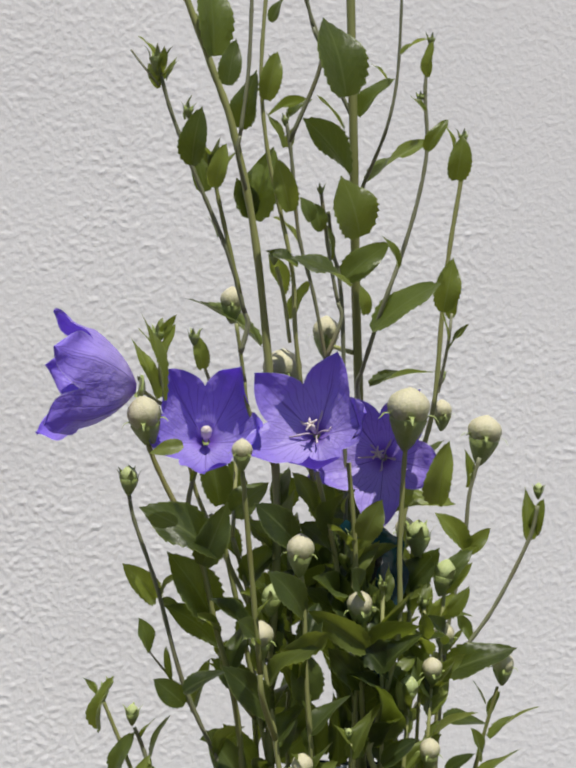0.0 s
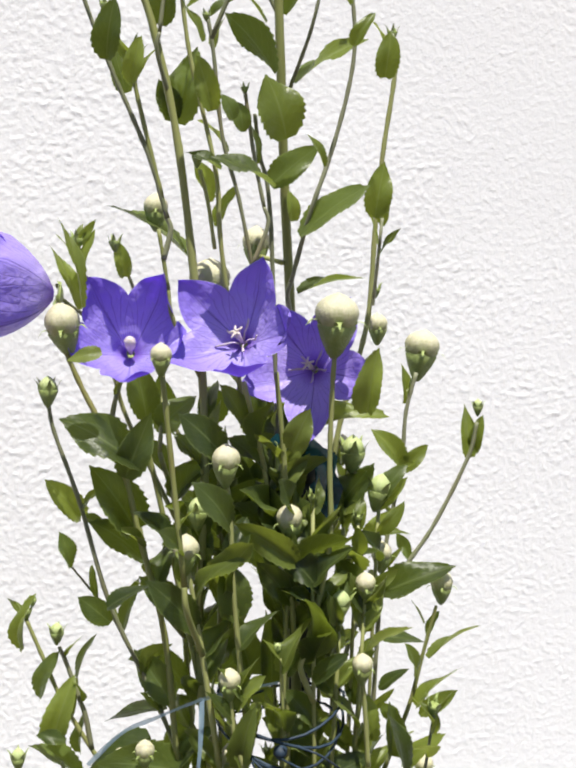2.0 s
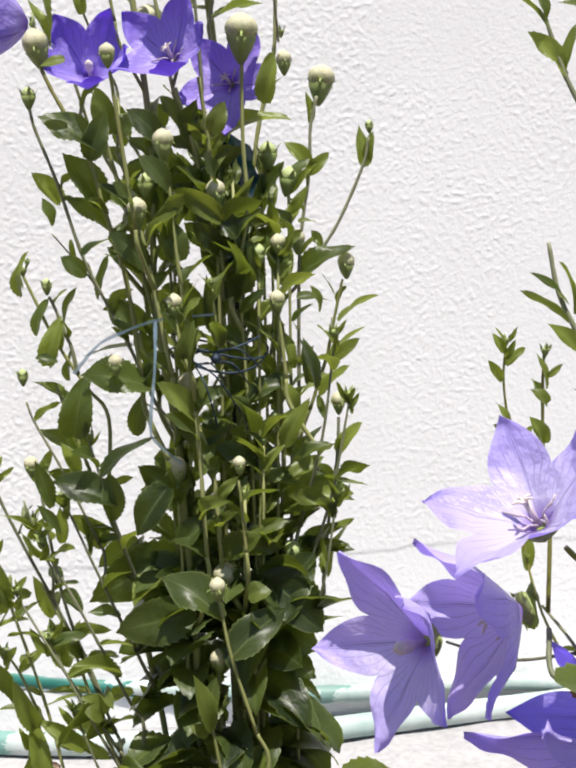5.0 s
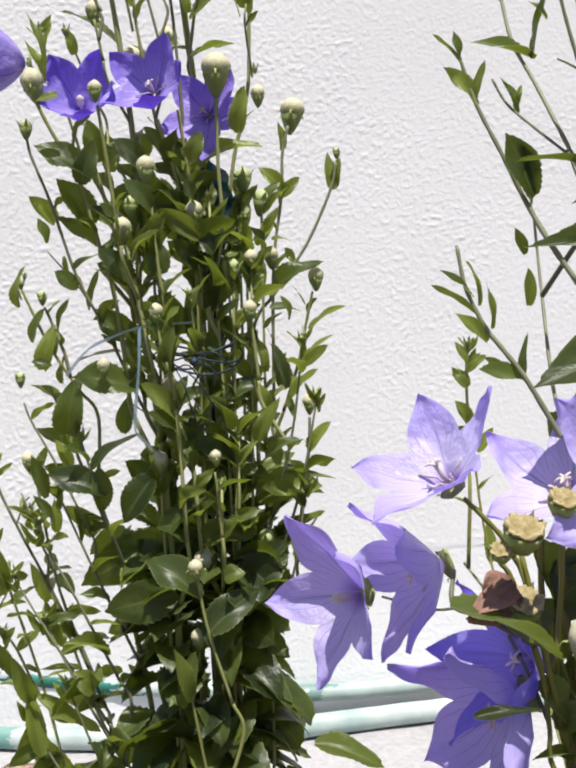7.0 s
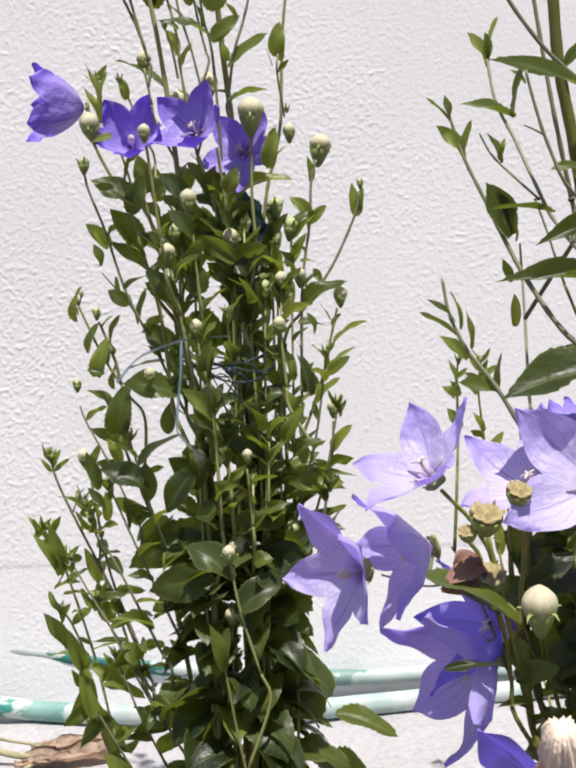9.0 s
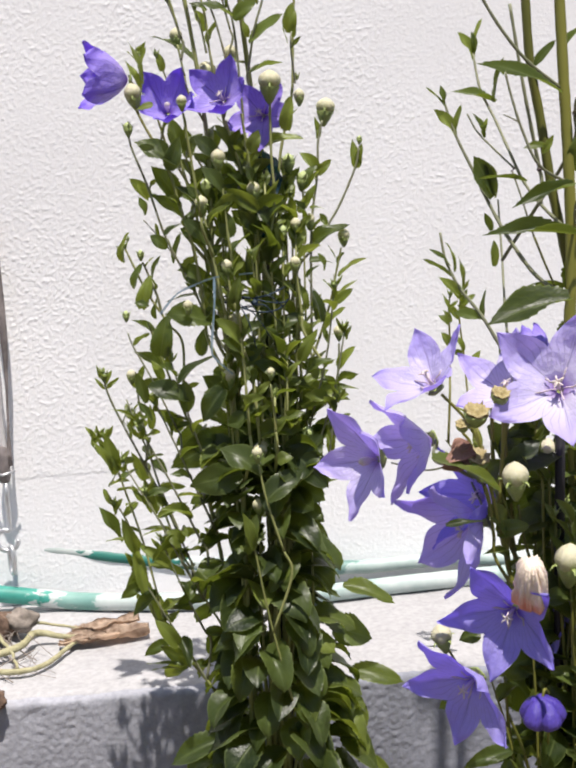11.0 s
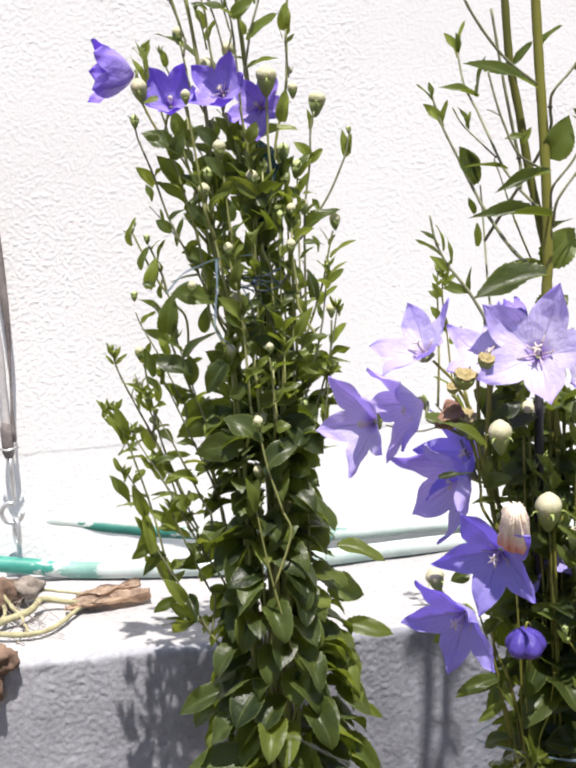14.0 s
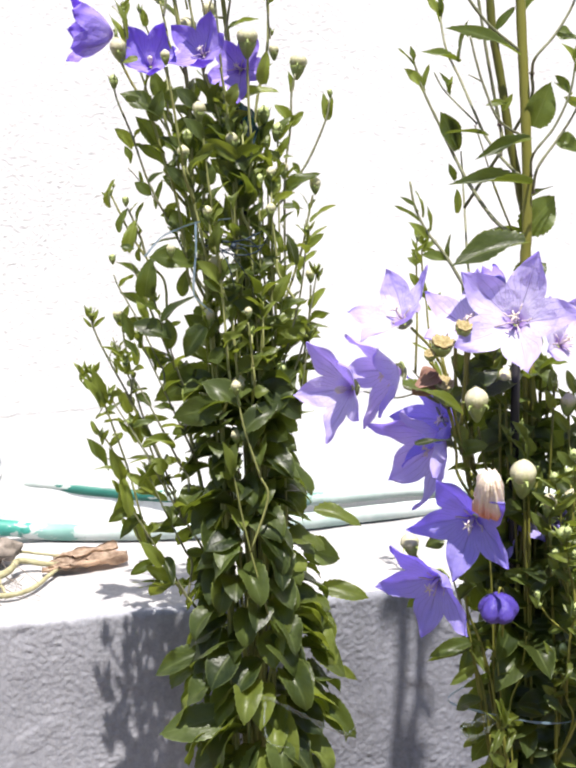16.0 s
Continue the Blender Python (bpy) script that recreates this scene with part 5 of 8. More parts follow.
    leaf(lp, (0.0622, -0.36, 0.8016), (0.0774, -0.364, 0.8166), 0.0137, -12)
    leaf(lp, (0.0127, -0.37, 0.8931), (0.0276, -0.3721, 0.9064), 0.0134, -3)
    leaf(lp, (0.0397, -0.37, 0.8517), (0.0265, -0.3706, 0.8673), 0.0134, 9)
    leaf(lp, (0.0324, -0.36, 0.802), (0.05, -0.3642, 0.8123), 0.0160, -13)
    leaf(lp, (0.0491, -0.365, 0.797), (0.0335, -0.3695, 0.7851), 0.0158, 3)
    leaf(lp, (0.0665, -0.365, 0.7749), (0.0848, -0.366, 0.7633), 0.0135, -12)
    leaf(lp, (0.0283, -0.37, 0.7668), (0.0152, -0.3691, 0.7575), 0.0134, 7)
    leaf(lp, (0.0564, -0.36, 0.892), (0.0742, -0.3618, 0.8879), 0.0137, -10)
    bud(lp, (-0.0407, -0.39, 0.7203), (0, 0, 1), 0.0076, 2)
    bud(lp, (0.0694, -0.42, 0.7203), (0, 0, 1), 0.0065, 2)
    bud(lp, (0.129, -0.36, 0.7429), (0, 0, 1), 0.0085, 2)
    bud(lp, (0.0901, -0.39, 0.7386), (0, 0, 1), 0.0068, 1)
    stem(lp, 0.0008, 0.0006, (-0.0349, -0.39, 0.6659), (-0.0459, -0.39, 0.7004), thin=1)
    stem(lp, 0.0008, 0.0006, (-0.0076, -0.39, 0.675), (-0.024, -0.39, 0.7148), (-0.0374, -0.39, 0.7424), (-0.041, -0.39, 0.7536), thin=1)
    stem(lp, 0.0011, 0.0008, (0.0082, -0.39, 0.6627), (-0.0073, -0.39, 0.707), (-0.0148, -0.39, 0.73), (-0.0249, -0.39, 0.7616))
    stem(lp, 0.0010, 0.0008, (0.071, -0.42, 0.673), (0.0703, -0.42, 0.6881), (0.0688, -0.42, 0.711))
    stem(lp, 0.0011, 0.0009, (0.1169, -0.36, 0.6397), (0.1223, -0.36, 0.6815), (0.1274, -0.36, 0.7108), (0.1289, -0.36, 0.7327), thin=1)
    stem(lp, 0.0013, 0.0011, (0.0881, -0.38, 0.6518), (0.0948, -0.38, 0.7035), (0.0947, -0.38, 0.7616), (0.0975, -0.38, 0.7888))
    stem(lp, 0.0012, 0.0010, (0.0505, -0.41, 0.6696), (0.049, -0.41, 0.729), (0.046, -0.41, 0.768), (0.0396, -0.41, 0.7937))
    stem(lp, 0.0014, 0.0012, (0.0584, -0.4, 0.664), (0.0554, -0.4, 0.7138), (0.0477, -0.4, 0.7431))
    leaf(lp, (-0.0159, -0.3982, 0.7347), (-0.0085, -0.4006, 0.7671), 0.0174, -3)
    leaf(lp, (-0.0199, -0.3707, 0.7461), (-0.0398, -0.3766, 0.7629), 0.0120, 55)
    leaf(lp, (-0.0154, -0.3813, 0.723), (-0.0384, -0.3821, 0.7376), 0.0128, 29)
    leaf(lp, (-0.0164, -0.3897, 0.7138), (-0.024, -0.3907, 0.731), 0.0084, 11, 1)
    leaf(lp, (-0.0053, -0.3847, 0.7019), (-0.0328, -0.3864, 0.715), 0.0142, 1)
    leaf(lp, (-0.0041, -0.4008, 0.7129), (0.0286, -0.4034, 0.7339), 0.0179, -47)
    leaf(lp, (-0.029, -0.4061, 0.6992), (-0.0356, -0.409, 0.7248), 0.0078, 27)
    leaf(lp, (-0.0282, -0.3796, 0.6734), (-0.0284, -0.3796, 0.6942), 0.0074, 9, 1)
    leaf(lp, (-0.0044, -0.3832, 0.6734), (-0.0231, -0.3836, 0.6894), 0.0092, 28, 1)
    leaf(lp, (-0.0253, -0.408, 0.6854), (-0.036, -0.4087, 0.7014), 0.0046, 48)
    leaf(lp, (0.0015, -0.4015, 0.6895), (0.0011, -0.4035, 0.716), 0.0114, 34)
    leaf(lp, (0.0254, -0.3978, 0.759), (-0.0099, -0.4065, 0.768), 0.0174, 31)
    leaf(lp, (0.0149, -0.3801, 0.7311), (0.0208, -0.3844, 0.7548), 0.0119, -12)
    leaf(lp, (0.025, -0.3701, 0.7186), (0.0445, -0.3743, 0.703), 0.0170, -5)
    leaf(lp, (0.032, -0.4069, 0.7073), (0.0146, -0.4074, 0.6819), 0.0179, 13)
    leaf(lp, (0.013, -0.3759, 0.672), (-0.0098, -0.3767, 0.6579), 0.0144, 10)
    leaf(lp, (0.0475, -0.41, 0.7417), (0.0289, -0.4144, 0.7632), 0.0103, 35, 1)
    leaf(lp, (0.0475, -0.41, 0.7471), (0.0559, -0.4107, 0.766), 0.0077, -32, 1)
    leaf(lp, (0.046, -0.41, 0.7675), (0.0523, -0.4126, 0.7912), 0.0091, -24, 1)
    leaf(lp, (0.0513, -0.406, 0.7432), (0.071, -0.4065, 0.7366), 0.0095, -41)
    leaf(lp, (0.0714, -0.375, 0.7499), (0.0956, -0.3773, 0.7518), 0.0168, -9)
    leaf(lp, (0.058, -0.42, 0.7027), (0.0687, -0.421, 0.7136), 0.0061, -10, 1)
    leaf(lp, (0.092, -0.3859, 0.7055), (0.0789, -0.3857, 0.7268), 0.0109, 52)
    leaf(lp, (0.0934, -0.3946, 0.7093), (0.0827, -0.3972, 0.7056), 0.0087, 11, 1)
    leaf(lp, (0.0979, -0.37, 0.6969), (0.1418, -0.3802, 0.6967), 0.0203, -50)
    leaf(lp, (0.1023, -0.37, 0.6831), (0.1349, -0.3725, 0.6869), 0.0101, -69, 1)
    leaf(lp, (0.0881, -0.3785, 0.6646), (0.1171, -0.3815, 0.6866), 0.0163, -38)
    leaf(lp, (0.1191, -0.36, 0.641), (0.1355, -0.3611, 0.6748), 0.0135, -43, 1)
    leaf(lp, (0.1028, -0.3931, 0.7419), (0.094, -0.3971, 0.7611), 0.0083, 1, 1)
    leaf(lp, (0.0938, -0.4052, 0.7263), (0.1081, -0.4083, 0.7509), 0.0104, -4, 1)
    leaf(lp, (0.1126, -0.395, 0.7543), (0.1036, -0.4003, 0.7829), 0.0127, 36)
    leaf(lp, (0.1284, -0.36, 0.7115), (0.1419, -0.3632, 0.7297), 0.0083, -37, 1)
    leaf(lp, (0.1026, -0.4049, 0.719), (0.1188, -0.4077, 0.7257), 0.0080, -37)
    leaf(lp, (0.1266, -0.36, 0.7649), (0.142, -0.3646, 0.7777), 0.0076, -25, 1)
    leaf(lp, (0.1044, -0.3713, 0.6625), (0.1257, -0.3695, 0.674), 0.0111, -4)
    leaf(lp, (0.091, -0.3817, 0.6592), (0.1112, -0.3834, 0.6529), 0.0166, -5)
    leaf(lp, (0.0564, -0.37, 0.69), (0.0413, -0.3745, 0.6751), 0.0170, 12)
    leaf(lp, (0.0755, -0.37, 0.7127), (0.0895, -0.3729, 0.6978), 0.0145, -5)
    leaf(lp, (0.044, -0.37, 0.6569), (0.0663, -0.3699, 0.6656), 0.0170, -5)
    bud(lp, (0.0552, -0.435, 0.6606), (0, 0, 1), 0.0083, 2)
    sprig(lp, (-0.0752, -0.385, 0.6744), (0, 0, 1), 0.0037)
    sprig(lp, (-0.0665, -0.385, 0.6738), (0, 0, 1), 0.0037)
    sprig(lp, (-0.0632, -0.385, 0.7212), (0, 0, 1), 0.0042)
    sprig(lp, (-0.0629, -0.385, 0.6172), (0, 0, 1), 0.0037)
    sprig(lp, (-0.0363, -0.385, 0.7155), (0, 0, 1), 0.0042)
    sprig(lp, (-0.0427, -0.385, 0.6895), (0, 0, 1), 0.0037)
    sprig(lp, (-0.0637, -0.385, 0.7246), (0, 0, 1), 0.0028)
    stem(lp, 0.0010, 0.0008, (-0.0294, -0.385, 0.517), (-0.0413, -0.385, 0.5812), (-0.0569, -0.385, 0.6396), (-0.0652, -0.385, 0.6682))
    stem(lp, 0.0010, 0.0008, (-0.0046, -0.385, 0.5652), (-0.0263, -0.385, 0.6245), (-0.0499, -0.385, 0.678), (-0.0604, -0.385, 0.7042), (-0.0633, -0.385, 0.7191), thin=1)
    stem(lp, 0.0010, 0.0008, (-0.0099, -0.385, 0.5835), (-0.0275, -0.385, 0.6377), (-0.0361, -0.385, 0.6943), (-0.0368, -0.385, 0.7134), thin=1)
    stem(lp, 0.0009, 0.0007, (-0.0457, -0.385, 0.5793), (-0.0554, -0.385, 0.6044), (-0.0625, -0.385, 0.6159))
    stem(lp, 0.0010, 0.0008, (0.012, -0.385, 0.5184), (-0.0092, -0.385, 0.561), (-0.0266, -0.385, 0.6201), (-0.0392, -0.385, 0.6515))
    stem(lp, 0.0013, 0.0010, (0.01, -0.385, 0.4487), (-0.0102, -0.385, 0.4785), (-0.0341, -0.385, 0.5128), (-0.0435, -0.385, 0.5499), (-0.0503, -0.385, 0.5863))
    stem(lp, 0.0006, 0.0004, (-0.051, -0.385, 0.6802), (-0.0458, -0.385, 0.6927), (-0.0422, -0.385, 0.6967), thin=1)
    stem(lp, 0.0006, 0.0004, (-0.0657, -0.385, 0.6292), (-0.059, -0.385, 0.6397), (-0.0565, -0.385, 0.6461), thin=1)
    stem(lp, 0.0010, 0.0008, (0.072, -0.43, 0.5793), (0.0608, -0.43, 0.6207), (0.0558, -0.43, 0.6513))
    stem(lp, 0.0010, 0.0008, (0.0742, -0.43, 0.4485), (0.058, -0.43, 0.5259), (0.0487, -0.43, 0.5874))
    stem(lp, 0.0021, 0.0021, (0.045, -0.4, -0.02), (0.0387, -0.4, 0.3477), (0.0408, -0.4, 0.494), (0.0429, -0.4, 0.6493))
    stem(lp, 0.0021, 0.0021, (0.07, -0.38, -0.02), (0.0511, -0.395, 0.3488), (0.0607, -0.395, 0.4766), (0.0737, -0.395, 0.6246))
    stem(lp, 0.0021, 0.0017, (0.08, -0.37, -0.02), (0.0785, -0.37, 0.3581), (0.0852, -0.37, 0.503), (0.0849, -0.37, 0.6406))
    stem(lp, 0.0017, 0.0017, (0.03, -0.37, -0.02), (0.0248, -0.37, 0.3877), (0.024, -0.37, 0.531), (0.012, -0.37, 0.623))
    leaf(lp, (-0.0616, -0.3998, 0.6465), (-0.0746, -0.4067, 0.6729), 0.0076, 27, 1)
    leaf(lp, (-0.0597, -0.3969, 0.6415), (-0.0642, -0.4005, 0.6759), 0.0090, 34, 1)
    leaf(lp, (-0.0372, -0.3642, 0.6284), (-0.0475, -0.3677, 0.6529), 0.0097, 4, 1)
    leaf(lp, (-0.0313, -0.3864, 0.6066), (-0.037, -0.3862, 0.6344), 0.0094, 6, 1)
    leaf(lp, (-0.03, -0.3754, 0.6016), (-0.0211, -0.3799, 0.6298), 0.0073, -21, 1)
    leaf(lp, (-0.0594, -0.3774, 0.5795), (-0.076, -0.3782, 0.6111), 0.0072, 71)
    leaf(lp, (-0.0479, -0.3881, 0.5816), (-0.071, -0.3939, 0.5858), 0.0063, 59, 1)
    leaf(lp, (-0.0451, -0.4043, 0.5794), (-0.0548, -0.4073, 0.6081), 0.0111, 8, 1)
    leaf(lp, (-0.0412, -0.405, 0.5463), (-0.0481, -0.401, 0.5895), 0.0113, 12, 1)
    leaf(lp, (-0.0386, -0.3842, 0.5348), (-0.0512, -0.3894, 0.5585), 0.0113, 4, 1)
    leaf(lp, (-0.0208, -0.4039, 0.5666), (-0.0431, -0.406, 0.5846), 0.0092, 11, 1)
    leaf(lp, (-0.0304, -0.3658, 0.5048), (-0.0447, -0.372, 0.5444), 0.0148, 12, 1)
    leaf(lp, (-0.0168, -0.4048, 0.4994), (-0.0339, -0.4108, 0.524), 0.0123, 3, 1)
    leaf(lp, (-0.0094, -0.3958, 0.4817), (-0.0322, -0.3994, 0.4965), 0.0137, 3, 1)
    leaf(lp, (-0.0137, -0.4047, 0.4814), (-0.045, -0.402, 0.4834), 0.0070, 45)
    leaf(lp, (-0.0142, -0.3991, 0.4746), (-0.0404, -0.4019, 0.4779), 0.0058, 58, 1)
    leaf(lp, (-0.0037, -0.3836, 0.6719), (-0.0168, -0.3865, 0.6887), 0.0139, 12, 1)
    leaf(lp, (0.0045, -0.4022, 0.6979), (-0.0287, -0.3996, 0.7119), 0.0173, 44)
    leaf(lp, (0.0362, -0.3807, 0.6633), (-0.0142, -0.3903, 0.6426), 0.0278, 10)
    leaf(lp, (0.0428, -0.4062, 0.6377), (0.0008, -0.4096, 0.6312), 0.0253, 1)
    leaf(lp, (0.0163, -0.3819, 0.6174), (-0.001, -0.3824, 0.6102), 0.0111, 3)
    leaf(lp, (-0.0094, -0.3962, 0.5812), (-0.0207, -0.3978, 0.5932), 0.0137, 12, 1)
    leaf(lp, (0.0932, -0.3762, 0.6897), (0.1329, -0.3833, 0.693), 0.0233, -13, 1)
    leaf(lp, (0.1068, -0.3825, 0.6187), (0.1264, -0.3829, 0.6232), 0.0093, -48)
    leaf(lp, (0.1217, -0.375, 0.5291), (0.1641, -0.3818, 0.5133), 0.0172, -41, 1)
    leaf(lp, (0.0764, -0.41, 0.5623), (0.0584, -0.4132, 0.5401), 0.0112, 9, 1)
    leaf(lp, (0.0893, -0.3995, 0.6463), (0.1116, -0.4, 0.621), 0.0273, -7)
    leaf(lp, (0.0805, -0.3944, 0.6319), (0.1101, -0.3937, 0.664), 0.0274, -12)
    leaf(lp, (0.0712, -0.42, 0.6508), (0.0833, -0.4229, 0.6524), 0.0116, -2, 1)
    leaf(lp, (0.0489, -0.43, 0.5823), (0.0408, -0.4363, 0.6156), 0.0121, 24, 1)
    leaf(lp, (0.0476, -0.43, 0.5824), (0.0527, -0.4286, 0.6106), 0.0108, -39, 1)
    leaf(lp, (0.0467, -0.43, 0.5803), (0.0374, -0.4304, 0.5865), 0.0070, 13, 1)
    leaf(lp, (0.1248, -0.362, 0.449), (0.1704, -0.3726, 0.4392), 0.0178, -35, 1)
    leaf(lp, (0.0124, -0.3823, 0.4043), (-0.0312, -0.3817, 0.3838), 0.0214, 26)
    leaf(lp, (0.1167, -0.3798, 0.4037), (0.1441, -0.3879, 0.3704), 0.0232, -3, 1)
    leaf(lp, (0.1395, -0.3704, 0.3727), (0.1566, -0.3753, 0.3593), 0.0094, -0, 1)
    leaf(lp, (0.031, -0.41, 0.3538), (-0.0295, -0.4118, 0.3417), 0.0324, 10)
    leaf(lp, (0.1201, -0.3718, 0.3452), (0.1522, -0.3839, 0.3048), 0.0234, -3)
    leaf(lp, (0.1124, -0.3638, 0.4892), (0.1462, -0.3613, 0.4755), 0.0283, -9)
    return lp


def stout_plant():
    rp = thing("balloon_flower", "plant with large violet star flowers and bare shoots", "flowering plant", (0, 0, 0), "garden plants")
    COATS[rp.name] = STEM_OLIVE
    stem(rp, 0.0037, 0.0031, (0.235, -0.66, -0.02), (0.2284, -0.66, 0.49), (0.2361, -0.65, 0.6559), (0.2352, -0.64, 0.7582), (0.2362, -0.64, 0.787), (0.2365, -0.64, 0.8268), (0.2352, -0.64, 0.8688), (0.2332, -0.64, 0.9098), (0.2313, -0.64, 0.9579))
    stem(rp, 0.0032, 0.0026, (0.22, -0.64, -0.02), (0.2393, -0.63, 0.5101), (0.241, -0.63, 0.6839), (0.2390, -0.63, 0.7864), (0.2354, -0.63, 0.8127), (0.2286, -0.63, 0.8473), (0.2230, -0.63, 0.884), (0.2174, -0.63, 0.9173), (0.215, -0.63, 0.9608))
    stem(rp, 0.0010, 0.0008, (0.2335, -0.64, 0.8985), (0.2096, -0.645, 0.9169), (0.1908, -0.645, 0.943), (0.1806, -0.645, 0.967), (0.1748, -0.645, 0.9943), thin=1)
    # unseen tops of both stems, bent and thickened to cast two shadow bars
    stem(rp, 0.0034, 0.0072, (0.2313, -0.64, 0.957), (0.243, -0.64, 1.10), (0.270, -0.64, 1.27), (0.285, -0.64, 1.40), (0.288, -0.64, 1.52))
    stem(rp, 0.0026, 0.0062, (0.215, -0.63, 0.960), (0.236, -0.632, 1.10), (0.276, -0.636, 1.26), (0.303, -0.64, 1.38), (0.307, -0.64, 1.52))
    # unseen leaves added up there to widen those shadows on the low wall
    for k, (x, z, side) in enumerate(((0.286, 1.49, -1), (0.307, 1.50, 1), (0.302, 1.51, 1), (0.299, 1.375, 1), (0.287, 1.51, -1), (0.294, 1.34, -1), (0.290, 1.325, 1), (0.288, 1.515, 1), (0.285, 1.30, -1), (0.283, 1.29, 1), (0.279, 1.27, -1))):
        leaf(rp, (x, -0.64, z), (x + 0.024 * side, -0.645 - 0.01 * (k % 3), z - 0.012), 0.014, -20 * side)
    sprig(rp, (0.2709, -0.645, 0.9538), (0, 0, 1), 0.0028)
    leaf(rp, (0.2724, -0.6401, 0.9479), (0.2622, -0.6414, 0.9621), 0.0044, 7, 1)
    leaf(rp, (0.2779, -0.6276, 0.948), (0.2892, -0.6259, 0.9622), 0.0045, -9, 1)
    leaf(rp, (0.2716, -0.6431, 0.9505), (0.2744, -0.6472, 0.9645), 0.0041, -49, 1)
    leaf(rp, (0.2666, -0.6498, 0.9304), (0.2535, -0.6502, 0.9388), 0.0051, 9, 1)
    sprig(rp, (0.2737, -0.645, 0.8853), (0, 0, 1), 0.0028)
    leaf(rp, (0.2800, -0.6274, 0.8795), (0.2697, -0.6281, 0.8949), 0.0045, 26, 1)
    leaf(rp, (0.2723, -0.65, 0.8756), (0.2827, -0.6501, 0.8894), 0.0044, -6, 1)
    leaf(rp, (0.2746, -0.6426, 0.8817), (0.2783, -0.6446, 0.8969), 0.0041, -58, 1)
    leaf(rp, (0.2775, -0.628, 0.8627), (0.263, -0.6303, 0.8717), 0.0052, 8, 1)
    sprig(rp, (0.2658, -0.645, 0.8953), (0, 0, 1), 0.0028)
    leaf(rp, (0.2617, -0.6552, 0.8873), (0.2525, -0.6541, 0.9021), 0.0043, 32, 1)
    leaf(rp, (0.2609, -0.6596, 0.8847), (0.2713, -0.6593, 0.8983), 0.0043, -33, 1)
    leaf(rp, (0.2613, -0.6571, 0.8903), (0.2654, -0.658, 0.9052), 0.0040, -43, 1)
    leaf(rp, (0.2685, -0.6305, 0.8729), (0.2549, -0.6304, 0.882), 0.0047, 11, 1)
    sprig(rp, (0.1749, -0.645, 0.9958), (0, 0, 1), 0.0028)
    leaf(rp, (0.1735, -0.6487, 0.9883), (0.1643, -0.6498, 1.0018), 0.0043, 26, 1)
    leaf(rp, (0.1790, -0.6272, 0.9915), (0.189, -0.63, 1.0043), 0.0046, -24, 1)
    leaf(rp, (0.1758, -0.6404, 0.9935), (0.1797, -0.6435, 1.0071), 0.0041, -69, 1)
    leaf(rp, (0.1673, -0.6657, 0.9692), (0.1551, -0.6665, 0.977), 0.0045, 11, 1)
    leaf(rp, (0.2551, -0.6404, 0.845), (0.2693, -0.6434, 0.8381), 0.0125, -9)
    leaf(rp, (0.2547, -0.6408, 0.9097), (0.2698, -0.641, 0.9052), 0.0113, -4)
    leaf(rp, (0.2657, -0.6349, 0.8741), (0.2553, -0.6361, 0.8848), 0.0059, 12)
    stem(rp, 0.0013, 0.0007, (0.2365, -0.64, 0.7833), (0.2179, -0.636, 0.7961), (0.2038, -0.625, 0.8199), (0.1951, -0.615, 0.8409), (0.1875, -0.612, 0.8589), (0.1791, -0.606, 0.8801), (0.1736, -0.603, 0.8994), thin=1)
    stem(rp, 0.0009, 0.0006, (0.2366, -0.64, 0.8473), (0.2135, -0.66, 0.8574), (0.2043, -0.66, 0.8767), (0.1992, -0.66, 0.8929), (0.1956, -0.66, 0.9075), thin=1)
    stem(rp, 0.0010, 0.0007, (0.2359, -0.64, 0.8206), (0.223, -0.635, 0.8344), (0.2145, -0.625, 0.8495), (0.2089, -0.62, 0.8644), (0.2031, -0.605, 0.8875), (0.1971, -0.595, 0.9063), (0.1956, -0.585, 0.9281), thin=1)
    stem(rp, 0.0006, 0.0005, (0.2102, -0.62, 0.858), (0.2025, -0.605, 0.8701), (0.1954, -0.592, 0.8818), (0.1905, -0.588, 0.8928), thin=1)
    stem(rp, 0.0011, 0.0009, (0.2221, -0.63, 0.8559), (0.2144, -0.635, 0.8894), (0.2107, -0.635, 0.9115), (0.2053, -0.635, 0.9469), thin=1)
    stem(rp, 0.0010, 0.0006, (0.2395, -0.64, 0.8859), (0.2385, -0.65, 0.8945), (0.2515, -0.65, 0.9086), (0.2631, -0.65, 0.9279), (0.269, -0.65, 0.9513), thin=1)
    stem(rp, 0.0010, 0.0006, (0.2401, -0.64, 0.8138), (0.24, -0.65, 0.8289), (0.2518, -0.65, 0.8448), (0.2635, -0.65, 0.8619), (0.2718, -0.65, 0.8833), thin=1)
    stem(rp, 0.0009, 0.0006, (0.2389, -0.64, 0.8238), (0.234, -0.66, 0.8372), (0.247, -0.66, 0.8528), (0.2566, -0.66, 0.8724), (0.2603, -0.66, 0.8922), thin=1)
    stem(rp, 0.0011, 0.0007, (0.2007, -0.65, 0.7434), (0.1847, -0.648, 0.7731), (0.1758, -0.645, 0.7864), (0.1707, -0.643, 0.7938), (0.1647, -0.64, 0.8083), (0.1623, -0.638, 0.824), thin=1)
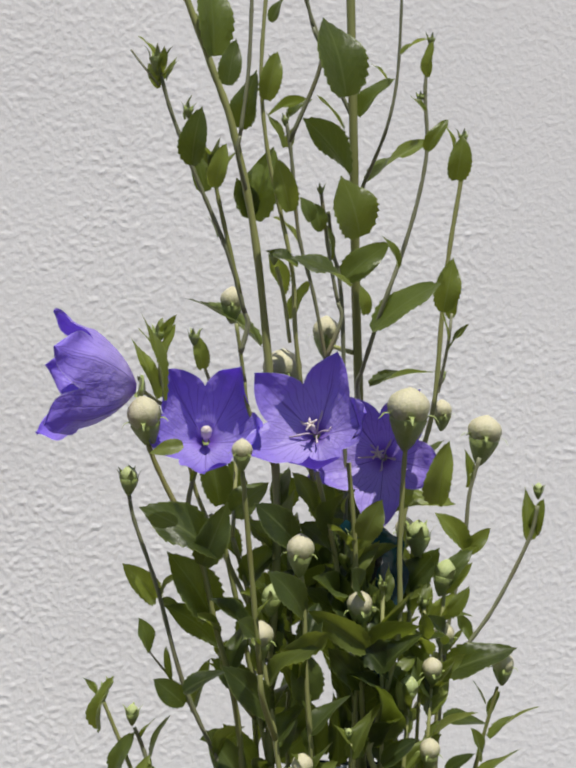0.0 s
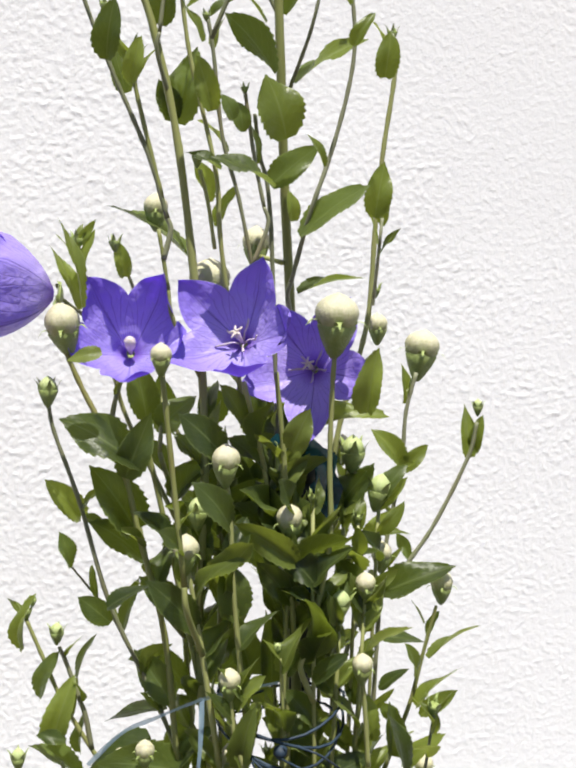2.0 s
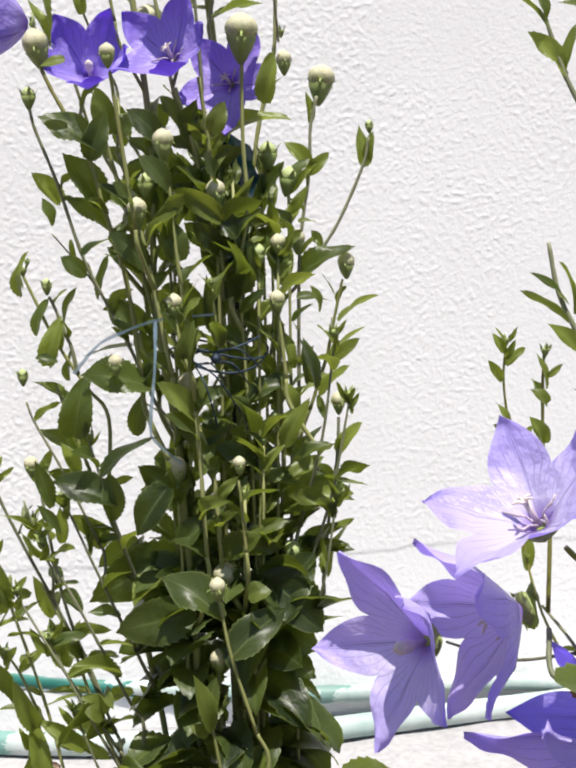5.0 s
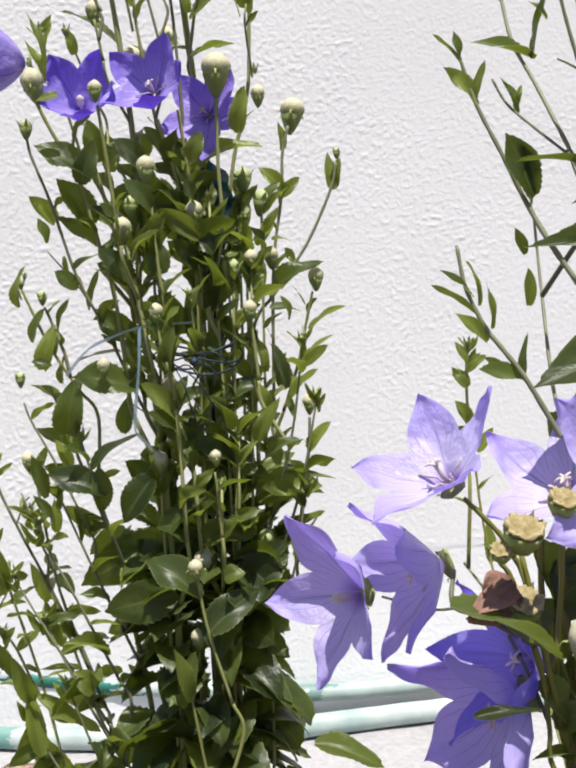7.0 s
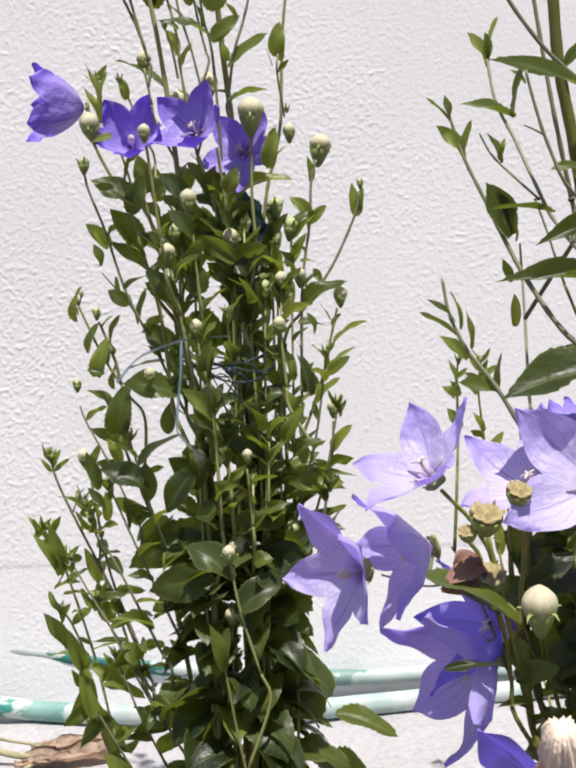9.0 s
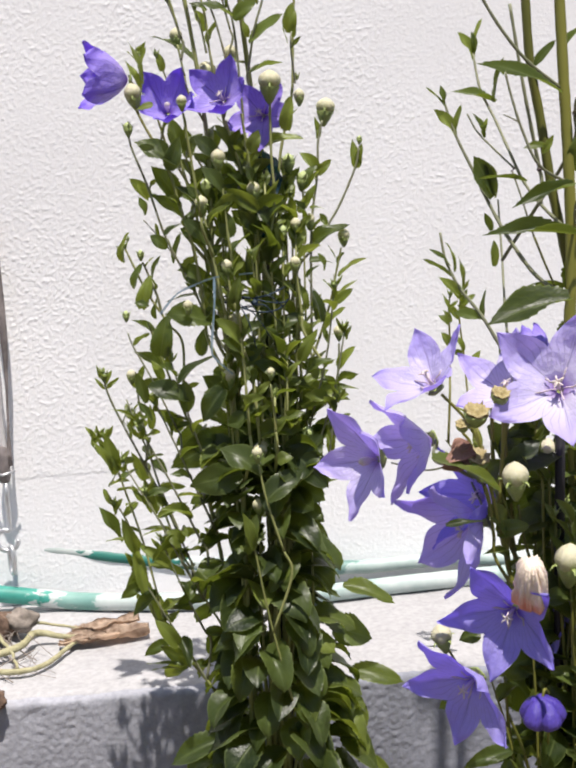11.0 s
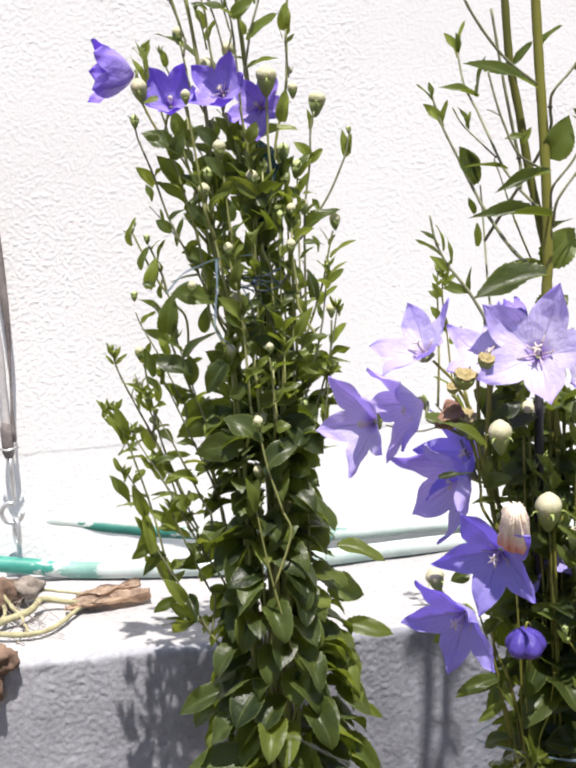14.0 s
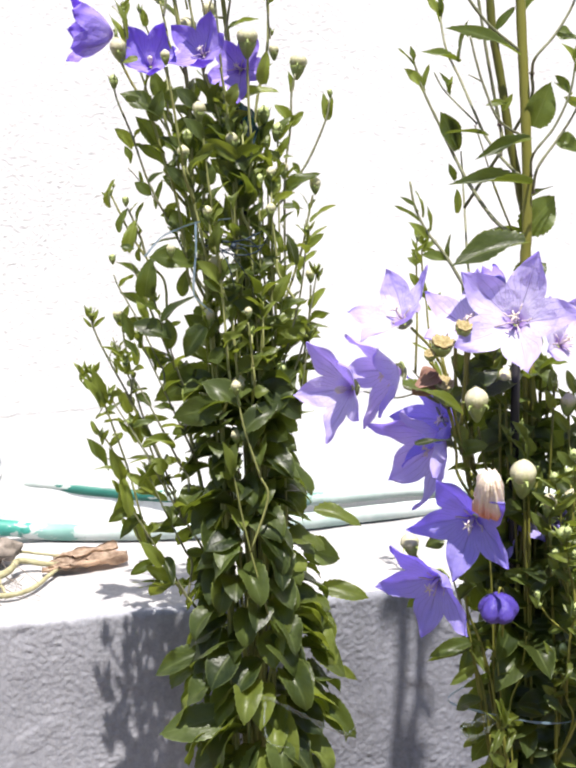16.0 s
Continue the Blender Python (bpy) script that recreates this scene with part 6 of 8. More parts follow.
    stem(rp, 0.0009, 0.0006, (0.2047, -0.62, 0.7576), (0.2082, -0.6, 0.7709), (0.2144, -0.57, 0.8034), (0.2175, -0.55, 0.8415), thin=1)
    stem(rp, 0.0007, 0.0006, (0.2153, -0.64, 0.8192), (0.2221, -0.64, 0.8017), (0.2271, -0.64, 0.7899))
    stem(rp, 0.0005, 0.0005, (0.2021, -0.645, 0.8562), (0.206, -0.645, 0.8449), (0.2086, -0.645, 0.8365), thin=1)
    stem(rp, 0.0005, 0.0003, (0.2030, -0.66, 0.8808), (0.1976, -0.66, 0.8837), (0.1943, -0.66, 0.8852), thin=1)
    leaf(rp, (0.1968, -0.585, 0.926), (0.202, -0.5829, 0.9489), 0.0056, -68, 1)
    leaf(rp, (0.1949, -0.585, 0.9246), (0.1866, -0.5841, 0.9413), 0.0048, 53, 1)
    leaf(rp, (0.1956, -0.585, 0.9275), (0.195, -0.5839, 0.9413), 0.0032, 62)
    leaf(rp, (0.2047, -0.6, 0.8977), (0.1787, -0.6002, 0.905), 0.0047, 51)
    leaf(rp, (0.2044, -0.6, 0.8978), (0.21, -0.6023, 0.9233), 0.0047, -68)
    leaf(rp, (0.2293, -0.65, 0.8962), (0.181, -0.658, 0.9126), 0.0053, 47)
    leaf(rp, (0.2097, -0.6, 0.913), (0.2014, -0.6023, 0.9198), 0.0037, 10, 1)
    leaf(rp, (0.1737, -0.605, 0.8957), (0.1627, -0.6056, 0.9075), 0.0039, 48)
    leaf(rp, (0.1725, -0.605, 0.8972), (0.1712, -0.6048, 0.9085), 0.0031, 47)
    leaf(rp, (0.1793, -0.605, 0.8781), (0.1671, -0.6042, 0.8948), 0.0051, 44, 1)
    leaf(rp, (0.1788, -0.605, 0.881), (0.1835, -0.605, 0.897), 0.0043, -63, 1)
    leaf(rp, (0.1997, -0.59, 0.8782), (0.1934, -0.5886, 0.8934), 0.0050, 60)
    leaf(rp, (0.1994, -0.59, 0.8797), (0.2026, -0.589, 0.8899), 0.0027, -25, 1)
    leaf(rp, (0.1973, -0.616, 0.8416), (0.1861, -0.6218, 0.8661), 0.0129, 30)
    leaf(rp, (0.1988, -0.616, 0.843), (0.1907, -0.6198, 0.8628), 0.0064, 15)
    leaf(rp, (0.2089, -0.6505, 0.8495), (0.1813, -0.6508, 0.852), 0.0029, 57)
    leaf(rp, (0.2339, -0.655, 0.846), (0.1976, -0.6617, 0.8355), 0.0065, 35)
    leaf(rp, (0.2344, -0.655, 0.8193), (0.1817, -0.6577, 0.8213), 0.0059, 56)
    leaf(rp, (0.2199, -0.6505, 0.8685), (0.2069, -0.651, 0.8675), 0.0050, 11, 1)
    leaf(rp, (0.2178, -0.6505, 0.864), (0.2241, -0.6515, 0.8739), 0.0042, -5, 1)
    leaf(rp, (0.2380, -0.6246, 0.922), (0.2521, -0.6298, 0.9361), 0.0068, -55)
    leaf(rp, (0.2195, -0.6336, 0.9134), (0.2306, -0.6363, 0.9263), 0.0055, -45)
    leaf(rp, (0.2405, -0.64, 0.854), (0.2507, -0.6427, 0.8805), 0.0188, -11)
    leaf(rp, (0.2379, -0.63, 0.7882), (0.2578, -0.6298, 0.8106), 0.0223, -4)
    leaf(rp, (0.2407, -0.6266, 0.8112), (0.258, -0.6294, 0.8169), 0.0056, -19)
    leaf(rp, (0.2282, -0.665, 0.7842), (0.1816, -0.6653, 0.7728), 0.0197, 45)
    leaf(rp, (0.2355, -0.6323, 0.7894), (0.2154, -0.6342, 0.792), 0.0040, 2)
    leaf(rp, (0.2113, -0.56, 0.7995), (0.2117, -0.5592, 0.8161), 0.0048, 5, 1)
    leaf(rp, (0.2104, -0.56, 0.822), (0.2053, -0.5629, 0.8337), 0.0044, 1)
    leaf(rp, (0.2127, -0.56, 0.8424), (0.2123, -0.5616, 0.852), 0.0024, 23, 1)
    leaf(rp, (0.1735, -0.642, 0.793), (0.1706, -0.646, 0.811), 0.0044, 19, 1)
    leaf(rp, (0.1716, -0.642, 0.7885), (0.1591, -0.6454, 0.7995), 0.0058, 6, 1)
    leaf(rp, (0.1686, -0.642, 0.8018), (0.1647, -0.6404, 0.8183), 0.0042, 49, 1)
    leaf(rp, (0.1670, -0.642, 0.8048), (0.1543, -0.6438, 0.8152), 0.0030, 59)
    leaf(rp, (0.1668, -0.642, 0.7991), (0.1506, -0.646, 0.8099), 0.0030, 70)
    leaf(rp, (0.1848, -0.642, 0.775), (0.187, -0.6414, 0.7913), 0.0048, -52)
    leaf(rp, (0.1776, -0.642, 0.7775), (0.1701, -0.6418, 0.7826), 0.0027, 14, 1)
    leaf(rp, (0.1855, -0.645, 0.7729), (0.1662, -0.6495, 0.7791), 0.0055, 47)
    leaf(rp, (0.1900, -0.65, 0.7027), (0.2248, -0.6531, 0.6943), 0.0216, -7)
    leaf(rp, (0.2037, -0.66, 0.6593), (0.235, -0.6622, 0.668), 0.0182, -3)
    leaf(rp, (0.2005, -0.66, 0.6536), (0.2287, -0.6649, 0.6564), 0.0152, -13)
    leaf(rp, (0.2280, -0.64, 0.6788), (0.2442, -0.6427, 0.6532), 0.0188, -13)
    leaf(rp, (0.2409, -0.63, 0.7079), (0.2514, -0.636, 0.6823), 0.0191, -1)
    leaf(rp, (0.1992, -0.64, 0.7246), (0.2118, -0.6382, 0.7043), 0.0157, -6)
    leaf(rp, (0.1772, -0.68, 0.6758), (0.1868, -0.6814, 0.6571), 0.0118, -5, 1)
    leaf(rp, (0.1810, -0.68, 0.6597), (0.1986, -0.682, 0.6633), 0.0100, -13, 1)
    leaf(rp, (0.1851, -0.645, 0.7129), (0.1953, -0.648, 0.6791), 0.0162, -30)
    leaf(rp, (0.1423, -0.7, 0.7081), (0.1795, -0.6974, 0.6872), 0.0187, -55)
    leaf(rp, (0.1489, -0.7, 0.6718), (0.172, -0.7006, 0.6731), 0.0048, -16)
    leaf(rp, (0.2236, -0.66, 0.6312), (0.2369, -0.6661, 0.6095), 0.0120, -28)
    leaf(rp, (0.1893, -0.668, 0.6948), (0.2242, -0.6717, 0.7041), 0.0179, -8)
    leaf(rp, (0.1946, -0.668, 0.6571), (0.2299, -0.6667, 0.6654), 0.0162, -29)
    leaf(rp, (0.2044, -0.66, 0.6822), (0.2238, -0.6625, 0.6718), 0.0101, -66)
    leaf(rp, (0.2119, -0.65, 0.6707), (0.2216, -0.6498, 0.6853), 0.0086, -14)
    leaf(rp, (0.1740, -0.65, 0.6812), (0.1915, -0.6543, 0.6943), 0.0151, -11)
    leaf(rp, (0.1893, -0.645, 0.6711), (0.1976, -0.6467, 0.6862), 0.0133, -8)
    stem(rp, 0.0013, 0.0013, (0.1921, -0.66, 0.7302), (0.1914, -0.66, 0.7071), (0.1955, -0.655, 0.6649))
    stem(rp, 0.0012, 0.0012, (0.1855, -0.655, 0.7246), (0.1869, -0.652, 0.6871), (0.1943, -0.655, 0.649))
    stem(rp, 0.0012, 0.0012, (0.1975, -0.65, 0.7253), (0.1915, -0.65, 0.6864), (0.1981, -0.65, 0.641))
    stem(rp, 0.0018, 0.0018, (0.2301, -0.655, 0.7038), (0.2305, -0.655, 0.6722), (0.2299, -0.655, 0.6401))
    stem(rp, 0.0015, 0.0015, (0.2381, -0.645, 0.6997), (0.2417, -0.645, 0.6611), (0.239, -0.645, 0.6335))
    stem(rp, 0.0012, 0.0012, (0.2459, -0.64, 0.7003), (0.2451, -0.64, 0.6679), (0.2472, -0.64, 0.6316))
    stem(rp, 0.0012, 0.0012, (0.2479, -0.65, 0.6987), (0.2459, -0.65, 0.6669), (0.2431, -0.65, 0.6346))
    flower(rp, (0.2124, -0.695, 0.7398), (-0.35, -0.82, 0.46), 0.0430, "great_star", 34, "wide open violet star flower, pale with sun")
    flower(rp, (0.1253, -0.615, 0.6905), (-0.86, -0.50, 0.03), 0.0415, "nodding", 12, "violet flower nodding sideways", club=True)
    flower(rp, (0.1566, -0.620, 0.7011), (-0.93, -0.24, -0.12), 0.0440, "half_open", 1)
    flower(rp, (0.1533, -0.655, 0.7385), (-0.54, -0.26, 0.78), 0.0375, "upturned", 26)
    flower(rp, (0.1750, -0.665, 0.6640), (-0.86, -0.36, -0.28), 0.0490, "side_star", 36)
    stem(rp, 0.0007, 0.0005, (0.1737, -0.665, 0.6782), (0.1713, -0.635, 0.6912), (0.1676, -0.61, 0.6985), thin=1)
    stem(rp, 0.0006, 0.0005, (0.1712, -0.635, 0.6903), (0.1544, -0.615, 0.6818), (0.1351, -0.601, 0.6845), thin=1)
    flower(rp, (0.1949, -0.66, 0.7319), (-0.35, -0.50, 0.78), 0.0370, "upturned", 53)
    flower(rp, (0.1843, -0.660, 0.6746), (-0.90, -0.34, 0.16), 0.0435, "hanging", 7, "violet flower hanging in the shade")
    seed_pod(rp, (0.166, -0.703, 0.7315), (0.05, -0.45, 0.9), 0.0129)
    seed_pod(rp, (0.1586, -0.703, 0.7256), (-0.2, -0.5, 0.85), 0.0070)
    seed_pod(rp, (0.1783, -0.705, 0.7408), (0.1, -0.5, 0.85), 0.0099)
    wilted(rp, (0.1665, -0.69, 0.7099), (-0.9, -0.2, -0.38), 0.0156, 1, "dried reddish remains of a flower")
    seed_pod(rp, (0.1692, -0.69, 0.7046), (0.1, -0.55, 0.8), 0.0126)
    stem(rp, 0.0009, 0.0009, (0.1708, -0.685, 0.6969), (0.1756, -0.685, 0.6806), (0.178, -0.685, 0.6582))
    stem(rp, 0.0013, 0.0010, (0.1858, -0.68, 0.6457), (0.1776, -0.685, 0.6825), (0.1697, -0.685, 0.7208))
    stem(rp, 0.0010, 0.0008, (0.1773, -0.685, 0.6724), (0.1674, -0.685, 0.709), (0.1622, -0.685, 0.7182))
    stem(rp, 0.0012, 0.0008, (0.1837, -0.675, 0.675), (0.1868, -0.675, 0.7159), (0.1855, -0.675, 0.7302))
    stem(rp, 0.0010, 0.0008, (0.1738, -0.685, 0.6887), (0.1563, -0.685, 0.6995), (0.1466, -0.685, 0.704), (0.1499, -0.672, 0.7124), thin=1)
    stem(rp, 0.0010, 0.0008, (0.1687, -0.68, 0.7178), (0.1639, -0.68, 0.7261), (0.1524, -0.68, 0.7386))
    stem(rp, 0.0008, 0.0008, (0.1886, -0.675, 0.6686), (0.1839, -0.675, 0.6833), (0.1797, -0.672, 0.6884))
    stem(rp, 0.0010, 0.0008, (0.1889, -0.675, 0.6374), (0.1864, -0.675, 0.6584), (0.1807, -0.675, 0.6768))
    bud(rp, (0.1834, -0.712, 0.6993), (-0.05, -0.1, 1), 0.0136, 2)
    bud(rp, (0.2119, -0.71, 0.6522), (0.02, -0.1, 1), 0.0157, 2)
    bud(rp, (0.1466, -0.69, 0.6075), (-0.25, -0.1, 1), 0.0112, 2)
    stem(rp, 0.0010, 0.0008, (0.2084, -0.675, 0.6162), (0.199, -0.675, 0.6466), (0.1941, -0.675, 0.6732))
    stem(rp, 0.0010, 0.0008, (0.2123, -0.68, 0.5421), (0.2192, -0.68, 0.5871), (0.2224, -0.68, 0.6256))
    stem(rp, 0.0008, 0.0006, (0.1641, -0.69, 0.5722), (0.1496, -0.69, 0.6001))
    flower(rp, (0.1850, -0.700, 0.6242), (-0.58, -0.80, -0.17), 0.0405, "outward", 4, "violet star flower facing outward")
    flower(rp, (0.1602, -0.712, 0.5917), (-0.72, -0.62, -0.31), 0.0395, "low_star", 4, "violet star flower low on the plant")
    wilted(rp, (0.1882, -0.72, 0.6386), (-0.1, -0.4, 0.9), 0.0164, 0, "pale wilted flower hanging like crumpled paper")
    stem(rp, 0.0008, 0.0006, (0.1993, -0.69, 0.4966), (0.1982, -0.69, 0.5631), (0.1957, -0.69, 0.618))
    stem(rp, 0.0007, 0.0005, (0.1885, -0.7, 0.5031), (0.1807, -0.7, 0.5484), (0.1711, -0.7, 0.5846))
    tagged(shared("bud", VIOLET_BUD, rp, aim((0.1948, -0.715, 0.5700), (0.05, 0.15, -1), 0.0122, 54)), "violet balloon bud about to open")
    stem(rp, 0.0009, 0.0007, (0.2040, -0.690, 0.5300), (0.2010, -0.705, 0.5720), (0.1965, -0.714, 0.5830), (0.1948, -0.715, 0.5790))
    flower(rp, (0.2201, -0.66, 0.6133), (0.4, -0.35, -0.85), 0.0340, "hanging", 20)
    flower(rp, (0.2577, -0.65, 0.614), (0.1, -0.4, -0.9), 0.0340, "bell", 20)
    flower(rp, (0.2131, -0.65, 0.7486), (-0.1, 0.55, 0.8), 0.0270, "shut", 10)
    flower(rp, (0.2451, -0.675, 0.7216), (0.4, -0.75, 0.5), 0.0360, "upturned", 15)
    bud(rp, (0.2338, -0.705, 0.5985), (0, 0, 1), 0.0075, 1)
    bud(rp, (0.2225, -0.705, 0.5734), (0, 0, 1), 0.0053, 1)
    bud(rp, (0.2417, -0.705, 0.649), (0, 0, 1), 0.0066, 1)
    bud(rp, (0.2307, -0.705, 0.6113), (0, 0, 1), 0.0044, 1)
    bud(rp, (0.244, -0.705, 0.5898), (0, 0, 1), 0.0057, 1)
    bud(rp, (0.2452, -0.705, 0.6014), (0, 0, 1), 0.0057, 1)
    stem(rp, 0.0008, 0.0005, (0.2494, -0.71, 0.5451), (0.2415, -0.71, 0.5682), (0.2331, -0.71, 0.591))
    stem(rp, 0.0008, 0.0005, (0.2525, -0.71, 0.548), (0.2455, -0.71, 0.5678), (0.2423, -0.71, 0.584))
    stem(rp, 0.0008, 0.0005, (0.2526, -0.71, 0.5383), (0.2308, -0.71, 0.5563), (0.2215, -0.71, 0.5692))
    stem(rp, 0.0008, 0.0006, (0.2538, -0.69, 0.529), (0.2408, -0.69, 0.5534), (0.2297, -0.69, 0.5625))
    stem(rp, 0.0008, 0.0006, (0.2505, -0.69, 0.536), (0.2407, -0.69, 0.5763))
    stem(rp, 0.0008, 0.0006, (0.2563, -0.69, 0.5945), (0.2481, -0.69, 0.6365))
    stem(rp, 0.0010, 0.0008, (0.199, -0.69, 0.4384), (0.1839, -0.69, 0.5418), (0.1812, -0.69, 0.5811))
    stem(rp, 0.0010, 0.0008, (0.2085, -0.68, 0.4314), (0.196, -0.68, 0.5194), (0.1851, -0.68, 0.5539))
    stem(rp, 0.0011, 0.0011, (0.2299, -0.67, 0.4231), (0.2223, -0.67, 0.5295), (0.2171, -0.67, 0.6296))
    stem(rp, 0.0011, 0.0011, (0.2155, -0.67, 0.4246), (0.2151, -0.67, 0.5301), (0.2122, -0.67, 0.5974))
    stem(rp, 0.0011, 0.0011, (0.2418, -0.66, 0.4158), (0.2481, -0.66, 0.5228), (0.2527, -0.66, 0.5908))
    stem(rp, 0.0011, 0.0011, (0.2521, -0.65, 0.4087), (0.2448, -0.65, 0.5186), (0.2411, -0.65, 0.6714))
    stem(rp, 0.0011, 0.0011, (0.2626, -0.65, 0.4076), (0.2635, -0.65, 0.517), (0.2605, -0.65, 0.6863))
    stem(rp, 0.0014, 0.0012, (0.2028, -0.71, 0.4501), (0.1998, -0.71, 0.4774), (0.1952, -0.71, 0.4978))
    leaf(rp, (0.1973, -0.71, 0.4903), (0.1856, -0.7086, 0.5012), 0.0039, 53, 1)
    leaf(rp, (0.1973, -0.71, 0.4903), (0.1924, -0.7117, 0.5105), 0.0046, 41, 1)
    leaf(rp, (0.1973, -0.71, 0.4903), (0.203, -0.711, 0.5022), 0.0032, -10, 1)
    leaf(rp, (0.1973, -0.71, 0.4903), (0.2092, -0.7102, 0.4963), 0.0034, -21, 1)
    leaf(rp, (0.1973, -0.71, 0.4903), (0.1959, -0.7132, 0.512), 0.0047, 39, 1)
    leaf(rp, (0.1982, -0.715, 0.4671), (0.1878, -0.7173, 0.4765), 0.0064, 1, 1)
    leaf(rp, (0.1998, -0.715, 0.4602), (0.2066, -0.7143, 0.4698), 0.0064, -3, 1)
    leaf(rp, (0.2330, -0.655, 0.6207), (0.2389, -0.6606, 0.5885), 0.0262, -11)
    leaf(rp, (0.1871, -0.68, 0.5337), (0.1581, -0.6789, 0.5221), 0.0073, 0)
    leaf(rp, (0.1858, -0.67, 0.5231), (0.1895, -0.6707, 0.5023), 0.0079, -13)
    leaf(rp, (0.1998, -0.68, 0.5089), (0.1805, -0.683, 0.5041), 0.0068, 10)
    leaf(rp, (0.2185, -0.68, 0.4907), (0.2371, -0.6784, 0.4719), 0.0120, -12)
    leaf(rp, (0.2218, -0.69, 0.5218), (0.2393, -0.6935, 0.5106), 0.0067, -13)
    leaf(rp, (0.2382, -0.67, 0.4865), (0.2561, -0.6749, 0.4556), 0.0107, -2)
    leaf(rp, (0.1988, -0.68, 0.4676), (0.2171, -0.6826, 0.4505), 0.0106, -7)
    leaf(rp, (0.2297, -0.69, 0.5691), (0.2051, -0.6944, 0.5814), 0.0106, 36)
    leaf(rp, (0.2062, -0.69, 0.5824), (0.2318, -0.6879, 0.5761), 0.0093, -1, 1)
    leaf(rp, (0.2154, -0.68, 0.5379), (0.2456, -0.6863, 0.5417), 0.0086, -6)
    leaf(rp, (0.2057, -0.68, 0.5388), (0.2277, -0.6807, 0.5157), 0.0086, -11)
    leaf(rp, (0.1934, -0.655, 0.5649), (0.2065, -0.6576, 0.5449), 0.0269, -4)
    leaf(rp, (0.2048, -0.65, 0.5842), (0.2148, -0.6514, 0.5513), 0.0264, -1)
    leaf(rp, (0.2412, -0.68, 0.5222), (0.2559, -0.6831, 0.5366), 0.0102, -13)
    leaf(rp, (0.2408, -0.69, 0.5534), (0.2517, -0.6941, 0.5262), 0.0084, -2, 1)
    leaf(rp, (0.2375, -0.69, 0.5831), (0.2475, -0.6899, 0.5994), 0.0124, -1, 1)
    leaf(rp, (0.2407, -0.69, 0.5763), (0.2523, -0.6911, 0.5862), 0.0124, -10, 1)
    leaf(rp, (0.2313, -0.69, 0.5575), (0.2404, -0.6931, 0.5476), 0.0067, -6, 1)
    leaf(rp, (0.2281, -0.695, 0.5599), (0.221, -0.6964, 0.5747), 0.0066, 8, 1)
    leaf(rp, (0.2471, -0.68, 0.6176), (0.2369, -0.6803, 0.6219), 0.0114, 0, 1)
    leaf(rp, (0.2346, -0.66, 0.6385), (0.2535, -0.6652, 0.6248), 0.0163, -8)
    leaf(rp, (0.2411, -0.65, 0.6681), (0.2595, -0.6569, 0.6444), 0.0198, -0)
    leaf(rp, (0.2059, -0.66, 0.6727), (0.2252, -0.6629, 0.6586), 0.0163, -3)
    leaf(rp, (0.1844, -0.66, 0.4651), (0.2044, -0.6639, 0.4424), 0.0105, -13)
    leaf(rp, (0.2349, -0.67, 0.4585), (0.2205, -0.6706, 0.4299), 0.0104, 1)
    leaf(rp, (0.2550, -0.66, 0.487), (0.2635, -0.6632, 0.4575), 0.0105, -12)
    leaf(rp, (0.2216, -0.67, 0.4456), (0.243, -0.67, 0.4205), 0.0104, -1)
    leaf(rp, (0.1979, -0.66, 0.4851), (0.2197, -0.6584, 0.4898), 0.0105, -12)
    leaf(rp, (0.1677, -0.69, 0.6078), (0.1559, -0.6916, 0.6042), 0.0093, 14)
    leaf(rp, (0.1779, -0.68, 0.6067), (0.1617, -0.6788, 0.6093), 0.0095, 9)
    stem(rp, 0.0010, 0.0008, (0.240, -0.6, 0.36), (0.251, -0.47, 0.55), (0.2525, -0.34, 0.6024), (0.2481, -0.31, 0.6544), (0.2465, -0.295, 0.7097), (0.2435, -0.295, 0.741), (0.2454, -0.295, 0.7661))
    sprig(rp, (0.2454, -0.295, 0.7684), (0, 0, 1), 0.0035)
    leaf(rp, (0.2421, -0.295, 0.7411), (0.2333, -0.2964, 0.7552), 0.0058, 5, 1)
    leaf(rp, (0.2456, -0.295, 0.7126), (0.2377, -0.296, 0.7289), 0.0075, 7, 1)
    leaf(rp, (0.2463, -0.295, 0.7507), (0.2587, -0.2938, 0.7618), 0.0062, -46, 1)
    leaf(rp, (0.2500, -0.295, 0.6952), (0.2616, -0.2961, 0.7122), 0.0077, -28, 1)
    leaf(rp, (0.2525, -0.295, 0.6486), (0.2312, -0.2994, 0.6654), 0.0055, 67, 1)
    leaf(rp, (0.2559, -0.3, 0.618), (0.2531, -0.302, 0.6485), 0.0104, 1, 1)
    leaf(rp, (0.2512, -0.32, 0.5865), (0.2507, -0.3247, 0.6192), 0.0128, -32)
    leaf(rp, (0.2454, -0.295, 0.7605), (0.2377, -0.2985, 0.7762), 0.0049, 57, 1)
    leaf(rp, (0.2205, -0.64, 0.7408), (0.1938, -0.6439, 0.7245), 0.0188, 12)
    leaf(rp, (0.2291, -0.63, 0.7209), (0.2521, -0.6275, 0.6994), 0.0191, -10)
    leaf(rp, (0.2181, -0.645, 0.7032), (0.191, -0.6499, 0.6841), 0.0156, 7)
    leaf(rp, (0.2221, -0.64, 0.6869), (0.2443, -0.6398, 0.6689), 0.0188, -8)
    leaf(rp, (0.2143, -0.655, 0.6727), (0.1861, -0.6538, 0.6604), 0.0184, 7)
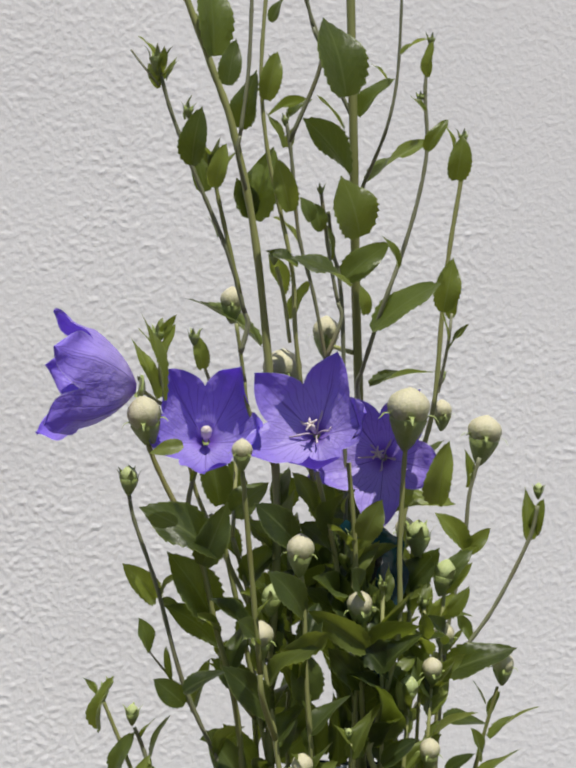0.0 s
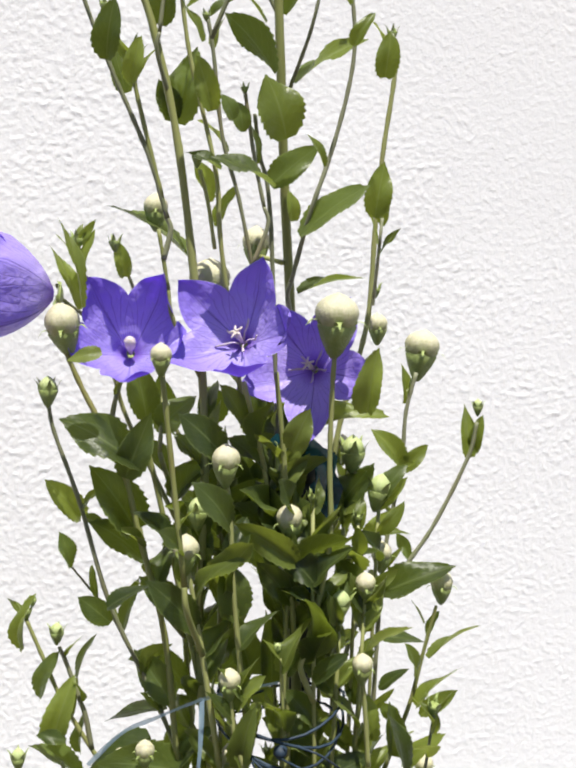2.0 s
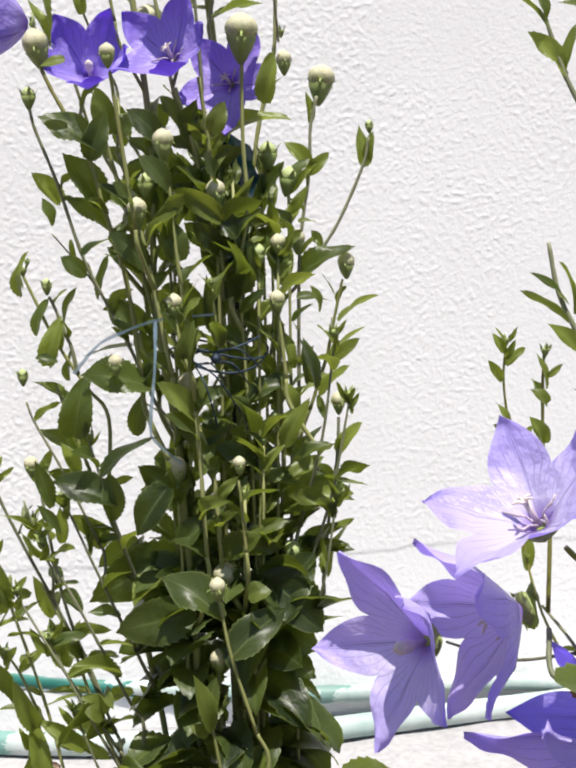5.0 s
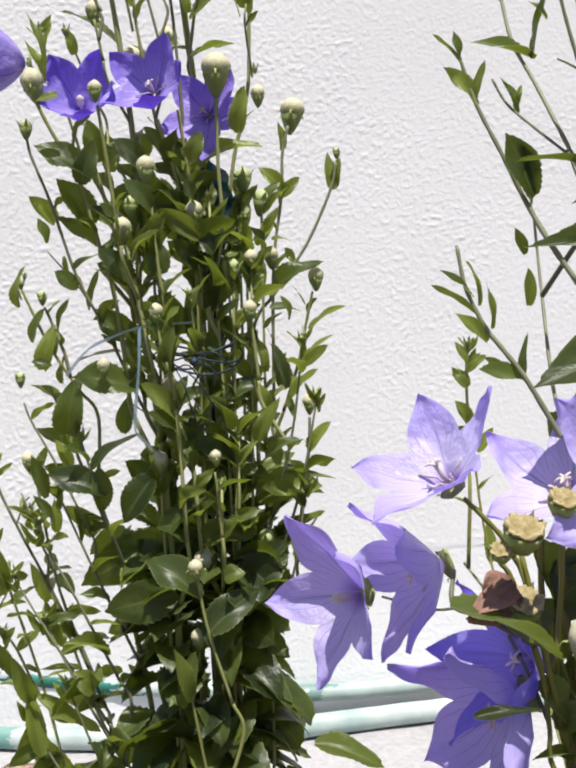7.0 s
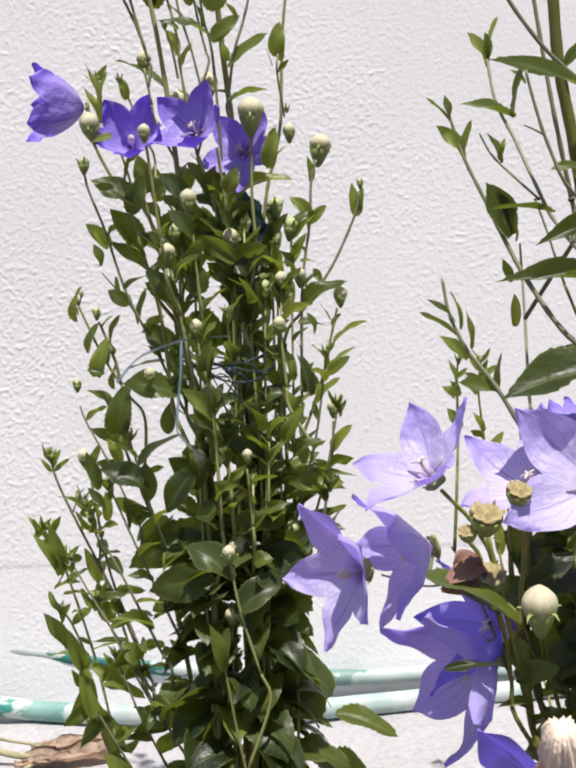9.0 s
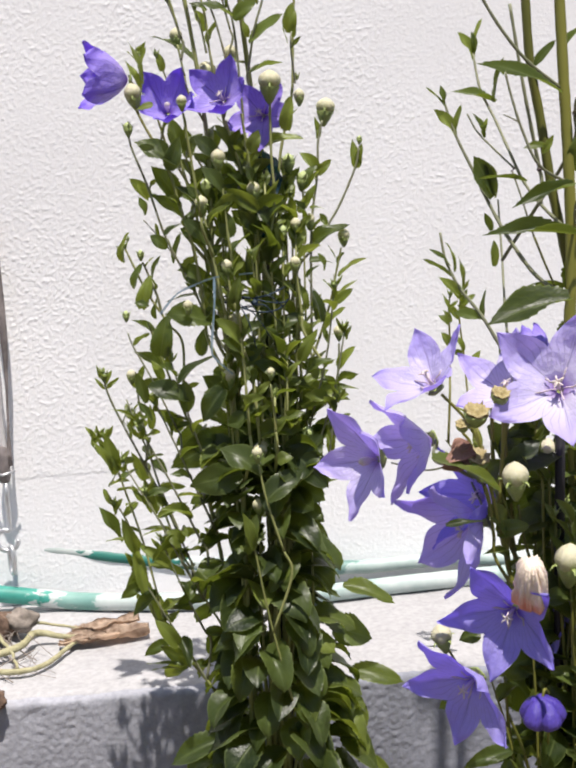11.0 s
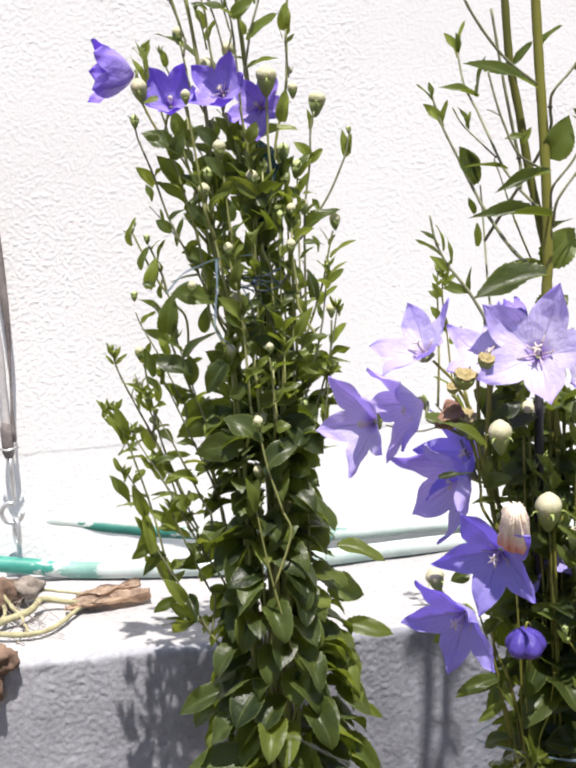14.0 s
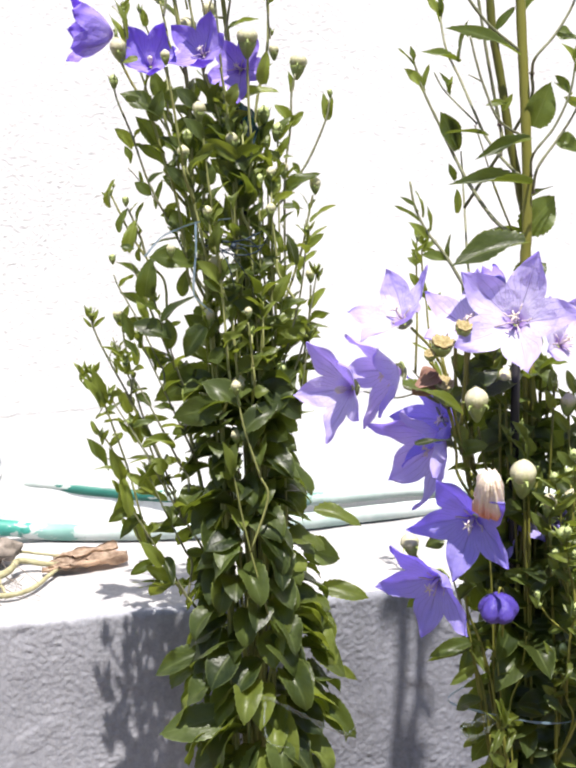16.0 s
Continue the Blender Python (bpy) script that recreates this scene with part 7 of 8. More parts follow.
    leaf(rp, (0.2227, -0.645, 0.6484), (0.2423, -0.6478, 0.6312), 0.0187, -4)
    leaf(rp, (0.2147, -0.66, 0.6319), (0.1882, -0.6643, 0.6227), 0.0182, 4)
    leaf(rp, (0.2087, -0.64, 0.7417), (0.194, -0.6387, 0.7612), 0.0157, 7)
    leaf(rp, (0.2330, -0.63, 0.7566), (0.2529, -0.6286, 0.7677), 0.0191, -2)
    leaf(rp, (0.2169, -0.66, 0.6013), (0.2354, -0.6652, 0.582), 0.0182, -9)
    leaf(rp, (0.2043, -0.66, 0.5777), (0.1819, -0.6598, 0.5697), 0.0182, 13)
    leaf(rp, (0.2128, -0.67, 0.5593), (0.2311, -0.6758, 0.5437), 0.0096, -2)
    leaf(rp, (0.2034, -0.67, 0.5384), (0.1841, -0.6691, 0.5198), 0.0096, 13)
    leaf(rp, (0.2179, -0.67, 0.5213), (0.2355, -0.6687, 0.4988), 0.0096, -0)
    leaf(rp, (0.2249, -0.7, 0.5329), (0.2463, -0.7009, 0.5237), 0.0066, -13)
    leaf(rp, (0.2202, -0.7, 0.5707), (0.2382, -0.7, 0.5817), 0.0093, -21)
    leaf(rp, (0.2294, -0.705, 0.5478), (0.2476, -0.7057, 0.5561), 0.0053, -3, 1)
    leaf(rp, (0.2388, -0.705, 0.5405), (0.2479, -0.704, 0.5271), 0.0048, -8, 1)
    leaf(rp, (0.2311, -0.705, 0.5281), (0.2251, -0.7078, 0.5438), 0.0044, 11, 1)
    leaf(rp, (0.1813, -0.7, 0.5426), (0.1538, -0.7054, 0.5379), 0.0086, 34)
    leaf(rp, (0.1822, -0.69, 0.532), (0.1766, -0.6915, 0.5138), 0.0074, 12)
    leaf(rp, (0.2123, -0.7, 0.4975), (0.2329, -0.6989, 0.4897), 0.0066, -4)
    leaf(rp, (0.2281, -0.7, 0.5028), (0.2435, -0.7045, 0.4877), 0.0075, -6)
    stem(rp, 0.0007, 0.0005, (0.2026, -0.7, 0.4441), (0.1959, -0.7, 0.5057), (0.189, -0.7, 0.5393), (0.1839, -0.7, 0.5528))
    stem(rp, 0.0007, 0.0005, (0.2058, -0.7, 0.4438), (0.2003, -0.7, 0.5053), (0.1974, -0.7, 0.5451))
    stem(rp, 0.0007, 0.0005, (0.209, -0.7, 0.4434), (0.206, -0.7, 0.4948), (0.213, -0.7, 0.5175), (0.2171, -0.7, 0.5434))
    stem(rp, 0.0007, 0.0005, (0.1932, -0.7, 0.4792), (0.1888, -0.7, 0.513), (0.1812, -0.7, 0.5367))
    sprig(rp, (0.2306, -0.71, 0.5896), (0, 0, 1), 0.0021)
    sprig(rp, (0.2398, -0.71, 0.581), (0, 0, 1), 0.0021)
    sprig(rp, (0.2221, -0.71, 0.5692), (0, 0, 1), 0.0024)
    sprig(rp, (0.2432, -0.71, 0.6151), (0, 0, 1), 0.0021)
    leaf(rp, (0.2322, -0.71, 0.5863), (0.2268, -0.7095, 0.5982), 0.0044, 40, 1)
    leaf(rp, (0.2328, -0.71, 0.5847), (0.2402, -0.7098, 0.5941), 0.0043, -23, 1)
    leaf(rp, (0.2215, -0.71, 0.5667), (0.2146, -0.7113, 0.5762), 0.0037, 3, 1)
    leaf(rp, (0.2414, -0.71, 0.5777), (0.2449, -0.7098, 0.5907), 0.0047, -13, 1)
    leaf(rp, (0.2412, -0.71, 0.6091), (0.2333, -0.7093, 0.6176), 0.0040, 27, 1)
    leaf(rp, (0.2420, -0.71, 0.6121), (0.2436, -0.7123, 0.6258), 0.0047, -38, 1)
    stem(rp, 0.0007, 0.0005, (0.1731, -0.6, 0.7343), (0.1766, -0.585, 0.7505), (0.1767, -0.585, 0.7733), (0.1775, -0.585, 0.7855))
    leaf(rp, (0.1739, -0.5975, 0.7732), (0.1702, -0.5963, 0.7871), 0.0035, 33, 1)
    leaf(rp, (0.1744, -0.598, 0.7772), (0.1796, -0.5989, 0.7819), 0.0024, -12, 1)
    leaf(rp, (0.1724, -0.6035, 0.7688), (0.1659, -0.6038, 0.7743), 0.0055, 2, 1)
    leaf(rp, (0.1780, -0.5784, 0.7665), (0.1734, -0.5803, 0.7757), 0.0054, 9, 1)
    leaf(rp, (0.1769, -0.5854, 0.7516), (0.1711, -0.5864, 0.7619), 0.0058, 5, 1)
    sprig(rp, (0.1777, -0.585, 0.7865), (0, 0, 1), 0.0022)
    leaf(rp, (0.1783, -0.5818, 0.7823), (0.1811, -0.583, 0.7877), 0.0015, -32, 1)
    return rp


def mantle(plant, levels, z0, z1, count, seed, deep=-0.385, scale=1.0):
    """The coat of broad leaves low on a plant: each leaves the stalks, arches out and hangs with its tip in the light."""
    r = random.Random(seed)
    zs, xs, rs = zip(*levels)
    turn = 0.0
    for k in range(count):
        tip_z = z0 + (z1 - z0) * (k + r.random()) / count
        turn += 2.39996 + r.uniform(-0.25, 0.25)
        c, n = math.cos(turn), math.sin(turn)
        reach = np.interp(tip_z, zs, rs) * r.uniform(0.72, 1.06)
        size = np.interp(tip_z, (0.25, 0.50, 0.66), (0.047, 0.043, 0.031)) * r.uniform(0.78, 1.12) * scale
        fall = np.interp(tip_z, (0.30, 0.48, 0.66), (0.58, 0.42, 0.0)) + r.uniform(-0.28, 0.28)
        run = math.sqrt(max(0.15, 1 - min(0.92, abs(fall)) ** 2))
        spread = r.uniform(-0.35, 0.35)
        out = Vector((math.cos(turn + spread), 0.8 * math.sin(turn + spread), 0))
        tip = Vector((np.interp(tip_z, zs, xs) + c * reach, deep + 0.8 * n * reach, tip_z))
        x = (out * run + Vector((0, 0, -fall))).normalized()
        base = tip - x * size
        z = Vector((0, 0, 1)) + out * 0.35 + Vector((r.uniform(-0.35, 0.35), r.uniform(-0.35, 0.35), 0))
        z = (z - x * z.dot(x)).normalized()
        y = z.cross(x)
        wide = size * r.uniform(0.56, 0.74)
        m = Matrix(((x.x * size, y.x * wide, z.x * size, base.x), (x.y * size, y.y * wide, z.y * size, base.y),
                    (x.z * size, y.z * wide, z.z * size, base.z), (0, 0, 0, 1)))
        # more of the lowest leaves take the paler colour, as if sun caught them
        lit = r.random() < np.interp(tip_z, (0.35, 0.50, 0.56), (0.42, 0.22, 0.03))
        shared("leaf", r.choice(LEAVES_LIT if lit else LEAVES_BROAD), plant, m)


def young_shoots(plant, spots, seed):
    """Short pale shoots, each ending in a spray of narrow leaves round a green bud."""
    r = random.Random(seed)
    for x, y, z, tall in spots:
        lean = r.uniform(-0.25, 0.12)
        top = Vector((x + lean * tall, y - 0.1 * tall, z + tall))
        stem(plant, 0.0009, 0.0006, (x, y, z), ((x + top.x) / 2 + r.uniform(-0.002, 0.002), y, z + 0.5 * tall), tuple(top))
        bud(plant, top + Vector((0, 0, 0.003)), (lean, -0.2, 1), r.uniform(0.0060, 0.0095), 1)
        for k in range(6):
            a = k * 2.4 + r.uniform(-0.4, 0.4)
            at = top - Vector((0, 0, 0.0035 * k))
            reach = r.uniform(0.008, 0.015)
            leaf(plant, at, at + Vector((math.cos(a) * reach, 0.7 * math.sin(a) * reach - 0.002, reach * r.uniform(0.3, 0.9))), reach * r.uniform(0.3, 0.45), r.uniform(-50, 50), 1)


# thin side shoots of the slender plant: foot, bend and tip as (x, z)
SIDE_TWIGS = (((0.0053, 0.5814), (-0.0171, 0.6389), (-0.0367, 0.6783)),
              ((0.0097, 0.6112), (-0.0072, 0.6592), (-0.0234, 0.7002)),
              ((0.0055, 0.5289), (-0.0175, 0.5833), (-0.0363, 0.6256)),
              ((0.0047, 0.5024), (-0.0102, 0.5435), (-0.0249, 0.5840)),
              ((-0.0029, 0.5560), (-0.0298, 0.6102), (-0.0521, 0.6523)),
              ((0.0126, 0.6492), (0.0016, 0.6920), (-0.0086, 0.7321)),
              ((-0.0049, 0.4765), (-0.0283, 0.5276), (-0.0495, 0.5688)),
              ((0.1015, 0.6421), (0.1185, 0.6956), (0.1307, 0.7486)),
              ((0.1015, 0.6760), (0.1151, 0.7292), (0.1236, 0.7818)),
              ((0.1015, 0.6078), (0.1132, 0.6497), (0.1218, 0.6954)))
slender = slender_plant()
stout = stout_plant()
young_shoots(stout, [(0.236 + 0.004 * (k % 4) + 0.002 * (k % 3), -0.700 - 0.004 * (k % 5), 0.490 + 0.0105 * k, 0.030 + 0.004 * (k % 3)) for k in range(14)], 61)
bundle(slender, (0.052, -0.383, 0.0), 0.034, (0.56, 0.84), 28, 31)
bundle(slender, (0.055, -0.366, 0.0), 0.034, (0.84, 0.90), 12, 35)
bundle(stout, (0.235, -0.652, 0.0), 0.030, (0.46, 0.64), 18, 32)
bundle(stout, (0.222, -0.685, 0.0), 0.022, (0.50, 0.68), 10, 33)
bundle(stout, (0.212, -0.672, 0.0), 0.024, (0.64, 0.72), 10, 36)
bundle(stout, (0.262, -0.672, 0.0), 0.022, (0.56, 0.72), 10, 34)
for base, mid, tip in SIDE_TWIGS:
    stem(slender, 0.0010, 0.0006, (base[0], -0.388, base[1]), (mid[0], -0.400, mid[1]), (tip[0], -0.398, tip[1]), thin=1)
    sprig(slender, (tip[0], -0.398, tip[1] + 0.003), (tip[0] - mid[0], -0.01, tip[1] - mid[1]), 0.0036)
root_twigs(slender)
root_twigs(stout)
mantle(slender, ((0.24, 0.062, 0.078), (0.37, 0.062, 0.078), (0.41, 0.066, 0.072), (0.46, 0.060, 0.068), (0.51, 0.062, 0.067),
                 (0.58, 0.060, 0.060), (0.66, 0.052, 0.054)), 0.24, 0.655, 262, 51)
mantle(stout, ((0.48, 0.226, 0.028), (0.58, 0.224, 0.036), (0.72, 0.228, 0.034)), 0.50, 0.715, 105, 52, -0.645, 0.72)
foliage(slender, 0.06, -0.385, 0.865, 0.0145, 21, "dense dark green inner leaves")
foliage(stout, 0.235, -0.65, 0.665, 0.024, 22, "dense dark green inner leaves")


# ---- stakes, ties, hoses and small things ----
def hose_material(name, teal, thin_coats, tone=1.0):
    """Green rubber that shows between two places along the hose; elsewhere it wears whitewash."""
    m = Mat(name, 0.52, spec=0.4)
    sep = m.t.nodes.new("ShaderNodeSeparateXYZ")
    m.link(m.coords(), sep.inputs[0])
    x = sep.outputs[0]
    rag = m.math('MULTIPLY', m.math('SUBTRACT', m.noise(26.0, 5, 0.65, m.stretch(1.0, 2.2, 2.2)), 0.5), 0.16)
    run = m.math('ADD', x, rag)
    paint = None
    for a, b in (teal, thin_coats):
        away = m.math('SUBTRACT', m.math('ABSOLUTE', m.math('SUBTRACT', run, (a + b) / 2)), (b - a) / 2)
        one = m.ramp(m.math('ADD', m.math('MULTIPLY', away, 40.0), 0.5), (0.4, (0, 0, 0)), (0.6, (1, 1, 1)))
        paint = one if paint is None else m.mix(1.0, paint, m.mix(1.0, one, (0.35, 0.35, 0.35), 'ADD'), 'MULTIPLY')
    green = m.ramp(m.noise(60.0, 4, 0.6, m.stretch(0.3, 1, 1)), (0.3, tuple(tone * c for c in (0.015, 0.12, 0.095))), (0.7, tuple(tone * c for c in (0.042, 0.215, 0.175))))
    pale = m.ramp(m.noise(9.0, 5, 0.6), (0.38, (0.27, 0.38, 0.35)), (0.62, (0.54, 0.58, 0.56)))
    m.color(m.mix(paint, green, pale))
    m.bump(m.noise(120.0, 4, 0.6), 0.15, 0.001)
    return m.m


def plain(name, lo, hi, rough, scale=40.0, bump=0.2, metal=0.0, spec=0.4):
    m = Mat(name, rough, spec=spec, metal=metal)
    m.color(m.ramp(m.noise(scale, 5, 0.65), (0.3, lo), (0.7, hi)))
    m.bump(m.noise(scale * 3, 4, 0.6), bump, 0.001)
    return m.m


def ribbon_material(name, color, through_color, alpha):
    m = Mat(name, 0.2, color, spec=0.6)
    tone = m.ramp(m.noise(60.0, 4, 0.6, m.stretch(1, 1, 0.25)), (0.3, tuple(0.6 * c for c in color)), (0.7, color))
    m.color(tone)
    m.translucent(through_color, 0.4)
    mx = m.t.nodes.new("ShaderNodeMixShader")
    clear = m.t.nodes.new("ShaderNodeBsdfTransparent")
    out = m.t.nodes["Material Output"]
    m.link(out.inputs["Surface"].links[0].from_socket, mx.inputs[2])
    m.link(clear.outputs[0], mx.inputs[1])
    mx.inputs[0].default_value = alpha
    m.link(mx.outputs[0], out.inputs["Surface"])
    return m.m


STAKE = plain("black_stake", (0.006, 0.006, 0.007), (0.022, 0.020, 0.020), 0.55, 30.0)
CLOTH = ribbon_material("teal_plastic", (0.012, 0.045, 0.060), (0.02, 0.10, 0.13), 0.97)
TWINE = plain("blue_twine", (0.010, 0.020, 0.036), (0.030, 0.055, 0.085), 0.6, 200.0)
RIBBON = ribbon_material("pale_blue_ribbon", (0.34, 0.48, 0.62), (0.45, 0.60, 0.74), 0.78)
FILM = ribbon_material("clear_film", (0.80, 0.86, 0.88), (0.72, 0.80, 0.84), 0.30)


def stake(at, height, lean, radius, label):
    s = thing("plant_stake", label, "garden stake", at)
    bm = bmesh.new()
    tube(bm, spline([(0, 0, -0.05), (lean * 0.5, 0, height * 0.5), (lean, 0, height)], 14),
         [radius * (1 + 0.05 * math.sin(k * 1.7)) for k in range(15)], 12)
    part("rod", bm, STAKE, s)
    bm = bmesh.new()
    lathe(bm, [(radius * 1.02, -0.004), (radius * 1.12, 0.0), (radius * 1.1, 0.008), (radius * 0.6, 0.012)], 12)
    cap = part("cap", bm, STAKE, s)
    cap.location = (lean, 0, height)
    return s


stake((0.066, -0.356, 0.0), 0.872, 0.008, 0.0052, "black plant stake standing in the soil inside the leaves")
stake((0.205, -0.674, 0.0), 0.735, 0.014, 0.0028, "black plant stake standing among the stout stems")


def strip(bm, points, width, n=14, side=(0.3, -0.2, 1.0), crinkle=0.0):
    """A flat band along a few places, with a little thickness."""
    pts = spline(points, n)
    s0 = Vector(side).normalized()
    rows = []
    for k, p in enumerate(pts):
        d = (pts[min(k + 1, n)] - pts[max(k - 1, 0)]).normalized()
        w = (s0 - d * s0.dot(d)).normalized() * (width * (0.8 + 0.2 * math.sin(k * 1.3)))
        nrm = d.cross(w).normalized()
        bend = nrm * crinkle * math.sin(k * 2.1)
        rows.append([bm.verts.new(p - w + bend), bm.verts.new(p + nrm * crinkle * 0.8), bm.verts.new(p + w - bend)])
    for a, b in zip(rows, rows[1:]):
        for j in (0, 1):
            bm.faces.new((a[j], a[j + 1], b[j + 1], b[j]))


def ties():
    t = thing("string_tie", "blue nylon string knotted round the slender stems", "string")
    bm = bmesh.new()
    for k, (cx, cz, rx, ry) in enumerate(((0.062, 0.776, 0.027, 0.030), (0.062, 0.770, 0.025, 0.032), (0.063, 0.781, 0.026, 0.029))):
        ring = [(cx + rx * math.cos(a), -0.382 + ry * math.sin(a), cz + 0.004 * math.sin(2 * a + k)) for a in
                (2 * math.pi * j / 24 for j in range(25))]
        tube(bm, ring, 0.0006, 6)
    part("loop", bm, TWINE, t)
    bm = bmesh.new()
    r = random.Random(4)
    for k in range(5):
        a = (0.058 + r.uniform(-0.012, 0.006), -0.416, 0.774 + r.uniform(-0.004, 0.006))
        b = (a[0] + r.uniform(0.006, 0.026), -0.418, a[2] - r.uniform(0.004, 0.034))
        tube(bm, spline([a, ((a[0] + b[0]) / 2, -0.428, (a[2] + b[2]) / 2 + 0.006), b], 8), 0.00045, 6)
    part("loose_end", bm, TWINE, t)
    bm = bmesh.new()
    bmesh.ops.create_icosphere(bm, subdivisions=2, radius=0.0028, matrix=Matrix.Translation((0.060, -0.4145, 0.774)))
    for v in bm.verts:
        v.co += v.normal * 0.0008 * noise.noise(v.co * 700)
    part("knot", bm, TWINE, t)

    t = thing("plastic_ribbon", "pale blue translucent plastic ribbon wound through the leaves", "ribbon")
    bm = bmesh.new()
    strip(bm, [(-0.013, -0.410, 0.769), (0.000, -0.414, 0.783), (0.012, -0.416, 0.789), (0.032, -0.412, 0.795), (0.060, -0.40, 0.796)], 0.0010)
    part("upper_end", bm, RIBBON, t)
    bm = bmesh.new()
    strip(bm, [(0.030, -0.412, 0.795), (0.029, -0.418, 0.773), (0.025, -0.418, 0.741), (0.028, -0.417, 0.732), (0.040, -0.410, 0.719)], 0.0011, side=(1, -0.3, 0.2))
    part("hanging_end", bm, RIBBON, t)

    t = thing("plastic_rag", "dark teal plastic strip tied round the stake top", "rag")
    bm = bmesh.new()
    strip(bm, [(0.060, -0.372, 0.884), (0.074, -0.378, 0.886), (0.082, -0.370, 0.872), (0.078, -0.378, 0.855), (0.072, -0.384, 0.835)], 0.0075, 18, (1, -0.4, 0.1), 0.0022)
    strip(bm, [(0.062, -0.368, 0.868), (0.068, -0.376, 0.860), (0.078, -0.376, 0.846), (0.073, -0.380, 0.822)], 0.005, 16, (0.8, -0.4, 0.5), 0.002)
    part("strip", bm, CLOTH, t)

    t = thing("clear_film_tie", "clear plastic film knotted low round the leafy stems", "plastic film")
    bm = bmesh.new()
    strip(bm, [(0.052, -0.415, 0.374), (0.072, -0.428, 0.374), (0.100, -0.436, 0.360), (0.135, -0.425, 0.334), (0.150, -0.405, 0.330)], 0.0030, 26, (0.2, -0.4, 1), 0.0012)
    strip(bm, [(0.066, -0.430, 0.374), (0.064, -0.437, 0.352), (0.070, -0.438, 0.337), (0.092, -0.437, 0.331)], 0.0014, 22, (1, -0.5, 0.2), 0.0008)
    part("band", bm, FILM, t)

    t = thing("twine_tie", "bluish plastic band tied low round the stout plant", "string")
    bm = bmesh.new()
    ring = [(0.222 + 0.047 * math.cos(a), -0.668 + 0.036 * math.sin(a), 0.487 + 0.005 * math.sin(a * 2)) for a in (2 * math.pi * j / 28 for j in range(29))]
    strip(bm, ring, 0.0009, 40, (0, 0, 1), 0.0003)
    part("band", bm, RIBBON, t)
    bm = bmesh.new()
    strip(bm, [(0.196, -0.700, 0.491), (0.184, -0.704, 0.492), (0.176, -0.702, 0.487), (0.177, -0.702, 0.480), (0.186, -0.704, 0.482), (0.197, -0.700, 0.488)], 0.0030, 18, (0.4, -0.3, 1), 0.001)
    part("loose_end", bm, FILM, t, "clear film loop")


ties()


def hose(points, radius, material, crust, label):
    """A rubber hose and, past a place along it, the lumpy coat of paint that clings to it."""
    h = thing("garden_hose", label, "garden hose", (0, 0, 0), "hoses on the ledge")
    pts = spline(points, 110)
    pts = [p + Vector((0, 0.0008 * noise.noise(p * 30), 0.0006 * noise.noise(p * 25))) for p in pts]
    bm = bmesh.new()
    tube(bm, pts, radius, 18)
    part("rubber_tube", bm, material, h, "worn green rubber")
    bm = bmesh.new()
    run = [p for p in pts if p.x > crust]
    rings = tube(bm, run, radius + 0.0003, 24)
    for ring in rings:
        for v in ring:
            v.co += (v.co - sum((w.co for w in ring), Vector()) / 24).normalized() * 0.0004 * noise.noise(v.co * 160)
    for k, v in enumerate(rings[0]):
        v.co.x += 0.006 * noise.noise(Vector((k * 0.7, crust * 50, 0)))
    part("paint_coat", bm, material, h, "pale chalky paint")
    return h


hose([(-0.60, -0.05, 0.440), (-0.40, -0.035, 0.441), (-0.257, -0.030, 0.428), (-0.167, -0.030, 0.4135), (-0.077, -0.050, 0.4125),
      (0.075, -0.066, 0.4125), (0.160, -0.056, 0.4125), (0.303, -0.038, 0.4125), (0.50, -0.020, 0.4125), (0.75, -0.03, 0.4125)],
     0.0098, hose_material("green_hose", (-0.50, -0.195), (-0.175, -0.135), 1.6), -0.205, "worn green garden hose with white paint lying on the ledge")
hose([(-0.250, 0.012, 0.4715), (-0.205, 0.0084, 0.4680), (-0.165, 0.0070, 0.4625), (-0.135, 0.0052, 0.4562), (-0.100, 0.0046, 0.4495), (-0.058, 0.0036, 0.443),
      (0.06, -0.002, 0.430), (0.152, -0.010, 0.425), (0.226, -0.012, 0.426), (0.292, -0.011, 0.428), (0.45, -0.012, 0.418), (0.75, -0.015, 0.413)],
     0.0080, hose_material("green_hose_faded", (-0.150, -0.03), (0.12, 0.16)), -0.045, "faded green garden hose half plastered into the wall")

METAL = plain("galvanised_metal", (0.45, 0.45, 0.46), (0.68, 0.68, 0.69), 0.42, 60.0, 0.2, 0.75)
RUST = plain("weathered_strap", (0.10, 0.085, 0.08), (0.30, 0.26, 0.25), 0.75, 50.0, 0.5)
PALE_STRAP = plain("pale_strap", (0.42, 0.40, 0.40), (0.66, 0.64, 0.63), 0.7, 50.0, 0.3)


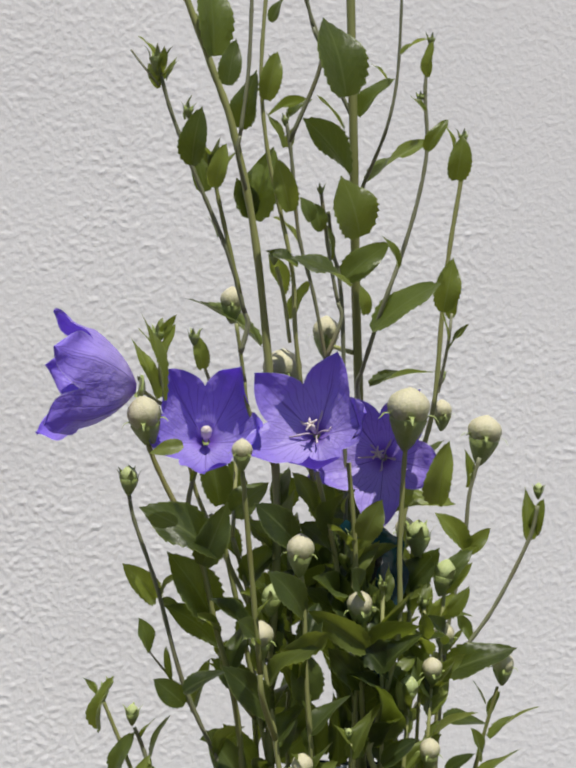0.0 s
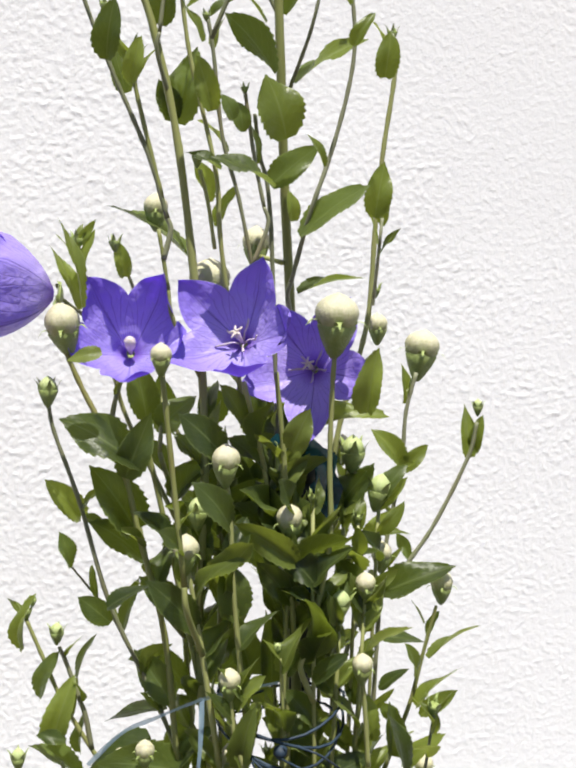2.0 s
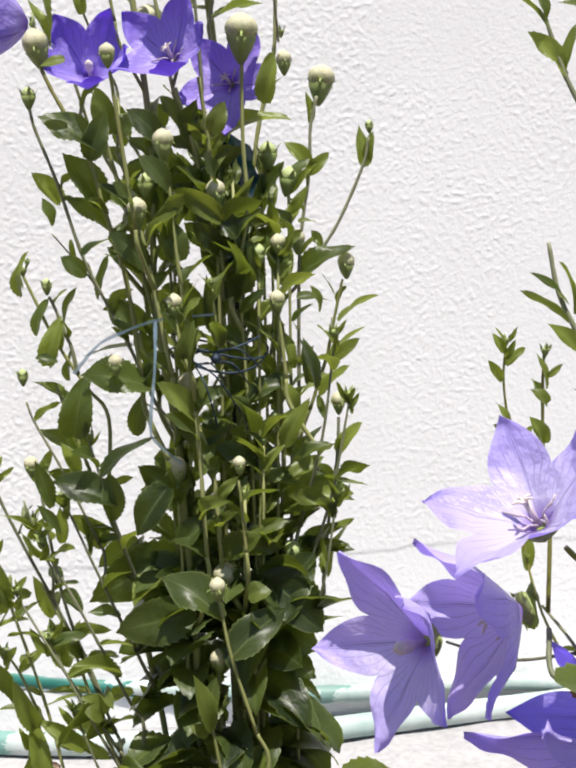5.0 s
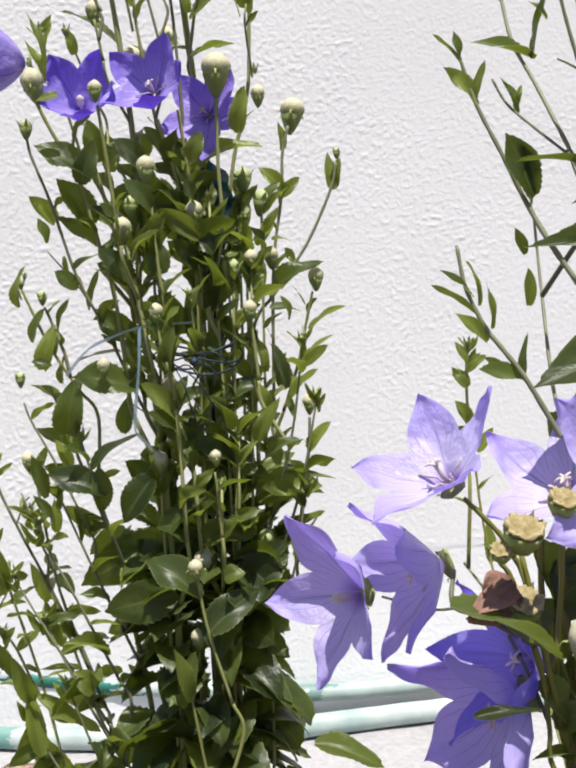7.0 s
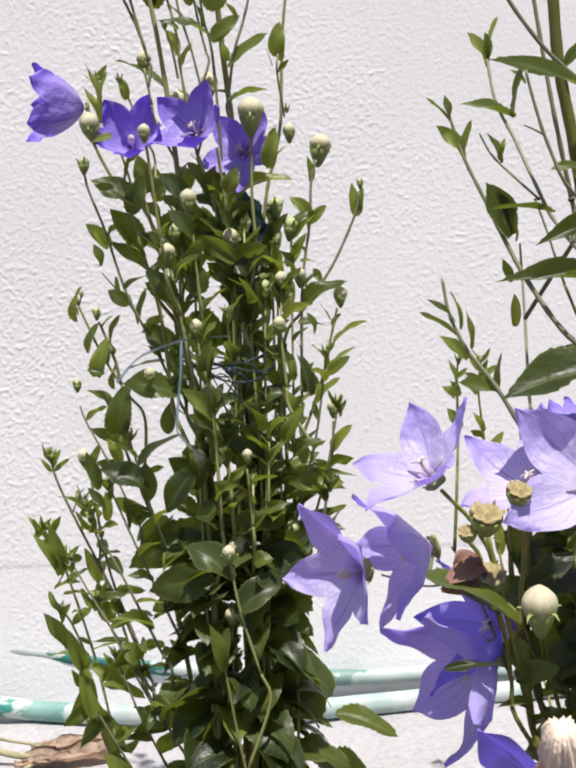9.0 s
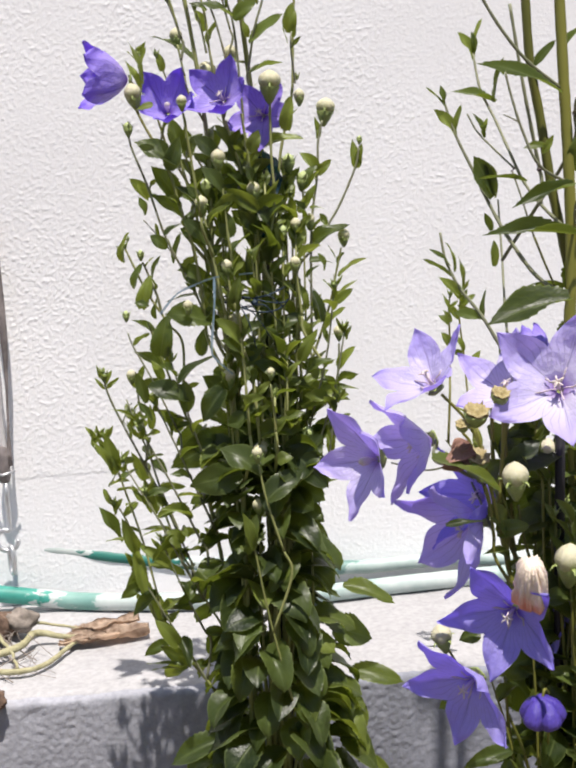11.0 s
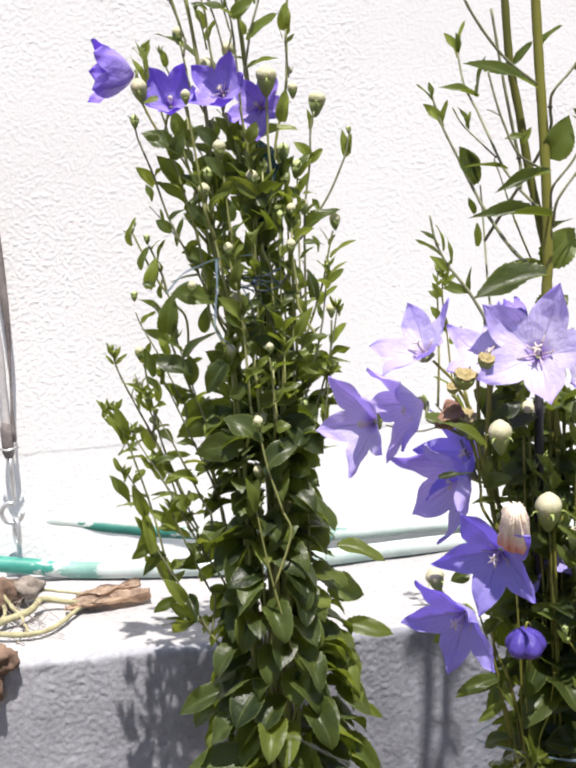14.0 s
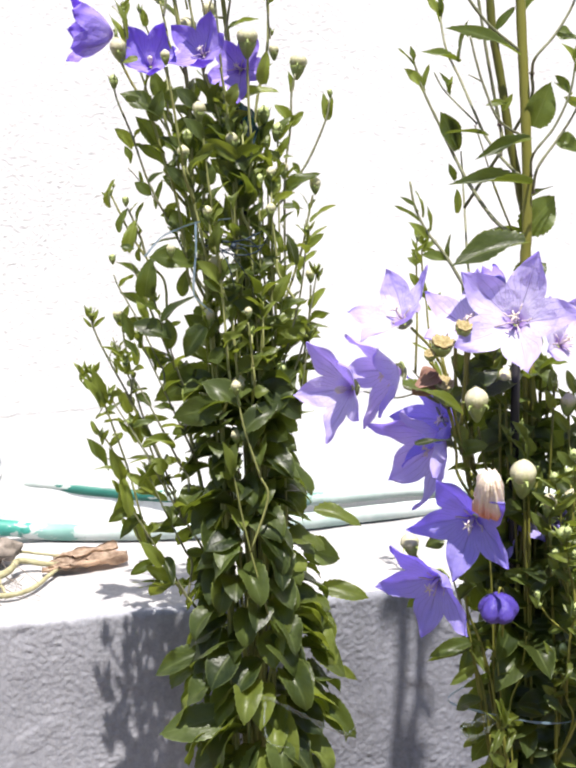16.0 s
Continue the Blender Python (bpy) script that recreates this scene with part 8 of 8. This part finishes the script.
def hanging_hook():
    h = thing("hanging_hook", "weathered hanging strap with a metal hook and chain link", "hook", (0, 0, 0))
    bm = bmesh.new()
    tube(bm, spline([(-0.222, -0.012, 0.86), (-0.219, -0.018, 0.79), (-0.216, -0.022, 0.71), (-0.219, -0.022, 0.64), (-0.222, -0.022, 0.575)], 18),
         [0.0035 + 0.0022 * math.sin(k * 0.35) for k in range(19)], 10)
    part("strap", bm, RUST, h)
    bm = bmesh.new()
    tube(bm, spline([(-0.236, -0.016, 0.86), (-0.231, -0.02, 0.74), (-0.229, -0.022, 0.65), (-0.228, -0.022, 0.575)], 14),
         [0.0055 + 0.001 * math.sin(k) for k in range(15)], 10)
    part("cord", bm, PALE_STRAP, h)
    bm = bmesh.new()
    tube(bm, [(-0.229, -0.022, 0.600), (-0.229, -0.022, 0.592), (-0.229, -0.022, 0.562), (-0.229, -0.022, 0.556)], [0.0055, 0.0075, 0.0072, 0.005], 12)
    part("ferrule", bm, RUST, h)
    bm = bmesh.new()
    tube(bm, [(-0.241, -0.022, 0.568), (-0.229, -0.030, 0.566), (-0.216, -0.024, 0.569)], 0.0016, 8)
    part("cross_pin", bm, METAL, h)
    bm = bmesh.new()
    pts = [(-0.228, -0.024, 0.556), (-0.2275, -0.025, 0.512)]
    for k in range(11):
        a = math.radians(75 + 285 * k / 10)
        pts.append((-0.231 + 0.0125 * math.cos(a), -0.027, 0.489 + 0.0125 * math.sin(a)))
    tube(bm, spline(pts, 40), 0.0029, 10)
    part("hook_wire", bm, METAL, h, "bright bent steel hook")
    bm = bmesh.new()
    ring = [(-0.227 + 0.0075 * math.sin(a) * 0.5, -0.030 - 0.006 * math.sin(a), 0.466 + 0.016 * math.cos(a)) for a in (2 * math.pi * j / 20 for j in range(21))]
    tube(bm, ring, 0.0029, 10)
    part("chain_link", bm, METAL, h)


hanging_hook()

DRY = plain("dry_brown_leaf", (0.30, 0.20, 0.14), (0.68, 0.54, 0.42), 0.85, 70.0, 0.6)
STRAW = plain("yellow_dry_stalk", (0.22, 0.20, 0.105), (0.44, 0.41, 0.25), 0.7, 110.0, 0.5)
GREY_HUSK = plain("grey_husk", (0.10, 0.085, 0.07), (0.34, 0.29, 0.25), 0.9, 80.0, 0.6)
BROWN_HUSK = plain("brown_husk", (0.06, 0.038, 0.028), (0.26, 0.17, 0.12), 0.9, 60.0, 0.6)


def lump(name, at, size, material, parent, seed):
    """A shrivelled husk: a ball creased by noise."""
    bm = bmesh.new()
    bmesh.ops.create_icosphere(bm, subdivisions=4, radius=1.0)
    o = Vector((seed * 3.1, seed, 0))
    for v in bm.verts:
        n = v.co.normalized()
        d = 1.0 + 0.32 * noise.noise(n * 1.6 + o) + 0.22 * abs(noise.noise(n * 4.0 + o)) + 0.08 * noise.noise(n * 11.0 + o)
        v.co = Vector((n.x * size[0], n.y * size[1], n.z * size[2])) * d
    for v in bm.verts:
        v.co += Vector(at)
    return part(name, bm, material, parent)


def crumpled_leaf(at, to, width, material, parent, seed):
    """A withered leaf: a sheet rolled and wrinkled along its length."""
    bm = bmesh.new()
    a, b = Vector(at), Vector(to)
    d = (b - a).normalized()
    s = d.cross(Vector((0, 0, 1))).normalized()
    nx, ny = 40, 14
    grid = []
    for i in range(nx + 1):
        t = i / nx
        w = width * (0.35 + 0.65 * math.sin(math.pi * (0.12 + 0.76 * t))) * (1 + 0.25 * noise.noise(Vector((t * 9, seed, 0))))
        row = []
        for j in range(ny + 1):
            f = 2 * j / ny - 1
            h = 0.55 * width * (abs(f) ** 1.5) + 0.42 * width * noise.noise(Vector((t * 4, f * 3.2, seed))) + 0.30 * width * abs(noise.noise(Vector((t * 9, f * 7, seed + 3)))) + 0.10 * width * noise.noise(Vector((t * 26, f * 15, seed + 5)))
            row.append(bm.verts.new(a.lerp(b, t) + s * (f * w) + Vector((0, 0, max(-0.001, h) + 0.002))))
        grid.append(row)
    for p, q in zip(grid, grid[1:]):
        for j in range(ny):
            bm.faces.new((p[j], p[j + 1], q[j + 1], q[j]))
    bmesh.ops.solidify(bm, geom=bm.faces[:], thickness=0.0006)
    return part("withered_leaf", bm, material, parent)


def dried_plant():
    z = LEDGE_Z + 0.003
    p = thing("dried_plant", "withered uprooted plant with curled brown leaves on the ledge", "dried plant")
    crumpled_leaf((-0.155, -0.146, z), (-0.066, -0.134, z + 0.002), 0.0165, DRY, p, 2.0)
    crumpled_leaf((-0.150, -0.126, z + 0.004), (-0.078, -0.112, z + 0.009), 0.010, DRY, p, 5.0)
    crumpled_leaf((-0.160, -0.152, z + 0.002), (-0.110, -0.150, z + 0.006), 0.008, DRY, p, 8.0)
    lump("husk", (-0.243, -0.128, z + 0.019), (0.026, 0.020, 0.018), BROWN_HUSK, p, 1)
    lump("husk", (-0.205, -0.112, z + 0.020), (0.017, 0.013, 0.012), GREY_HUSK, p, 2)
    lump("husk", (-0.235, -0.105, z + 0.013), (0.026, 0.018, 0.016), BROWN_HUSK, p, 3)
    for r0, pts in ((0.0034, [(-0.27, -0.20, z + 0.012), (-0.205, -0.218, z + 0.006), (-0.170, -0.208, z + 0.005), (-0.150, -0.170, z + 0.006), (-0.140, -0.150, z + 0.008)]),
                    (0.0044, [(-0.235, -0.19, z + 0.008), (-0.197, -0.168, z + 0.012), (-0.186, -0.138, z + 0.014), (-0.165, -0.138, z + 0.010), (-0.140, -0.140, z + 0.006)]),
                    (0.0026, [(-0.235, -0.125, z + 0.014), (-0.222, -0.17, z + 0.012), (-0.235, -0.215, z + 0.006)]),
                    (0.0022, [(-0.228, -0.14, z + 0.022), (-0.205, -0.178, z + 0.012), (-0.192, -0.205, z + 0.004)]),
                    (0.0020, [(-0.21, -0.11, z + 0.018), (-0.17, -0.115, z + 0.014), (-0.120, -0.128, z + 0.006)])):
        bm = bmesh.new()
        tube(bm, [q + Vector((noise.noise(q * 90), noise.noise(q * 90 + Vector((4, 0, 0))), 0)) * 0.0016 for q in spline(pts, 40)],
             [r0 * (1 - 0.4 * k / 40) * (1 + 0.22 * noise.noise(Vector((k * 0.31, r0 * 900, 0)))) for k in range(41)], 10)
        part("stalk", bm, STRAW, p)
    bm = bmesh.new()
    r = random.Random(9)
    for k in range(20):
        far = k > 5
        a = (-0.225 + r.uniform(-0.03, 0.03), -0.125 + r.uniform(-0.02, 0.02), z + 0.016) if far else (-0.185 + r.uniform(-0.02, 0.03), -0.19 + r.uniform(-0.01, 0.02), z + 0.010)
        tube(bm, spline([a, (a[0] + r.uniform(-0.02, 0.02), a[1] - 0.015, z + (0.016 if far else 0.004)), (a[0] + r.uniform(-0.03, 0.04), a[1] - 0.04, z + 0.001)], 8), r.uniform(0.0003, 0.0006), 5)
    part("rootlet", bm, GREY_HUSK, p)
    lump_thing = thing("dry_root", "knobbly dry brown root hanging over the ledge edge", "root")
    lump("root_knob", (-0.212, FACE_Y - 0.004, LEDGE_Z + 0.006), (0.020, 0.012, 0.014), BROWN_HUSK, lump_thing, 7)
    lump("root_knob", (-0.222, FACE_Y - 0.010, LEDGE_Z - 0.016), (0.015, 0.011, 0.020), BROWN_HUSK, lump_thing, 8)


dried_plant()
